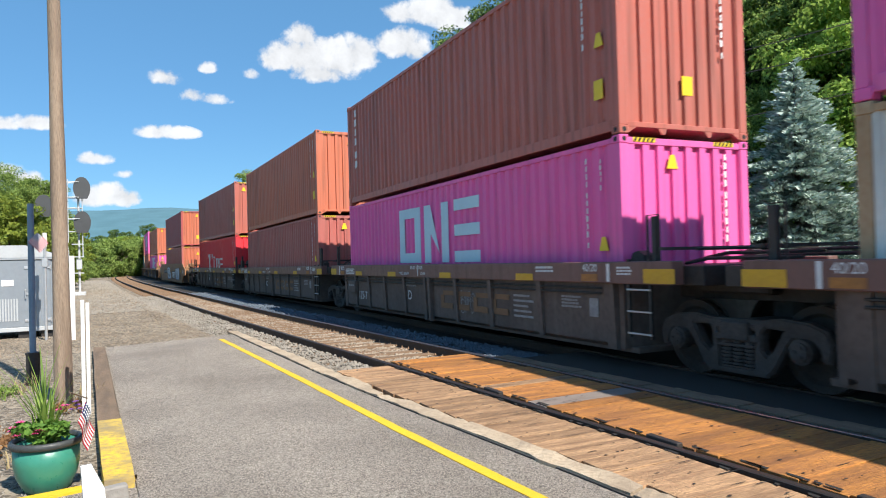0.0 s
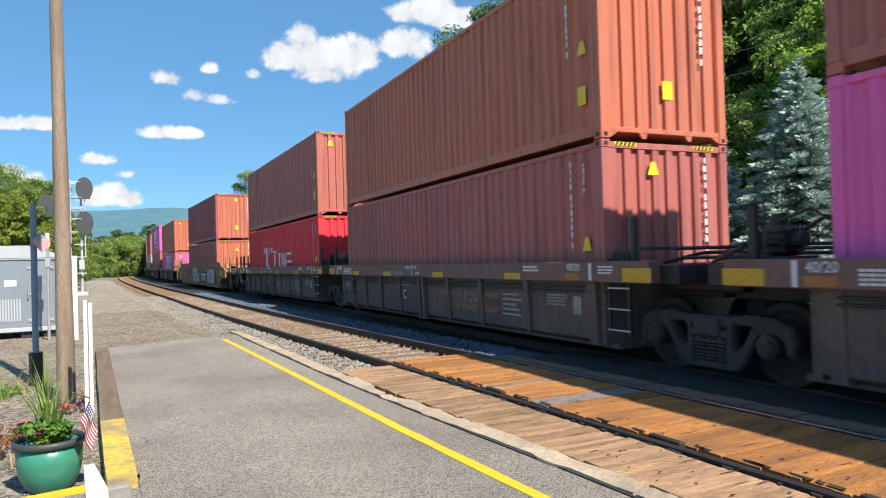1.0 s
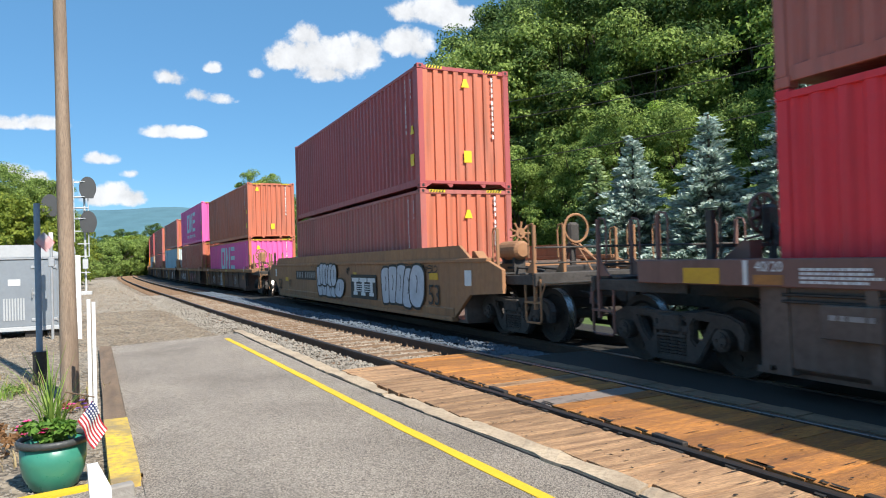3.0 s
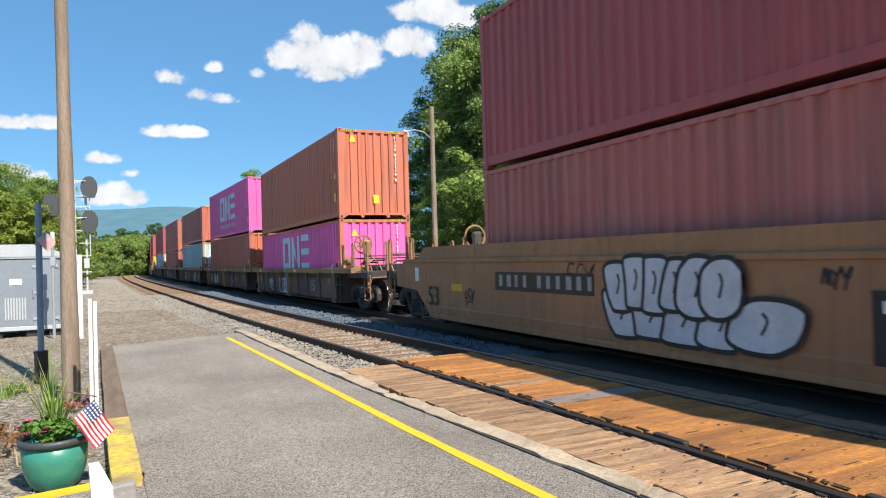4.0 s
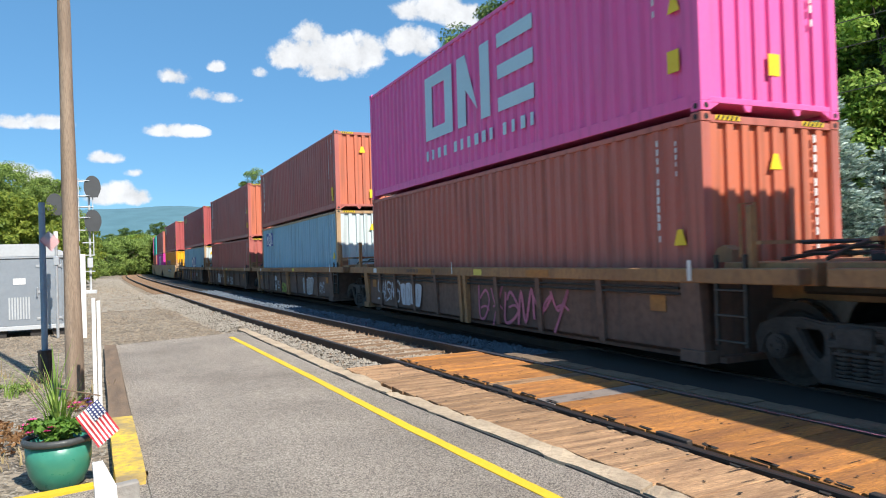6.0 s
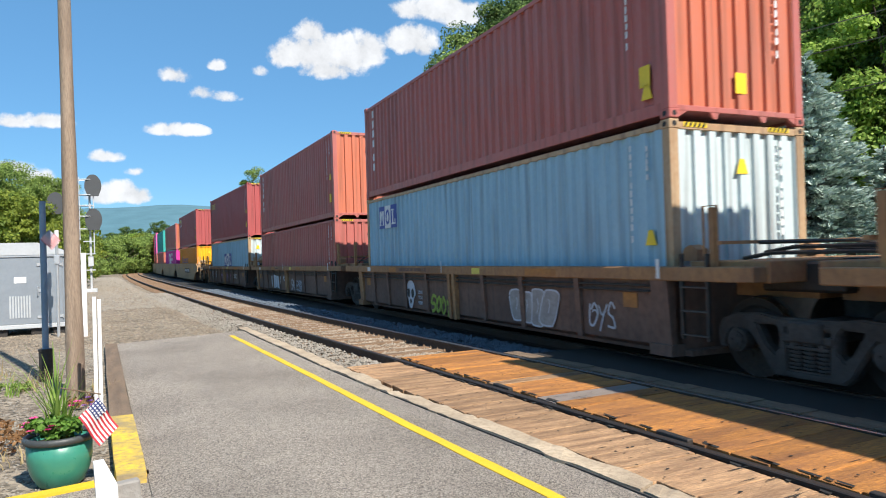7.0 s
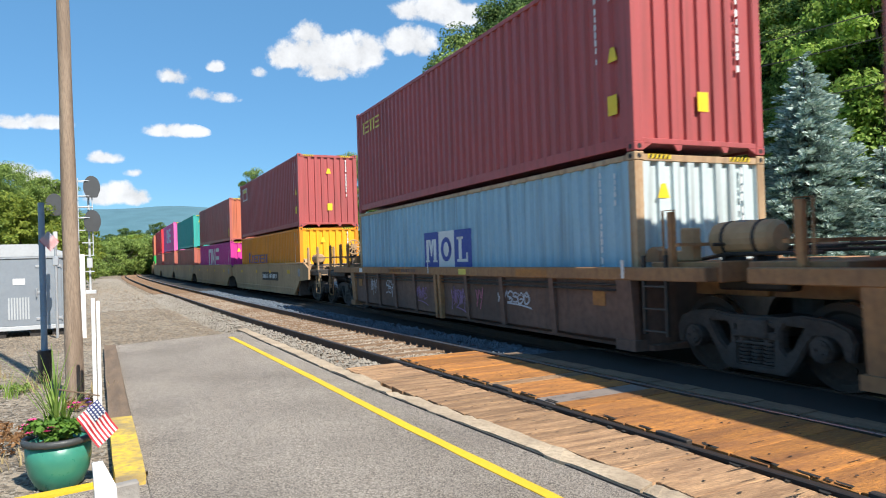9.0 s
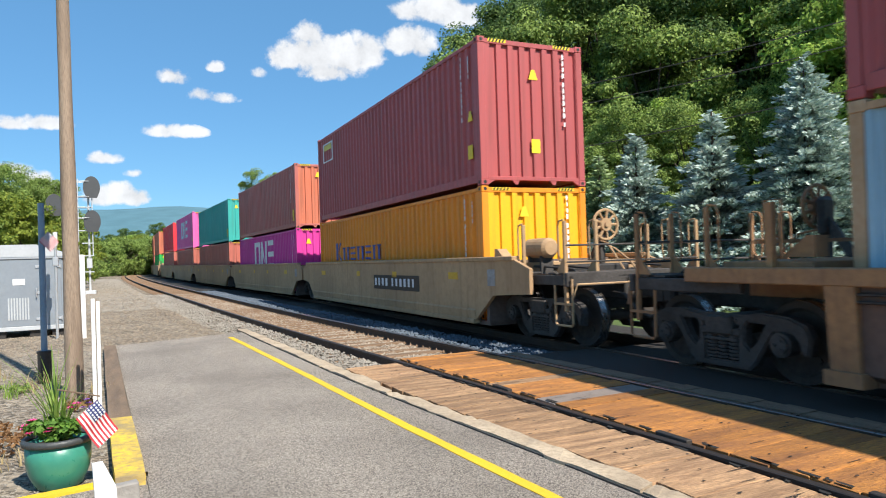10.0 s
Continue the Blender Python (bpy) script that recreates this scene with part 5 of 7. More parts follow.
def end_gear(ob, sg, mat, wheel_x=.45, tank=False):
    """The outer end of a car: deck, draft gear with coupler, railings, steps and the brake wheel."""
    y0 = -.3 if sg < 0 else CL + .3

    def yy(d):
        return y0 + sg * d
    a, b = sorted((yy(.9), yy(2.7)))
    bm = bmesh.new()
    box(bm, -.3, .3, a, b, .74, 1.12, .02)
    box(bm, -.42, .42, a, b, 1.10, 1.14, .008)
    part("centre_sill", bm, truck_iron, ob)
    for x0, x1 in ((-HW + .1, -HW + .18), (HW - .18, HW - .1)):
        bm = bmesh.new()
        box(bm, x0, x1, a, b, 1.0, 1.16, .01)
        part("side_sill", bm, truck_iron, ob)
    for d in (1.0, 1.28, 2.1, 2.38):
        bm = bmesh.new()
        box(bm, -HW + .12, HW - .12, *sorted((yy(d), yy(d + .2))), 1.165, 1.2, .008)
        part("walk_board", bm, truck_iron, ob)
    bm = bmesh.new()
    box(bm, -HW + .06, HW - .06, *sorted((yy(2.62), yy(2.7))), .98, 1.2, .012)
    part("end_beam", bm, truck_iron, ob)
    bm = bmesh.new()
    box(bm, -.1, .1, *sorted((yy(2.7), yy(3.35))), .78, .96, .02)
    box(bm, -.2, .2, *sorted((yy(3.2), yy(3.42))), .72, 1.02, .04)
    prism(bm, [(-.2, yy(3.4)), (-.02, yy(3.4)), (.02, yy(3.52)), (-.1, yy(3.62)), (-.2, yy(3.56))], "z", .74, 1.0)
    part("coupler", bm, iron, ob)
    bm = bmesh.new()
    rod(bm, (-HW + .1, yy(2.78), .80), (-HW + .16, yy(2.82), 1.02), (-.4, yy(2.86), 1.02), (-.1, yy(2.95), 1.06), (0, yy(3.2), 1.04), r=.016)
    part("uncoupling_lever", bm, mat, ob)
    for x in (-.45, .42):
        bm = bmesh.new()
        rod(bm, (x, yy(2.6), .86), (x, yy(2.85), .84), (x + .05, yy(3.05), .62), (x + .12, yy(3.3), .5), (x + .16, yy(3.5), .56), r=.026)
        part("air_hose", bm, iron, ob)
    for x, d in ((-HW + .12, 2.56), (-.75, 2.56), (.75, 2.56), (HW - .12, 2.56), (-HW + .12, 1.35), (HW - .12, 1.35)):
        bm = bmesh.new()
        box(bm, x - .03, x + .03, *sorted((yy(d), yy(d + .05))), .6 if abs(x) > 1 and d > 2 else 1.16, 2.0, .008)
        prism(bm, [(yy(d), 1.2), (yy(d - .22), 1.2), (yy(d), 1.45)], "x", x - .012, x + .012)
        part("railing_post", bm, mat, ob)
        bm = bmesh.new()
        rod(bm, (x, yy(d), 1.36), (x, yy(d - .13), 1.38), (x, yy(d - .15), 1.5), (x, yy(d - .15), 1.92), (x, yy(d - .12), 2.0), (x, yy(d), 2.02), r=.014)
        part("grab_iron", bm, mat, ob)
    for z in (1.62, 1.36):
        bm = bmesh.new()
        rod(bm, (-HW + .12, yy(2.6), z), (HW - .12, yy(2.6), z))
        part("end_rail", bm, truck_iron, ob)
    for x in (-HW + .12, HW - .12):
        bm = bmesh.new()
        rod(bm, (x, yy(2.28), 1.1), (x, yy(2.28), .42), (x, yy(2.32), .38), (x, yy(2.7), .38), (x, yy(2.74), .42), (x, yy(2.74), 1.1), r=.02)
        box(bm, x - .03, x + .03, *sorted((yy(2.28), yy(2.74))), .7, .73)
        part("sill_step", bm, mat, ob)
    # hand brake: a wide rim with spokes and a hub plate
    bm = bmesh.new()
    wheel_c = Vector((wheel_x, yy(1.3 if wheel_x > 0 else .85), 2.0))
    tube(bm, [wheel_c + Vector((math.cos(k * math.pi / 12), 0, math.sin(k * math.pi / 12))) * .27 for k in range(25)], .026, 6)
    part("brake_wheel", bm, mat, ob, "spoked hand brake wheel")
    wheel = ob.children[-1]
    for k in range(9):
        a0 = k / 9 * 2 * math.pi
        bm = bmesh.new()
        cyl(bm, wheel_c, wheel_c + Vector((math.cos(a0), 0, math.sin(a0))) * .26, .02, 5, .026)
        part("spoke", bm, mat, wheel)
    bm = bmesh.new()
    cyl(bm, wheel_c + Vector((0, -.03, 0)), wheel_c + Vector((0, .04, 0)), .12, 14)
    cyl(bm, wheel_c + Vector((0, -.06, 0)), wheel_c + Vector((0, .12, 0)), .045, 10)
    part("hub", bm, mat, wheel)
    bm = bmesh.new()
    hx = wheel_x
    box(bm, hx - .13, hx + .13, *sorted((yy(1.14), yy(1.26))), 1.62, 2.12, .05)
    box(bm, hx - .05, hx + .05, *sorted((yy(1.14), yy(1.2))), 1.16, 1.64)
    prism(bm, [(yy(1.16), 1.9), (yy(1.16), 1.7), (yy(.75), 1.16), (yy(.62), 1.16)], "x", hx - .02, hx + .02)
    part("brake_housing", bm, truck_iron if wheel_x > 0 else mat, ob)
    bm = bmesh.new()
    rod(bm, (hx, yy(1.2), 1.66), (hx + .12, yy(1.4), 1.56), (hx + .2, yy(1.7), 1.34), (hx + .22, yy(1.9), 1.14), r=.02)
    rod(bm, (hx - .08, yy(1.2), 1.72), (hx - .12, yy(1.5), 1.66), (hx - .14, yy(1.8), 1.36), (hx - .14, yy(2.0), 1.14), r=.016)
    part("brake_pipe", bm, mat, ob)
    bm = bmesh.new()
    for x in (-1.0, -.62, .9):
        rod(bm, (x, yy(.5), 1.3), (x, yy(1.6), 1.28), (x + .08, yy(2.2), 1.24), (x + .1, yy(2.5), 1.0), r=.022)
    part("train_pipe", bm, truck_iron, ob)
    if tank:
        bm = bmesh.new()
        lathe_y(bm, (-.95, 0, 1.60), [(0, yy(.92)), (.12, yy(.93)), (.17, yy(.98)), (.175, yy(1.05)), (.175, yy(1.5)), (.17, yy(1.57)), (.12, yy(1.62)), (0, yy(1.63))], 18)
        tank_ob = part("air_tank", bm, mat, ob, "rusty compressed air tank")
        for d in (1.06, 1.44):
            bm = bmesh.new()
            box(bm, -1.07, -.83, *sorted((yy(d), yy(d + .05))), 1.16, 1.47)
            part("tank_bracket", bm, truck_iron, tank_ob)
    bm = bmesh.new()
    prism(bm, [(yy(.1), 1.4), (yy(.5), 1.4), (yy(.2), 1.62), (yy(.1), 1.62)], "x", -1.2, -1.0)
    part("bracket", bm, mat, ob)


def plate_car(paint_mat, label, seed, front_end=False, rear_end=False, back=0.0, lead=0.0, number53=False, plate_no=False, wheel_x=.45):
    """A well car with smooth deep side plates, cut away over the bogies. lead, back: how far its well reaches past the containers."""
    ob = thing("well_car", label, "railcar", "cars of the train")
    a, b = -.45 - lead, CL + .45 + back
    f_truck, r_truck = FRONT - lead, REAR + back
    ea, eb = (1.6 if front_end else 1.15), (1.6 if rear_end else 1.15)
    for s in (-1, 1):
        bm = bmesh.new()
        x0, x1 = sorted((s * (HW + .02), s * (HW - .05)))
        prism(bm, [(a - ea, .84), (a - ea, 1.26), (a - ea + .5, 1.42), (b + eb - .5, 1.42), (b + eb, 1.26), (b + eb, .84), (b + .35, .78), (b - .35, .30), (a + .35, .30), (a - .35, .78)], "x", x0, x1)
        part("side_plate", bm, paint_mat, ob)
        bm = bmesh.new()
        x0, x1 = sorted((s * (HW + .05), s * (HW - .1)))
        box(bm, x0, x1, a - ea + .5, b + eb - .5, 1.40, 1.48, .012)
        if number53:
            prism(bm, [(a - .35, 1.48), (a + .1, 1.74), (b - .1, 1.74), (b + .35, 1.48)], "x", *sorted((s * (HW - .0), s * (HW - .06))))
        box(bm, x0, x1, a + .4, b - .4, .22, .31, .012)
        part("side_flange", bm, paint_mat, ob)
        bm = bmesh.new()
        prism(bm, [(s * (HW + .021), .50), (s * (HW + .045), .47), (s * (HW + .021), .30)], "y", a + .35, b - .35)
        part("side_crease", bm, paint_mat, ob)
    bm = bmesh.new()
    box(bm, -1.35, 1.35, a, b, .2, .27)
    for yv in (a, b):
        box(bm, -1.4, 1.4, yv - .05, yv + .05, .25, 1.4)
    part("well_floor", bm, P["car_dark"], ob)
    for yv, sg in ((a, -1), (b, 1)):
        bm = bmesh.new()
        y0, y1 = sorted((yv, yv + sg * 1.0))
        box(bm, -HW + .05, HW - .05, y0, y1, 1.1, 1.36, .01)
        part("end_platform", bm, paint_mat, ob)
    bogie(ob, f_truck)
    bm = bmesh.new()
    cyl(bm, (0, f_truck, .72), (0, f_truck, 1.3), .28, 16)
    box(bm, -.6, .6, f_truck - .3, a, .95, 1.3, .03)
    part("articulation_joint", bm, iron, ob)
    for yy, w, z in ((a + 1.3, .22, 1.12), ((a + b) / 2 - 1.9, .14, 1.12), ((a + b) / 2 + 1.0, .14, 1.12), (b - 1.75, .24, .9 if number53 else 1.12)):
        bm = bmesh.new()
        box(bm, -w, w, -.003, .003, -.07, .07)
        mark("reflector", bm, P["dull_yellow"], ob, on_side(yy, z, -HW - .026), "yellow reflector plate")
    bm = bmesh.new()
    box(bm, -.14, .14, -.003, .003, -.17, .13)
    mark("data_panel", bm, white_mark if number53 else dull_mark, ob, on_side(a - .3, 1.12, -HW - .026), "white data panel")
    if number53:
        bm = bmesh.new()
        box(bm, -.1, .1, -.003, .003, -.17, .13)
        mark("data_panel", bm, white_mark, ob, on_side(b + .3, 1.16, -HW - .026), "white data panel")
        written("53", .58, black_mark, ob, on_side(b - .35, .50, -HW - .055), "large black number")
        written("53", .62, black_mark, ob, on_side(a + 1.55, .52, -HW - .055), "large black number")
    if plate_no:
        bm = bmesh.new()
        box(bm, -.06, 1.95, -.003, .003, -.06, .3)
        mark("number_board", bm, material("number_board", (0.07, 0.05, 0.035), 0.8) if "number_board" not in MATS else MATS["number_board"], ob, on_side(5.65, .80, -HW - .026) @ Matrix.Diagonal((1.55, 1, 1, 1)), "dark number board")
        mark("number_marking", number_bars(seed, 10, False, .19), white_mark, ob, on_side(5.65, .83, -HW - .03) @ Matrix.Diagonal((1.5, 1, 1, 1)), "unreadable white car number")
    if front_end:
        end_gear_at(ob, -1, paint_mat, lead)
    if rear_end:
        bogie(ob, r_truck)
        end_gear_at(ob, 1, paint_mat, back)
    return ob


def end_gear_at(ob, sg, mat, shift):
    before = set(ob.children)
    end_gear(ob, sg, mat, tank=sg < 0)
    for c in set(ob.children) - before:
        c.matrix_basis = pose(0, sg * shift, 0) @ c.matrix_basis


# ---- the train: every unit's place along the line at the start, and what it carries ----
SPEED = 15.21
HI, LOW, FLOOR = 2.896, 2.591, .27
SIGNS_UP = ("hazard", "triangle", "plate", "tri_side", "numbers")
SIGNS_LOW = ("hazard", "triangle", "tri_side", "numbers")
MOVERS = []


def load(s0, car, low, high, lift=0.0):
    """Set a unit down: its car and its two containers, bound for the same place along the line."""
    lo_h, hi_h = low[1], high[1]
    MOVERS.append((car, s0, 0.0, 0.0))
    MOVERS.append((low[0], s0, FLOOR + lift, -CW / 2))
    MOVERS.append((high[0], s0, FLOOR + lift + lo_h + .012, -CW / 2))


def made(h, colour, words, seed, frame_mat=None, end=None, signs=SIGNS_UP):
    return container(h, P[colour], words, seed, P[frame_mat] if frame_mat else None, P[end] if end else None, signs), h


brown_words = "faded red-brown corrugated steel container stacked on the train"
# brown ribbed cars
u = ribbed_car(P["car_brown"], P["car_dark"], "brown ribbed well car carrying two stacked containers", 10, letter="A")
load(-8.0, u, made(LOW, "white", "grimy cream-white container with rusty corners", 21, "rust", signs=SIGNS_LOW), made(HI, "magenta", "bright magenta corrugated container on top", 22))
u = ribbed_car(P["car_brown"], P["car_dark"], "brown ribbed well car carrying two stacked containers", 11, letter="D", valves=True)
lo = made(HI, "magenta", "magenta container with pale blue block emblem", 23, signs=SIGNS_LOW)
emblem_blocks(lo[0], 8.25, 1.18, .85, pale_blue_mark)
load(7.5, u, lo, made(HI, "brown", brown_words, 24, signs=SIGNS_UP + ("rear_column",)))
scribble(u, 4.6, .5, .6, .4, dull_mark, 71, .01, -HW + .046, 3)
u = ribbed_car(P["car_brown"], P["car_dark"], "brown ribbed well car carrying two stacked containers", 12, letter="C")
load(23.15, u, made(HI, "rose_brown", "dull rose-brown container in the well", 25, signs=SIGNS_LOW), made(HI, "orange_brown", brown_words, 26))
scribble(u, 4.3, .5, .8, .4, dull_mark, 72, .01, -HW + .046, 3)
u = ribbed_car(P["car_brown"], P["car_dark"], "brown ribbed well car with railings at its outer end", 13, rear_end=True, letter="B", tank=iron)
lo = made(HI, "red", "bright red container with white block emblem", 27, signs=SIGNS_LOW)
bm = shape_row(bmesh.new(), 0, 1.02, "qsqlinb", .80)
mark("emblem", bm, white_mark, lo[0], on_side(8.85, .98), "white slab emblem")
load(38.55, u, lo, made(HI, "brown", brown_words, 28))
scribble(u, 5.2, .45, .9, .45, graffiti_white, 73, .012, -HW + .046, 4)
# single long car
u = plate_car(P["car_ochre"], "faded ochre fifty-three foot well car with graffiti", 14, True, True, back=2.05, lead=2.05, number53=True)
# orange-brown ends paint the sun's brightening onto duller containers
load(60.3, u, made(LOW, "rose_brown", brown_words, 29, end="orange_brown", signs=SIGNS_LOW), made(HI, "maroon", "dull maroon container, its sunlit end coloured orange-brown", 30, end="orange_brown"), .28)


throw_up(u, 8.15, .36, 2.8, .72, 74, -HW - .052, graffiti_white, black_mark, 5, .055)
throw_up(u, 8.1, .72, 2.1, .76, 91, -HW - .066, graffiti_white, black_mark, 6, .055)
throw_up(u, 1.9, .36, 2.5, 1.05, 75, -HW - .052, graffiti_white, black_mark, 5, .055)
bm = bmesh.new()
box(bm, -.1, 2.75, -.002, .002, -.05, .27)
mark("number_board", bm, material("number_board", (0.07, 0.05, 0.035), 0.8), u, on_side(11.25, .96, -HW - .027), "dark worn number strip")
mark("number_marking", number_bars(76, 10, False, .2), dull_mark, u, on_side(11.2, .98, -HW - .03) @ Matrix.Diagonal((1.4, 1, 1, 1)), "unreadable worn car number")
bm = bmesh.new()
box(bm, 0, 2.15, -.002, .002, 0, .66)
mark("emblem_board", bm, black_mark, u, on_side(4.5, .47, -HW - .05), "black board with pale shapes")
for k in range(3):
    x0 = .1 + k * .68
    bm = bmesh.new()
    box(bm, x0, x0 + .6, -.002, .002, .46, .57)
    box(bm, x0 + .2, x0 + .4, -.002, .002, .18, .46)
    box(bm, x0 + .12, x0 + .48, -.002, .002, .09, .18)
    mark("emblem", bm, white_mark, u, on_side(4.5, .47, -HW - .054), "pale slab shape")
    for q in range(4):
        if k < 2:
            bm = bmesh.new()
            box(bm, x0 + .42, x0 + .86, -.001, .001, .2 + q * .06, .225 + q * .06)
            mark("emblem_stripe", bm, white_mark, u, on_side(4.5, .47, -HW - .053))
for k, (yv, zv, w, h) in enumerate(((9.2, 1.1, .7, .28), (5.0, 1.15, .3, .2), (.6, 1.2, 1.2, .2), (-.6, 1.2, .8, .16), (12.6, .6, .4, .3))):
    scribble(u, yv, zv, w, h, black_mark, 120 + k, .012, -HW - .030, 3)
# rusty ribbed cars
rw = "rusty-edged ribbed well car with sprayed graffiti"
u = ribbed_car(P["car_rust"], P["car_mud"], rw, 15, front_end=True, plates=False, valves=True)
lo = made(LOW, "magenta", "magenta container with pale blue block emblem", 31, end="magenta", frame_mat="orange_brown", signs=SIGNS_LOW)
emblem_blocks(lo[0], 7.97, 1.0, .85, pale_blue_mark)
load(82.15, u, lo, made(HI, "orange_brown", brown_words, 32))
scribble(u, 10.1, .5, 1.0, .42, graffiti_white, 76, .018, -HW + .046, 4)
throw_up(u, 7.75, .32, 1.3, .62, 77, -HW + .046, None, graffiti_white, 3, .05)
scribble(u, 7.0, .34, .8, .7, graffiti_white, 97, .03, -HW + .04, 5)
scribble(u, 3.0, .5, .6, .4, graffiti_white, 78, .012, -HW + .046, 3)
u = ribbed_car(P["car_rust"], P["car_mud"], rw, 16, plates=False)
hi = made(HI, "magenta", "magenta container with pale blue block emblem on top", 33)
emblem_blocks(hi[0], 8.3, .97, .95, pale_blue_mark)
mark("number_marking", number_bars(90, 14, False, .22), pale_blue_mark, hi[0], on_side(8.3, .52) @ Matrix.Diagonal((1.5, 1, 1, 1)), "unreadable pale slogan")
load(97.45, u, made(HI, "brown", brown_words, 34, end="orange_brown", signs=SIGNS_LOW), hi)
scribble(u, 11.4, .4, 1.7, .6, graffiti_white, 79, .025, -HW + .046, 5)
scribble(u, 5.6, .35, 3.0, .6, graffiti_pink, 80, .03, -HW + .046, 6)
throw_up(u, 9.6, .36, 1.2, .6, 99, -HW + .046, graffiti_white, P["car_mud"], 4, .03)
u = ribbed_car(P["car_rust"], P["car_mud"], rw, 17, plates=False, valves=True)
SKY_SIGNS = SIGNS_LOW


def blue_board(parent, y, z, s=1.0, wide=1.0):
    """A shipping sign of three squares, blue, white and blue, each with a plain shape."""
    def put(name, bm, mat, x, label=""):
        mark(name, bm, mat, parent, on_side(y, z, x) @ Matrix.Diagonal((wide * s, 1, s, 1)), label)
    for x0, mat in ((0, blue_mark), (.59, white_mark), (1.18, blue_mark)):
        bm = bmesh.new()
        box(bm, x0, x0 + .585, -.002, .002, 0, .78)
        put("sign_square", bm, mat, .017, "square of the shipping sign")
    bm = bmesh.new()
    for x0 in (.09, .39):
        box(bm, x0, x0 + .1, -.002, .002, .14, .62)
    prism(bm, [(.19, .62), (.26, .62), (.31, .42), (.31, .24), (.28, .24)], "y", -.002, .002)
    prism(bm, [(.39, .62), (.33, .62), (.29, .42), (.29, .24), (.31, .24)], "y", -.0015, .0025)
    for x0 in (.05, .36):
        box(bm, x0, x0 + .17, -.002, .002, .11, .15)
    put("sign_shape", bm, white_mark, .012, "white plain shape")
    bm = bmesh.new()
    ov = [(.88 + .15 * math.cos(k * math.pi / 8), .385 + .21 * math.sin(k * math.pi / 8)) for k in range(18)]
    stroke(bm, ov, .05)
    put("sign_shape", bm, blue_mark, .012, "blue oval ring")
    bm = bmesh.new()
    box(bm, 1.34, 1.44, -.002, .002, .14, .62)
    box(bm, 1.28, 1.5, -.002, .002, .58, .63)
    box(bm, 1.28, 1.64, -.002, .002, .11, .17)
    box(bm, 1.59, 1.64, -.002, .002, .17, .3)
    put("sign_shape", bm, white_mark, .012, "white plain shape")


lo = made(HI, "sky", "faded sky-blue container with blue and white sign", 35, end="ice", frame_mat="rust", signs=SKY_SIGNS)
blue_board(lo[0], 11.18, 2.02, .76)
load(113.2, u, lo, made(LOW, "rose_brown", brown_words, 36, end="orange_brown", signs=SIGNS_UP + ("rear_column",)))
bm = bmesh.new()
prism(bm, [(.31 + .30 * math.cos(k * .314) * (1 if math.sin(k * .314) > -.3 else .62), .33 + .33 * math.sin(k * .314)) for k in range(20)], "y", -.002, .002)
mark("graffiti", bm, graffiti_white, u, on_side(8.78, .3, -HW + .044), "sprayed white bony face shape")
for cx, cz, rx, rz in ((.19, .36, .085, .11), (.43, .36, .085, .11), (.31, .17, .05, .06)):
    bm = bmesh.new()
    prism(bm, [(cx + rx * math.cos(k * .628), cz + rz * math.sin(k * .628)) for k in range(10)], "y", -.004, -.001)
    mark("graffiti", bm, black_mark, u, on_side(8.78, .3, -HW + .042), "black sprayed spot")
written("LOVE", .11, graffiti_white, u, on_side(8.02, .66, -HW + .042), "small white sprayed words")
written("YOU", .11, graffiti_white, u, on_side(8.0, .54, -HW + .042), "small white sprayed words")
written("MOM", .11, graffiti_white, u, on_side(8.02, .42, -HW + .042), "small white sprayed words")
scribble(u, 7.3, .3, 1.05, .35, graffiti_green, 82, .04, -HW + .046, 4)
throw_up(u, 3.75, .32, 1.35, .62, 83, -HW + .046, dull_mark, graffiti_white, 4, .03)
scribble(u, 1.55, .42, .6, .4, graffiti_white, 98, .018, -HW + .046, 3)
u = ribbed_car(P["car_rust"], P["car_mud"], rw, 18, plates=False)
load(128.7, u, made(LOW, "rose_brown", "dull rose-brown container in the well", 37, signs=SIGNS_LOW), made(HI, "rose_brown", brown_words, 38, end="orange_brown", signs=SIGNS_UP + ("rear_column",)))
throw_up(u, 9.1, .33, 1.7, .62, 84, -HW + .046, graffiti_white, black_mark, 4, .025)
scribble(u, 5.5, .35, 1.7, .42, graffiti_white, 85, .02, -HW + .046, 6)
scribble(u, 6.9, .72, .6, .2, graffiti_white, 89, .012, -HW + .046, 5)
u = ribbed_car(P["car_rust"], P["car_mud"], rw, 19, rear_end=True, plates=False, tank=P["car_tan"])
lo = made(LOW, "sky", "faded sky-blue container with blue and white sign", 39, end="ice", frame_mat="rust", signs=SKY_SIGNS)
blue_board(lo[0], 7.36, 1.02, 1.0, 1.36)
hi = made(HI, "maroon", "maroon container with a faded yellow logo", 40)
bm = shape_row(bmesh.new(), 0, .5, "ibiib", .3)
mark("emblem", bm, yellow_mark, hi[0], on_side(11.66, 2.22) @ Matrix.Diagonal((1.15, 1, .9, 1)), "faded yellow logo")
load(144.27, u, lo, hi)
scribble(u, 10.7, .6, .5, .4, graffiti_white, 86, .014, -HW + .046, 3)
scribble(u, 9.5, .6, .6, .4, graffiti_white, 87, .014, -HW + .046, 3)
scribble(u, 3.6, .68, 1.1, .2, graffiti_white, 88, .018, -HW + .046, 6)
scribble(u, 5.55, .5, .7, .4, graffiti_violet, 92, .016, -HW + .046, 5)
scribble(u, 4.45, .55, .3, .35, graffiti_pink, 93, .016, -HW + .046, 2)
scribble(u, 7.6, .55, .8, .3, graffiti_violet, 94, .014, -HW + .046, 5)
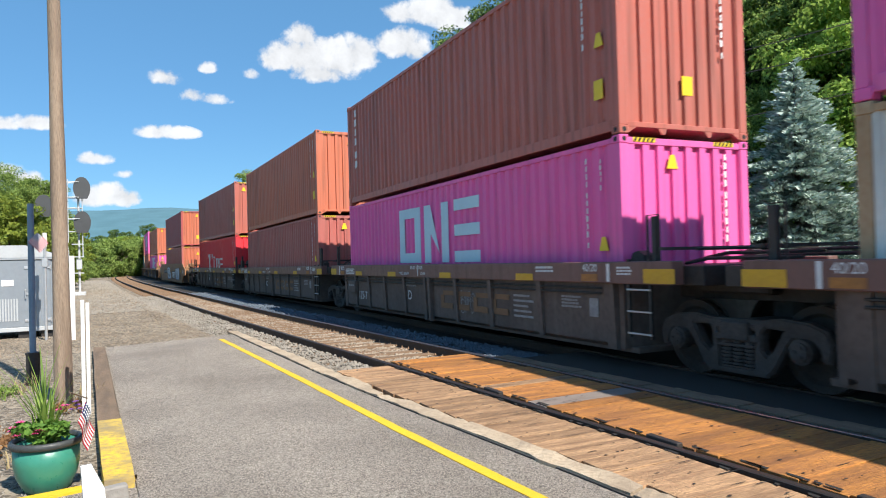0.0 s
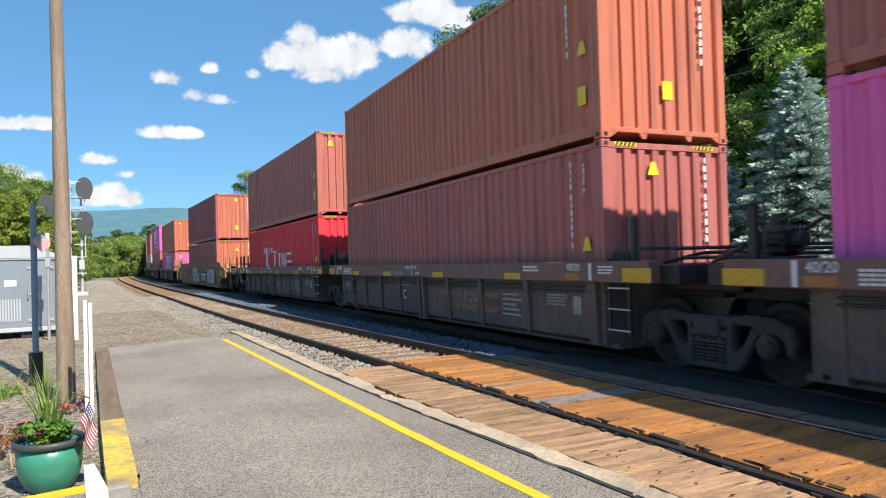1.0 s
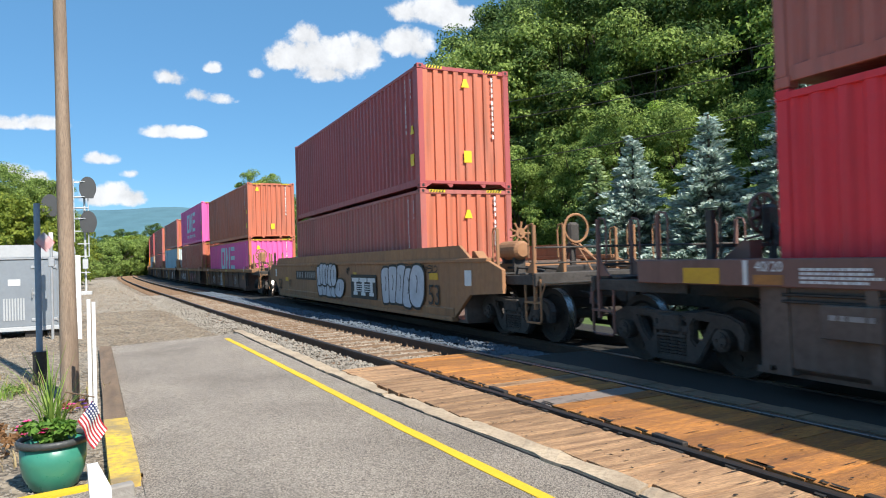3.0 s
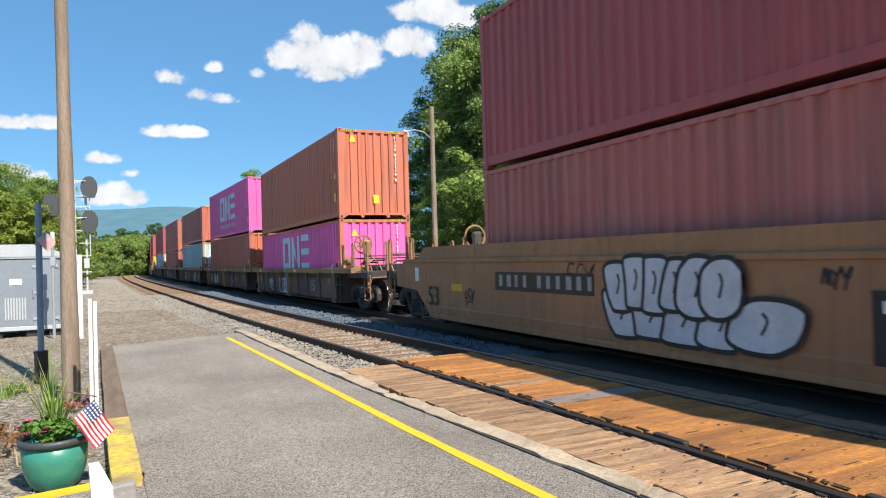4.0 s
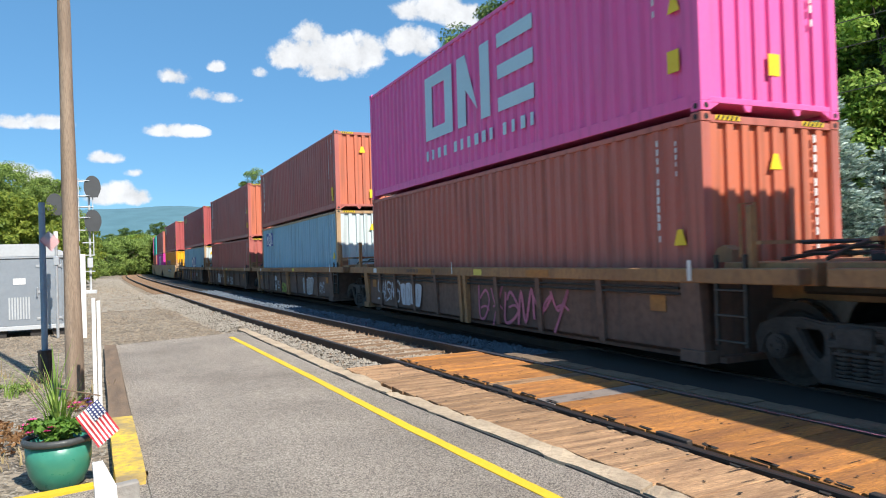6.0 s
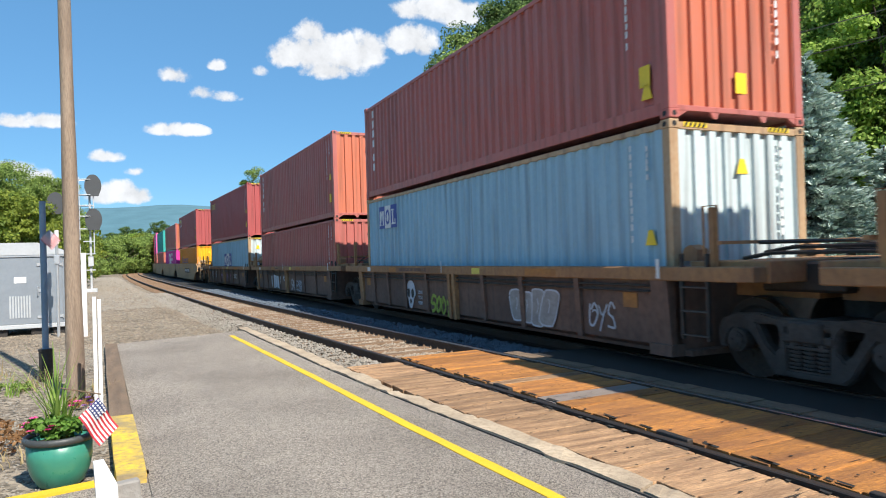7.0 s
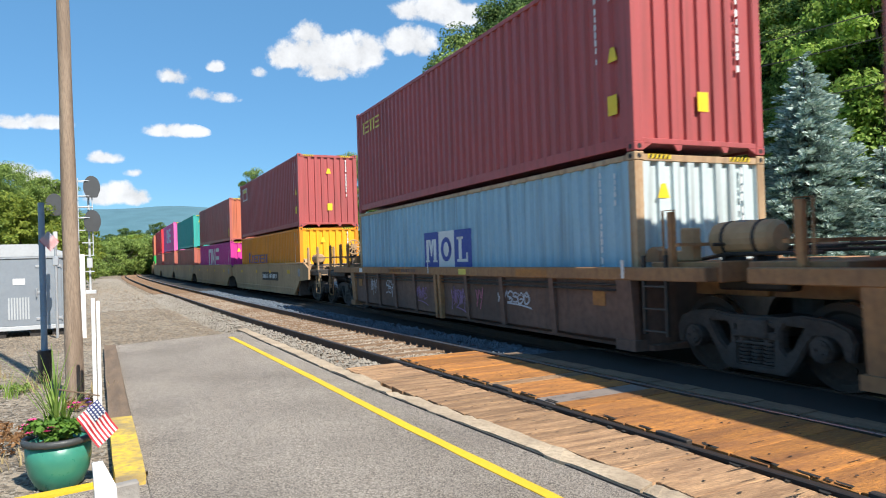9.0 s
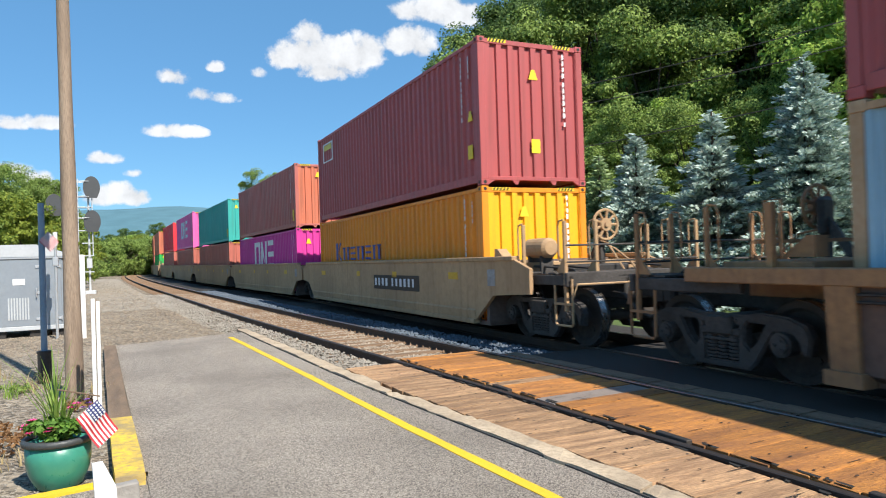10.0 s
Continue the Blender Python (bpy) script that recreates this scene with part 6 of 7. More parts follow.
# tan cars
tw = "faded tan plate-sided well car"
u = plate_car(P["car_tan"], tw + " with railings at its end", 20, True, plate_no=True)
# same amber box; its end colour carries the sunlight
lo = made(LOW, "amber", "amber-orange container in the tan well", 41, end="amber_sunlit", signs=SIGNS_LOW)
bm = shape_row(bmesh.new(), 0, .55, "siibiibii", .42)
mark("emblem", bm, blue_mark, lo[0], on_side(10.25, 1.25) @ Matrix.Diagonal((1.35, 1, 1, 1)), "dark blue row of plain shapes")
hi = made(HI, "maroon", "maroon container with a small white and yellow sign", 42)
bm = bmesh.new()
ring(bm, 0, .7, 0, .8, .06)
mark("emblem_frame", bm, white_mark, hi[0], on_side(11.55, 1.98) @ Matrix.Diagonal((1.7, 1, .8, 1)), "white framed sign")
bm = bmesh.new()
box(bm, .1, .6, -.003, .003, .5, .72)
mark("emblem", bm, yellow_mark, hi[0], on_side(11.55, 1.98) @ Matrix.Diagonal((1.7, 1, .8, 1)), "yellow block")
load(163.9, u, lo, hi)
u = plate_car(P["car_tan"], tw, 21)
lo = made(LOW, "deep_magenta", "deep magenta container with white block emblem", 43, signs=SIGNS_LOW)
emblem_blocks(lo[0], 8.25, 1.0, .85, white_mark)
load(179.6, u, lo, made(LOW, "rose_brown", brown_words, 44, end="orange_brown"))
u = plate_car(P["car_tan"], tw, 22)
load(195.2, u, made(LOW, "brown", brown_words, 45, signs=SIGNS_LOW), made(LOW, "teal", "teal green corrugated container on top", 46))
u = plate_car(P["car_tan"], tw, 23)
hi = made(HI, "magenta", "magenta container with pale blue block emblem on top", 47)
emblem_blocks(hi[0], 8.3, .97, .95, pale_blue_mark)
load(210.8, u, made(LOW, "brown", brown_words, 48, signs=SIGNS_LOW), hi)
u = plate_car(P["car_tan"], tw, 24, rear_end=True)
load(226.4, u, made(LOW, "brown", brown_words, 49, signs=SIGNS_LOW), made(HI, "red", "bright red container on top", 50))
u = plate_car(P["car_tan"], tw, 25, True)
load(246.2, u, made(LOW, "green", "bright green container in the well", 51, signs=SIGNS_LOW), made(HI, "orange_brown", brown_words, 52))
u = plate_car(P["car_tan"], tw, 26)
load(261.8, u, made(LOW, "brown", brown_words, 53, signs=SIGNS_LOW), made(HI, "orange_brown", brown_words, 54))
u = plate_car(P["car_tan"], tw, 27)
load(277.4, u, made(LOW, "brown", brown_words, 55, signs=SIGNS_LOW), made(HI, "magenta", "magenta corrugated container on top", 56))


def unit_pose(s, up, across):
    """Where a unit's leading face stands when it is s along the line."""
    ax, ay = train_line.at(s + FRONT)
    bx, by = train_line.at(s + REAR)
    turn = math.atan2(bx - ax, by - ay)
    f = (-FRONT) / (REAR - FRONT)
    x, y = ax + (bx - ax) * f, ay + (by - ay) * f
    za, zb = sag(ay), sag(by)
    tip = math.degrees(math.atan2(zb - za, REAR - FRONT))
    return pose(x, y, up + za + (zb - za) * f, tip, 0, -math.degrees(turn)) @ pose(across, 0, 0)


def motions():
    """The train rolls past at a steady speed; its wheels turn."""
    times = [i * .25 for i in range(41)]
    for ob, s0, up, across in MOVERS:
        walk(ob, [(t, unit_pose(s0 - SPEED * t, up, across)) for t in times])
    # the hand flag swings in the wind
    walk(hand_flag, [(t, pose(PX + .265, PY0 - .2, .575, 0, 52, a)) for t, a in (
        (0, 72), (.6, 66), (1.2, 72), (1.9, 60), (2.6, 64), (3.3, 38), (4.0, 24), (4.6, 18), (5.1, 12), (5.6, 4), (6.2, 14), (6.9, 24), (7.4, 50),
        (7.9, 44), (8.4, 30), (9.0, 22), (9.5, 28), (10.0, 22))])
    step = 1 / 30
    for w, x, y in SPIN:
        walk(w, [(i * step, pose(x, y, R) @ Matrix.Rotation(SPEED * i * step / R, 4, "X")) for i in range(0, 301)])

# ---- trees ----
def leaf_cloud(centres, count, spread, size, seed, flat=.0, outward=None):
    """Small leaf blades, each two triangles, scattered over clumps."""
    rs = np.random.RandomState(seed)
    c = np.array(centres)
    pick = rs.randint(0, len(c), count)
    d = rs.normal(size=(count, 3))
    d /= np.linalg.norm(d, axis=1)[:, None]
    up = rs.random_sample(count) < .6
    d[up, 2] = np.abs(d[up, 2])
    rad = rs.random_sample(count) ** .3
    pos = c[pick, :3] + d * (rad * c[pick, 3])[:, None] * np.array((1, 1, 1 - flat))
    nrm = d + rs.normal(size=(count, 3)) * .6
    nrm[:, 2] += .25
    nrm /= np.linalg.norm(nrm, axis=1)[:, None]
    a = np.cross(nrm, rs.normal(size=(count, 3)))
    a /= np.linalg.norm(a, axis=1)[:, None]
    b = np.cross(nrm, a)
    s = (size * rs.uniform(.6, 1.4, count))[:, None]
    v = np.stack([pos - a * s, pos - b * s * .5, pos + a * s, pos + b * s * .5], 1).reshape(-1, 3)
    f = np.arange(count * 4).reshape(-1, 4)
    return v, f


def leaf_mesh(name, v, f, mat):
    me = bpy.data.meshes.new(name)
    me.from_pydata(v.tolist(), [], f.tolist())
    me.materials.append(mat)
    return me


def broad_tree_meshes(seed, height, width, count, mat, leaf=.16, low=.18):
    rnd = random.Random(seed)
    bm = bmesh.new()
    cyl(bm, (0, 0, -.3), (0, 0, height * .55), height * .018 + .06, 8, height * .010)
    clumps = []
    for i in range(120):
        a = rnd.uniform(0, 6.283)
        z = height * rnd.uniform(low, .96)
        q = (z / height - low) / (1 - low)
        reach = width * .5 * (math.sin(min(.97, q * .82 + .17) * math.pi) ** .6) * rnd.uniform(.35, 1.08)
        r = width * rnd.uniform(.05, .145)
        clumps.append((reach * math.cos(a), reach * math.sin(a), z, r))
        if i % 6 == 0:
            cyl(bm, (0, 0, z * .55), (reach * math.cos(a) * .85, reach * math.sin(a) * .85, z), .09, 5, .03)
    trunk = as_mesh("trunk", bm, bark)
    v, f = leaf_cloud(clumps, count, 1, leaf, seed, .25)
    return trunk, leaf_mesh("crown", v, f, mat)


def spruce_meshes(seed, height, width, mat):
    """Tiered boughs that droop a little, each set with short needle sprays."""
    rs = np.random.RandomState(seed)
    bm = bmesh.new()
    cyl(bm, (0, 0, -.2), (0, 0, height * .97), .14, 8, .02)
    vs = []
    tiers = int(height / .26)
    for i in range(tiers):
        q = i / tiers
        z = height * (.03 + .95 * q)
        reach0 = width * .5 * (1 - q) ** .85 + .06
        n = max(7, int(25 * (1 - q) + 8))
        for k in range(n):
            a = 6.283 * k / n + rs.uniform(-.25, .25) + i * .7
            reach = reach0 * rs.uniform(.6, 1.15)
            lift = rs.uniform(-.2, .2)
            sprays = max(4, int(reach / .065))
            ca, sa = math.cos(a), math.sin(a)
            for j in range(sprays):
                u = (j + .5) / sprays
                r = reach * (.15 + .85 * u)
                for side in (-1, 1, 0):
                    off = side * rs.uniform(.03, .16) * (1.1 - u * .4) * min(1.2, reach)
                    p = np.array((ca * r - sa * off, sa * r + ca * off, z + lift - .30 * r * u + .20 * u * u * reach + rs.uniform(-.09, .07)))
                    dirv = np.array((ca - sa * side * .8, sa + ca * side * .8, rs.uniform(-.1, .5)))
                    dirv /= np.linalg.norm(dirv)
                    w = np.cross(dirv, rs.normal(size=3))
                    w /= np.linalg.norm(w)
                    ln, wd = rs.uniform(.09, .20), rs.uniform(.03, .06)
                    vs += [p - dirv * ln * .5, p + w * wd, p + dirv * ln, p - w * wd]
    v = np.array(vs)
    return as_mesh("trunk", bm, bark), leaf_mesh("crown", v, np.arange(len(v)).reshape(-1, 4), mat)


def tree(name, meshes, m, label, group, size=1.0):
    ob = thing(name, label, "tree", group, place=m)
    sc = Matrix.Diagonal((size, size, size, 1))
    shared("trunk", meshes[0], None, ob, sc)
    shared("crown", meshes[1], None, ob, sc)
    return ob


T1 = broad_tree_meshes(1, 18, 11, 60000, leaf_broad, .105)
T2 = broad_tree_meshes(2, 19, 10, 60000, leaf_dark, .105)
T3 = broad_tree_meshes(3, 15, 10, 50000, leaf_broad, .10, .1)
T6 = broad_tree_meshes(6, 14, 9, 46000, leaf_bright, .10, .08)
T4 = broad_tree_meshes(4, 9, 8, 14000, leaf_yellow, .16, .05)
T5 = broad_tree_meshes(5, 7, 8, 12000, leaf_broad, .15, .02)
S1 = spruce_meshes(1, 8.2, 6.3, leaf_spruce)
S2 = spruce_meshes(2, 5.6, 4.4, leaf_spruce)
S3 = spruce_meshes(3, 5.2, 3.0, leaf_spruce_green)


def at(heading, dist, z=-.4, turn=0.0):
    a = radians(heading)
    return pose(math.sin(a) * dist, math.cos(a) * dist, z, 0, 0, turn)


wood = "tall green broadleaf tree in the wood behind the train"
rnd = random.Random(9)
kinds = (T1, T2, T3)
for i, (h, d, k, s) in enumerate((
        (57.5, 40, 0, 1.05), (53.5, 44, 1, 1.05), (49.5, 41, 0, 1.0), (45.5, 44, 1, 1.1), (41.5, 42, 2, 1.05), (38.5, 45, 1, 1.1), (35.0, 46, 0, 1.05),
        (31.5, 48, 1, 1.1), (30.2, 51, 0, 1.05), (25.5, 56, 1, .84), (28.6, 54, 1, 1.06), (29.6, 45, 2, 1.1),  (62, 38, 1, 1.1), (66, 40, 0, 1.1),
        (51.5, 52, 1, 1.35), (47.5, 54, 0, 1.35), (43.5, 54, 1, 1.35), (39.8, 56, 0, 1.3), (36.5, 57, 1, 1.3), (33, 58, 1, 1.25), (30, 60, 0, 1.2),
        (56, 50, 0, 1.35), (60, 48, 1, 1.3), (19.4, 76, 2, .86), (17.0, 82, 0, .84), (9.8, 128, 0, 1.03), (11.2, 126, 1, .9), (13.0, 104, 2, .72), (15.2, 92, 2, .78),
        (55.5, 33, 2, .6), (44.5, 35, 2, .62), (40, 36, 2, .6), (36, 38, 2, .55), (31, 40, 2, .55), (50, 34, 2, .6), (27, 43, 2, .55), (24.9, 48, 2, .5), (23.6, 54, 2, .5))):
    tree("tree", kinds[k], at(h, d, -.5, rnd.uniform(0, 360)), wood, "wood behind the train", s * rnd.uniform(.95, 1.05))
for h, d, m, s, words in ((52.3, 26.5, S1, 1.06, "large blue spruce behind the train"), (45.9, 27.5, S2, 1.3, "blue spruce behind the train"),
                          (40.2, 29.5, S2, 1.24, "blue spruce behind the train"), (37.3, 31.5, S3, 1.22, "green spruce behind the train"),
                          (57.0, 27.0, S2, .95, "blue spruce behind the train"), (61.5, 27, S1, .9, "large blue spruce behind the train")):
    tree("spruce", m, at(h, d, -.5, d * 37), words, "row of spruces", s)
for h, d, s in ((57.8, 34, 1.05), (54.8, 37, .85), (51.5, 47, 1.5), (58.5, 41, 1.5), (46.8, 49, 1.2), (43.2, 38, .7), (60.5, 36, 1.0), (34.2, 42, .62)):
    tree("tree", T6, at(h, d, -.5, d * 29), "bright yellow-green tree in the wood behind the train", "wood behind the train", s)
# trees left of the line, and at its far end
for h, d, m, s in ((-9.0, 47, T3, .50), (-7.3, 52, T3, .56), (-5.9, 55, T4, .80), (-8.2, 42, T4, .62), (-6.7, 43, T4, .58), (-5.2, 50, T3, .50), (-4.3, 66, T4, .66), (-10.6, 48, T4, .8), (-12.5, 50, T3, .5)):
    tree("tree", m, at(h, d, -.2, d * 61), "leafy tree with yellowing leaves beyond the yard", "trees beyond the yard", s)
for h, d, m, k in ((-3.6, 150, T3, .44), (-2.9, 156, T2, .36), (-2.3, 148, T3, .40), (-1.7, 160, T4, .72), (-1.1, 165, T2, .44), (-.5, 158, T4, .86),
                   (.1, 162, T6, .60), (.6, 156, T4, .88), (1.2, 166, T3, .58), (2.0, 176, T2, .62), (2.5, 172, T2, .52), (3.2, 180, T6, .72), (3.9, 184, T4, 1.1),
                   (4.6, 190, T3, .66), (5.4, 196, T6, .75), (6.2, 200, T4, 1.15), (-.3, 186, T2, .58), (.5, 190, T2, .56), (-1.5, 185, T2, .50), (-.9, 150, T5, .9), (.9, 150, T5, 1.0), (1.7, 155, T5, 1.1)):
    tree("tree", m, at(h, d, -.4, d * 77), "green tree at the far bend of the line", "trees at the bend", k)
for h, d, s in ((-2.9, 96, .5), (-3.6, 92, .55), (-1.6, 118, .8), (-.6, 121, .9), (.3, 124, .85), (-2.2, 110, .7), (1.1, 127, .9), (-4.4, 84, .5)):
    tree("bush", T5, at(h, d, -.4, d * 13), "low green bush beside the line", "bushes beside the line", s)
# the far ridge, with distance haze put into its flat colour
def build_hill():
    verts, faces = [], []
    cols = 60
    for i in range(cols + 1):
        h = -30 + i * 1.6
        a = radians(h)
        top = 160 + 10 * math.exp(-((h - 3.0) / 3) ** 2) - max(0, -h - 3) * 7 + 6 * noise.noise((h * .13, 0, 5)) - max(0, h - 8) * 3
        for dist, z in ((1400, -2), (1750, top * .55), (2050, top * .9), (2200, top), (2600, top * .6)):
            verts.append((math.sin(a) * dist, math.cos(a) * dist, z + (2.5 * noise.noise((h * 2.5, dist * .01, 1)) if z > 0 else 0)))
    for i in range(cols):
        for j in range(4):
            a = i * 5 + j
            faces.append((a, a + 5, a + 6, a + 1))
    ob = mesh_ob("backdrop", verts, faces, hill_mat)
    return tagged(ob, "wooded ridge far away, coloured blue-green for haze", "hill", kind="structure")


build_hill()

# ---- left side: poles, cabinet, signal ----
def lathe(bm, prof, seg=24, centre=(0, 0, 0)):
    n = len(prof)
    cx, cy, cz = centre
    vs = [[bm.verts.new((cx + r * math.cos(2 * math.pi * i / seg), cy + r * math.sin(2 * math.pi * i / seg), cz + z)) for r, z in prof] for i in range(seg)]
    for i in range(seg):
        for j in range(n - 1):
            bm.faces.new((vs[i][j], vs[(i + 1) % seg][j], vs[(i + 1) % seg][j + 1], vs[i][j + 1]))
    bmesh.ops.recalc_face_normals(bm, faces=bm.faces)
    return bm


def rounded(ob):
    for p in ob.data.polygons:
        p.use_smooth = True
    return ob


pole = thing("utility_pole", "weathered brown wooden utility pole", "pole", place=pose(-.636, 9.33, 0, 0, -.35, 0))
bm = bmesh.new()
prof = [(.101 - .0072 * z + .003 * math.sin(z * 3.1), z) for z in np.arange(-.3, 7.6, .3)]
lathe(bm, prof, 18)
rounded(part("shaft", bm, pole_wood, pole))

bp = thing("blue_post", "slim dark blue steel post with a small flag", "post", place=pose(-1.10, 10.88, 0))
bm = bmesh.new()
cyl(bm, (0, 0, .3), (0, 0, 2.41), .04, 18)
part("shaft", bm, blue_pole, bp)
bm = bmesh.new()
cyl(bm, (0, 0, -.15), (0, 0, .36), .085, 18)
cyl(bm, (0, 0, .36), (0, 0, .39), .095, 18)
part("base_sleeve", bm, iron, bp)


def flag(name, w, h, place, label, seed, stick=None):
    ob = thing(name, label, "flag", place=place)
    rnd = random.Random(seed)

    def sheet(u0, u1, v0, v1, d):
        bm = bmesh.new()
        n = 8
        ra, rb = [], []
        for i in range(n + 1):
            u = u0 + (u1 - u0) * i / n
            off = .012 * math.sin(u / w * 7 + seed) * (w / .3)
            ra.append((bm.verts.new((u, off + d, v0 - .12 * u)), bm.verts.new((u, off + d + .002, v0 - .12 * u))))
            rb.append((bm.verts.new((u, off + d, v1 - .12 * u)), bm.verts.new((u, off + d + .002, v1 - .12 * u))))
        for i in range(n):
            bm.faces.new((ra[i][0], ra[i + 1][0], rb[i + 1][0], rb[i][0]))
            bm.faces.new((ra[i][1], rb[i][1], rb[i + 1][1], ra[i + 1][1]))
        return bm
    for k in range(13):
        a, b = -h * k / 13, -h * (k + 1) / 13
        part("stripe", sheet(0, w, b, a, 0), flag_red if k % 2 == 0 else flag_white, ob)
    part("canton", sheet(0, w * .4, -h * 7 / 13, 0, -.004), flag_blue, ob)
    bm = bmesh.new()
    rs = random.Random(2)
    for i in range(5):
        for j in range(4):
            u, v = w * .4 * (i + .5) / 5, -h * 7 / 13 * (j + .5) / 4
            off = .012 * math.sin(u / w * 7 + seed) * (w / .3)
            box(bm, u - .006, u + .006, off - .010, off - .005, v - .12 * u - .006, v - .12 * u + .006)
    part("stars", bm, flag_white, ob)
    if stick:
        bm = bmesh.new()
        cyl(bm, (-.006, 0, .03), (-.006 + stick[0], 0, stick[1]), .005, 6)
        part("stick", bm, old_timber, ob)
    return ob


flag("small_flag", .20, .17, pose(-1.02, 10.85, 2.02, 0, 40, 15), "small striped flag hanging from the blue post", 1)

cab = thing("signal_cabinet", "large grey metal railway equipment cabinet with pale roof", "cabinet", place=pose(-2.52, 18.3, 0))
bm = bmesh.new()
box(bm, -1.15, 1.1, 0, 1.7, .12, 1.78, .015)
part("body", bm, alu, cab)
bm = bmesh.new()
prism(bm, [(-1.2, 1.78), (1.15, 1.78), (1.15, 1.84), (.55, 2.06), (-.6, 2.06), (-1.2, 1.86)], "y", -.06, 1.76)
part("roof", bm, pale_alu, cab, "pale sloping roof")
bm = bmesh.new()
box(bm, -1.1, .62, -.025, 0, .2, 1.72, .008)
part("door", bm, alu, cab)
bm = bmesh.new()
box(bm, .67, 1.05, -.02, 0, .2, 1.72, .008)
part("door", bm, alu, cab)
for i in range(8):
    bm = bmesh.new()
    box(bm, -.02 + i * .055, .01 + i * .055, -.036, -.024, .35, .85)
    part("louvre", bm, pale_alu, cab)
bm = bmesh.new()
box(bm, .08, .32, -.034, -.024, 1.14, 1.28)
part("label_plate", bm, white_mark, cab, "white label plate")
bm = bmesh.new()
rod(bm, (.55, -.02, 1.05), (.55, -.07, 1.05), (.55, -.07, .85), (.55, -.02, .85), r=.012)
part("door_handle", bm, galvanised, cab)
for x, z in ((.60, .35), (.60, .95), (.60, 1.55), (1.02, .35), (1.02, 1.55)):
    bm = bmesh.new()
    box(bm, x - .07, x + .03, -.045, -.02, z - .03, z + .03, .005)
    cyl(bm, (x + .03, -.035, z - .05), (x + .03, -.035, z + .05), .014, 8)
    part("hinge", bm, galvanised, cab)
bm = bmesh.new()
box(bm, -1.17, 1.12, -.03, 1.72, .10, .20, .01)
part("base_frame", bm, pale_alu, cab)
bm = bmesh.new()
box(bm, -1.18, 1.13, -.05, 0, 1.73, 1.79, .008)
part("drip_rail", bm, galvanised, cab)
for x in (-.9, -.2, .5, .95):
    bm = bmesh.new()
    box(bm, x - .12, x + .12, .05, .25, -.15, .13, .01)
    part("foot", bm, iron, cab)

for x, y, z, r, nm in ((-.36, 8.5, 1.17, .033, "white wooden stake"), (-.965, 17.1, 1.78, .05, "white painted post")):
    ob = thing("white_post", nm + " in the gravel", "post", place=pose(x, y, 0))
    bm = bmesh.new()
    if r < .05:
        box(bm, -.045, -.008, -.02, .02, -.2, z, .003)
        box(bm, .004, .04, -.02, .02, -.2, z - .03, .003)
    else:
        box(bm, -r, r, -.06, .06, -.2, z, .01)
    part("shaft", bm, white_paint, ob)
# white wooden post beside the camera's corner of the platform
ob = thing("white_rail_post", "white painted wooden post beside the platform", "post", place=pose(-.13, 3.95, .10, 0, -3, 8))
bm = bmesh.new()
prism(bm, [(-.05, -.3), (-.05, .43), (0.0, .43), (.05, .30), (.05, -.3)], "y", -.02, .02)
part("board", bm, white_paint, ob)
bm = bmesh.new()
box(bm, .03, .16, -.01, .06, -.3, .29, .008)
part("block", bm, material("grey_weathered_wood", (.33, .31, .28), .9, 0, (.2, .18, .16), 2, 20, .6, .5, 30), ob, "grey weathered block")

pale_steel = material("pale_galvanised_steel", (0.62, 0.64, 0.66), 0.5, 0.2, (0.45, 0.47, 0.49), 3, 25, 0.4, 0.05)
sig = thing("signal_mast", "silver ladder-sided railway signal mast with black discs", "signal", place=pose(-2.08, 43.5, -.1))
bm = bmesh.new()
cyl(bm, (0, 0, 0), (0, 0, 6.4), .06, 10)
box(bm, -.3, .3, -.3, .3, -.1, .25, .03)
box(bm, -.14, .14, -.18, -.05, 1.5, 2.1, .02)
part("mast", bm, pale_steel, sig)
bm = bmesh.new()
for x in (-.72, -.5):
    cyl(bm, (x, -.25, 0), (x, -.25, 6.5), .026, 6)
part("ladder_rail", bm, pale_steel, sig)
bm = bmesh.new()
cyl(bm, (.2, -.25, 2.2), (.2, -.25, 6.2), .028, 8)
part("mast_brace", bm, pale_steel, sig)
for i in range(20):
    bm = bmesh.new()
    cyl(bm, (-.72, -.25, .3 + i * .32), (-.5, -.25, .3 + i * .32), .018, 5)
    part("rung", bm, pale_steel, sig)
for z in (6.35, 5.5, 4.9, 4.3, 3.6, 2.9, 2.2, 1.3):
    bm = bmesh.new()
    box(bm, -.8, .24, -.29, -.2, z - .025, z + .03)
    if z > 4:
        tube(bm, [(-.3 + .52 * math.cos(k * math.pi / 8), -.1 + .4 * math.sin(k * math.pi / 8), z) for k in range(17)], .02, 5)
    part("brace", bm, pale_steel, sig)
for x, z in ((.2, 6.0), (.2, 4.1), (-1.65, 5.0)):
    bm = bmesh.new()
    pts = []
    for i in range(28):
        a = i / 28 * 2 * math.pi
        r = .43
        pts.append((x + r * math.cos(a), z + (r + .2) * math.sin(a) if math.sin(a) > -.75 else z - .58))
    prism(bm, pts, "y", -.40, -.36)
    d = part("target_disc", bm, black_disc, sig, "black oval signal target")
    for k in (-.28, .02, .32):
        bm = bmesh.new()
        cyl(bm, (x, -.36, z + k), (x, -.10, z + k), .11, 12)
        part("hood", bm, black_disc, d)

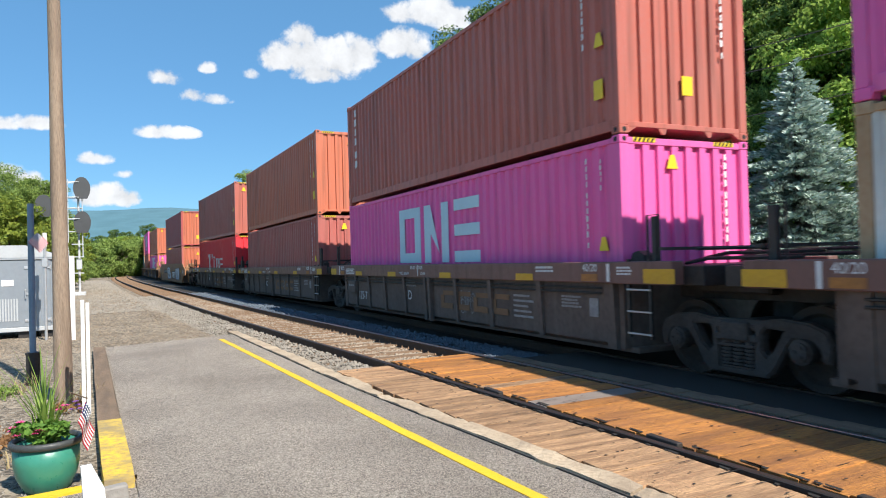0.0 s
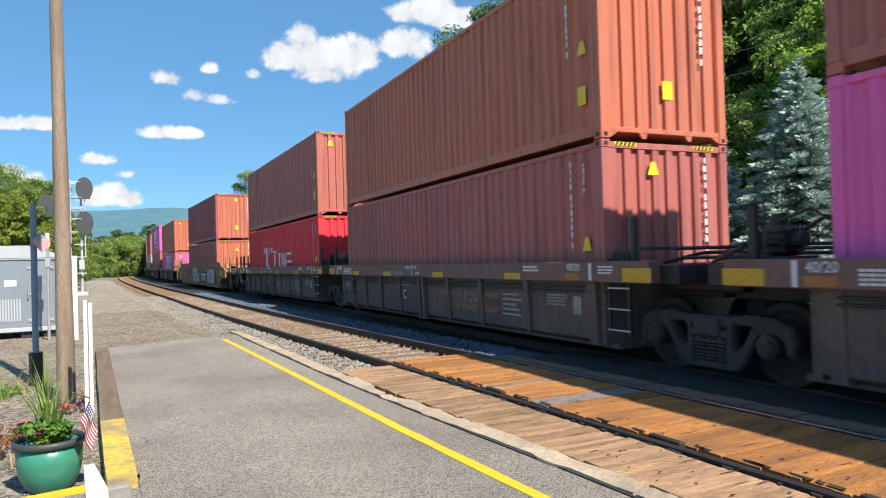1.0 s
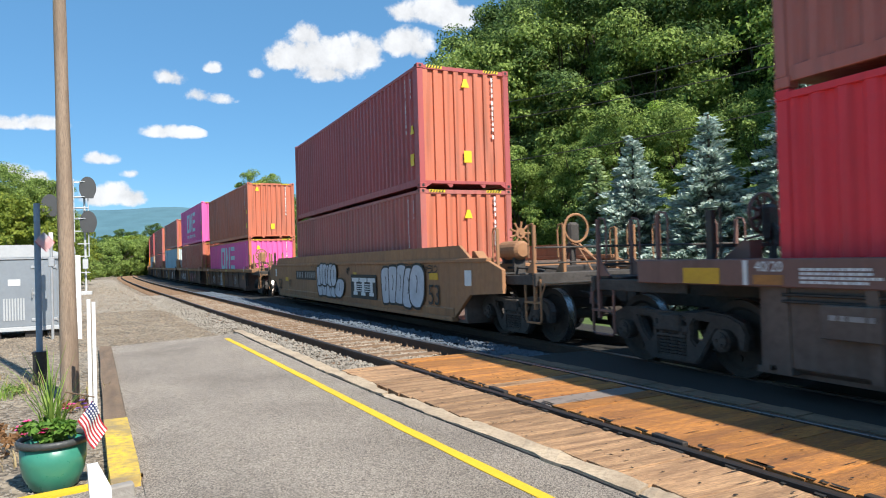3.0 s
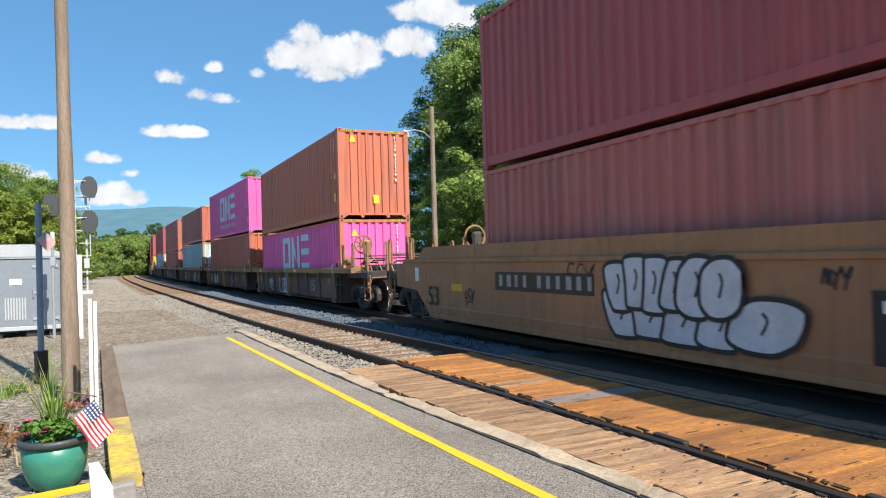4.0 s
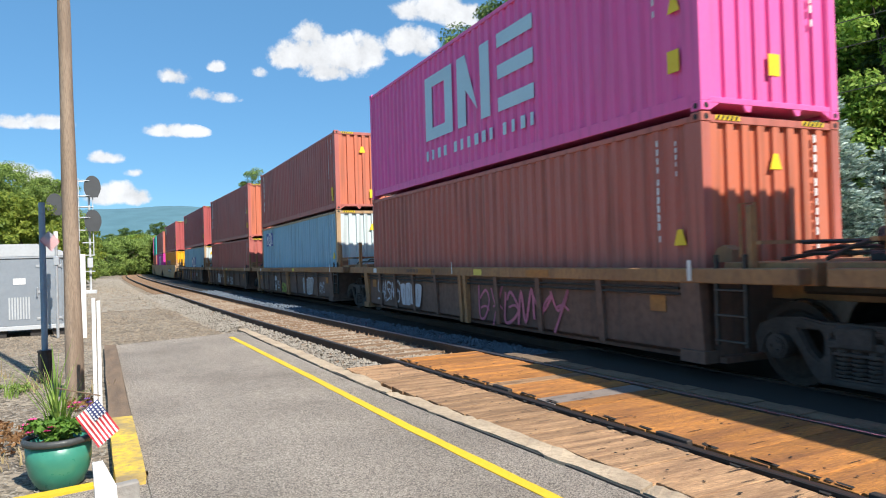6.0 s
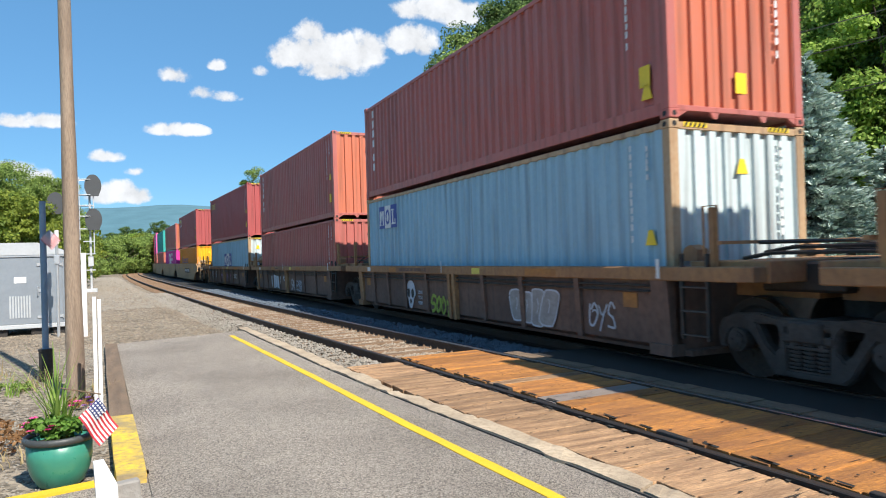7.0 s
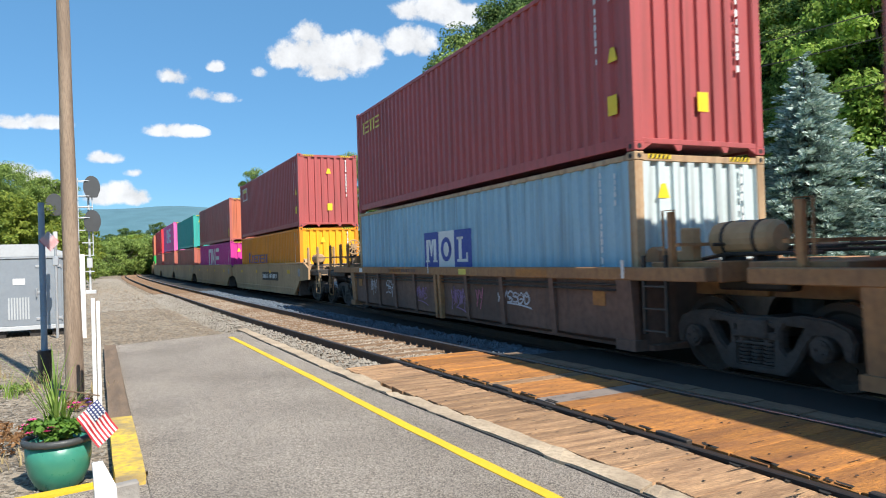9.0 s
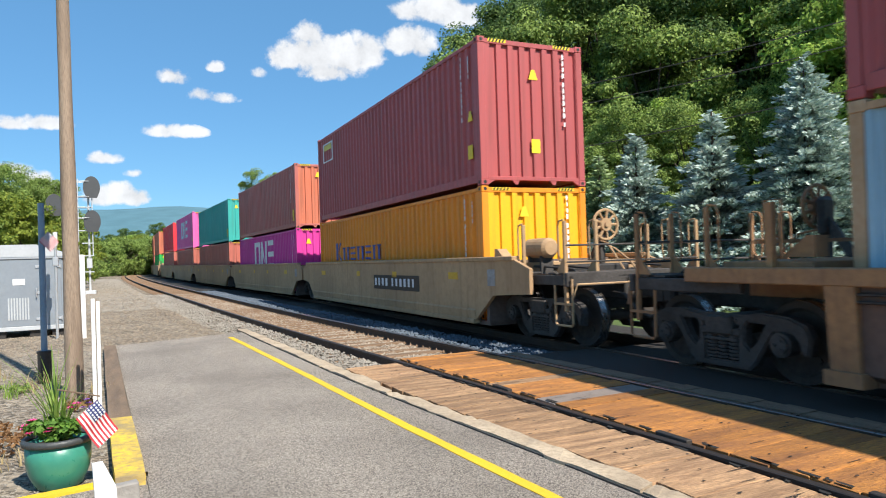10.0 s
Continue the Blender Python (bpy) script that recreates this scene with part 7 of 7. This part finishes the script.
# street lamp across the line
lamp = thing("street_lamp", "grey wooden lamp pole with a curved arm", "street lamp", place=at(23.9, 33, -.5))
bm = bmesh.new()
cyl(bm, (0, 0, 0), (0, 0, 9.2), .15, 10, .11)
part("shaft", bm, pole_wood, lamp)
bm = bmesh.new()
rod(bm, (0, 0, 7.6), (-.4, 0, 7.95), (-.9, 0, 8.05), (-1.25, 0, 7.95), r=.03)
part("arm", bm, galvanised, lamp)
bm = bmesh.new()
lathe(bm, [(.02, .18), (.12, .14), (.2, -.02), (.2, -.2), (.13, -.28), (.0, -.3)], 14, (-1.4, 0, 7.85))
part("lantern", bm, pale_alu, lamp, "pale round lantern")


def wire(a, b, dip, r=.02):
    a, b = Vector(a), Vector(b)
    ob = thing("overhead_wire", "thin black overhead wire between the poles", "wire", "overhead wires")
    bm = bmesh.new()
    pts = [a.lerp(b, i / 14) - Vector((0, 0, dip * 4 * (i / 14) * (1 - i / 14))) for i in range(15)]
    tube(bm, pts, r, 4)
    part("cable", bm, iron, ob)


p0 = Vector((math.sin(radians(23.9)) * 33, math.cos(radians(23.9)) * 33, 0))
far_end = Vector((28, 10, 0))
for z, e in ((8.3, 7.6), (7.6, 6.6), (5.6, 5.2)):
    wire(p0 + Vector((0, 0, z)), far_end + Vector((0, 0, e + 3)), .5)

# ---- flower pot ----
PX, PY0 = -.505, 5.72
pot = thing("flower_pot", "glossy green glazed pot with a dark rim", "plant pot", place=pose(PX, PY0, -.05))
bm = bmesh.new()
lathe(bm, [(0.0, .0), (.13, .0), (.155, .02), (.195, .11), (.212, .2), (.214, .33), (.195, .33), (.19, .28), (0.0, .28)], 36)
rounded(part("body", bm, glaze, pot))
bm = bmesh.new()
lathe(bm, [(.212, .315), (.232, .32), (.235, .345), (.226, .365), (.208, .365), (.20, .34)], 36)
rounded(part("rim", bm, pot_rim, pot, "dark grey rim"))
bm = bmesh.new()
lathe(bm, [(0.0, .305), (.198, .30)], 24)
part("soil", bm, soil, pot)


def blades(n, spread, h0, h1, wide, seed, lean=.35):
    rs = random.Random(seed)
    v, f = [], []
    for i in range(n):
        a = rs.uniform(0, 6.283)
        r = spread * rs.random() ** .5
        x, y = r * math.cos(a), r * math.sin(a)
        b = rs.uniform(0, 6.283)
        h = rs.uniform(h0, h1)
        ln = lean * rs.uniform(.3, 1.3)
        w = wide * rs.uniform(.6, 1.2)
        px, py = -math.sin(b) * w, math.cos(b) * w
        k0 = len(v)
        for q in (0, .33, .66, 1.0):
            cx, cy, cz = x + math.cos(b) * h * ln * q * q, y + math.sin(b) * h * ln * q * q, h * q * (1 - .18 * ln * q * q)
            t = (1 - q * .95)
            v += [(cx - px * t, cy - py * t, cz), (cx + px * t, cy + py * t, cz)]
        for s in range(3):
            f.append((k0 + 2 * s, k0 + 2 * s + 1, k0 + 2 * s + 3, k0 + 2 * s + 2))
    return v, f


v, f = blades(46, .06, .28, .58, .012, 4, .5)
v2, f2 = blades(16, .05, .55, .80, .013, 9, .8)
f += [tuple(k + len(v) for k in q) for q in f2]
v += v2
grassy = thing("spike_grass", "tall arching green spike grass in the pot", "plant", place=pose(PX, PY0 + .02, .25))
mesh_ob("foliage", v, f, blade_mat, grassy)
flowers = thing("flowering_plant", "pink and violet flowers over green leaves in the pot", "plant", place=pose(PX, PY0, .25))
rs = random.Random(6)
cl = [(rs.uniform(-.17, .17), rs.uniform(-.15, .1), rs.uniform(.05, .16), .05) for _ in range(26)]
v, f = leaf_cloud(cl, 900, 1, .026, 6)
me = leaf_mesh("leaves", v, f, leaf_material("fresh_leaf", (0.05, 0.13, 0.02), (0.16, 0.30, 0.05)))
shared("leaves", me, None, flowers)


def blossom(parent, x, y, z, r, mat, seed):
    rq = random.Random(seed)
    bm = bmesh.new()
    for ringi, (n, rad, tilt) in enumerate(((7, r, .25), (5, r * .65, .7))):
        for i in range(n):
            a = 6.283 * i / n + rq.uniform(-.2, .2)
            d = Vector((math.cos(a), math.sin(a), 0))
            t = Vector((-math.sin(a), math.cos(a), 0))
            c = Vector((x, y, z))
            tip = c + d * rad + Vector((0, 0, rad * tilt))
            m1 = c + d * rad * .6 + t * rad * .38 + Vector((0, 0, rad * tilt * .4))
            m2 = c + d * rad * .6 - t * rad * .38 + Vector((0, 0, rad * tilt * .4))
            bm.faces.new([bm.verts.new(q) for q in (c, m1, tip, m2)])
    part("blossom", bm, mat, parent)


for i, (x, y, z) in enumerate(((-.19, -.08, .17), (-.17, -.1, .12), (-.205, -.04, .14), (-.03, -.15, .15), (.0, -.14, .13), (-.06, -.16, .13), (.12, -.02, .28), (.09, .0, .25), (-.15, -.06, .2))):
    blossom(flowers, x, y, z, .035, pink_petal, i)
for i, (x, y, z) in enumerate(((.19, .0, .30), (.2, .02, .27), (.16, .03, .24), (.22, -.02, .25))):
    blossom(flowers, x, y, z, .024, violet_petal, 30 + i)
hand_flag = flag("hand_flag", .27, .18, pose(PX + .265, PY0 - .2, .575, 0, 52, 20), "small striped hand flag stuck in the pot", 3, (-.24, -.13))

# weeds and dry grass beside the platform
for x, y, n, h, m, words in ((-1.15, 10.4, 60, .3, dry_blade, "dry straw-coloured grass tuft"), (-1.6, 8.0, 70, .25, dry_blade, "dry straw-coloured grass tuft"),
                             (-1.35, 9.9, 26, .35, blade_mat, "green weed tuft beside the post"), (-.95, 6.6, 40, .2, dry_blade, "dry straw-coloured grass tuft"),
                             (-.45, 9.6, 40, .22, dry_blade, "dry straw-coloured grass tuft"), (-1.9, 11.5, 60, .3, dry_blade, "dry straw-coloured grass tuft"),
                             (-.5, 4.9, 14, .16, blade_mat, "green weed tuft beside the platform")):
    ob = thing("grass_tuft", words, "grass", place=pose(x, y, -.06))
    v, f = blades(n, .3 if m is dry_blade else .15, h * .3, h, .008, int(abs(x) * 100), .8)
    mesh_ob("foliage", v, f, m, ob)
def leafy_clump(name, x, y, n, spread, mat, words, seed, h=.1):
    ob = thing(name, words, "plant", place=pose(x, y, -.05))
    rq = random.Random(seed)
    cs = [(rq.uniform(-spread, spread), rq.uniform(-spread, spread), rq.uniform(.02, h), .05) for _ in range(24)]
    vv, ff = leaf_cloud(cs, n, 1, .022, seed)
    shared("foliage", leaf_mesh("foliage", vv, ff, mat), None, ob)


rust_leaf = leaf_material("withered_leaf", (0.16, 0.075, 0.03), (0.36, 0.20, 0.09))
leafy_clump("withered_plant", -.82, 6.9, 420, .22, rust_leaf, "withered rust-brown plant in the gravel", 11, .18)
leafy_clump("withered_plant", -1.15, 7.6, 420, .28, rust_leaf, "withered rust-brown plant in the gravel", 12, .14)
leafy_clump("withered_plant", -.55, 8.6, 260, .15, rust_leaf, "withered rust-brown plant beside the pole", 13, .1)
leafy_clump("weed", -1.42, 10.2, 300, .2, leaf_broad, "low dark green weed in the gravel", 14, .12)
leafy_clump("weed", -2.3, 12.5, 300, .3, leaf_broad, "low dark green weed in the gravel", 15, .1)
stub = thing("conduit_post", "thin grey conduit post with a white cap", "post", place=pose(-1.50, 17.4, 0))
bm = bmesh.new()
cyl(bm, (0, 0, -.2), (0, 0, 2.0), .03, 10)
box(bm, -.06, .06, -.05, .05, 1.55, 1.75, .01)
part("shaft", bm, galvanised, stub)
bm = bmesh.new()
cyl(bm, (0, 0, 2.0), (0, 0, 2.3), .045, 12)
part("cap", bm, white_paint, stub)
# yellow stripe across the path
walkway = thing("side_path", "narrow asphalt path with a yellow edge stripe", "path", kind="structure")
strip("slab", [(-3.0, 4.55), (-1.2, 5.15), (.09, 5.45)], [(-3.0, -9.0), (-1.2, -9.0), (.60, -9.0)], -.25, -.012, asphalt, walkway)
strip("stripe", [(-3.0, 4.72), (-1.2, 5.30), (.08, 5.58)], [(-3.0, 4.62), (-1.2, 5.20), (.08, 5.47)], -.25, .0, yellow_paint, walkway, "yellow painted stripe")

motions()
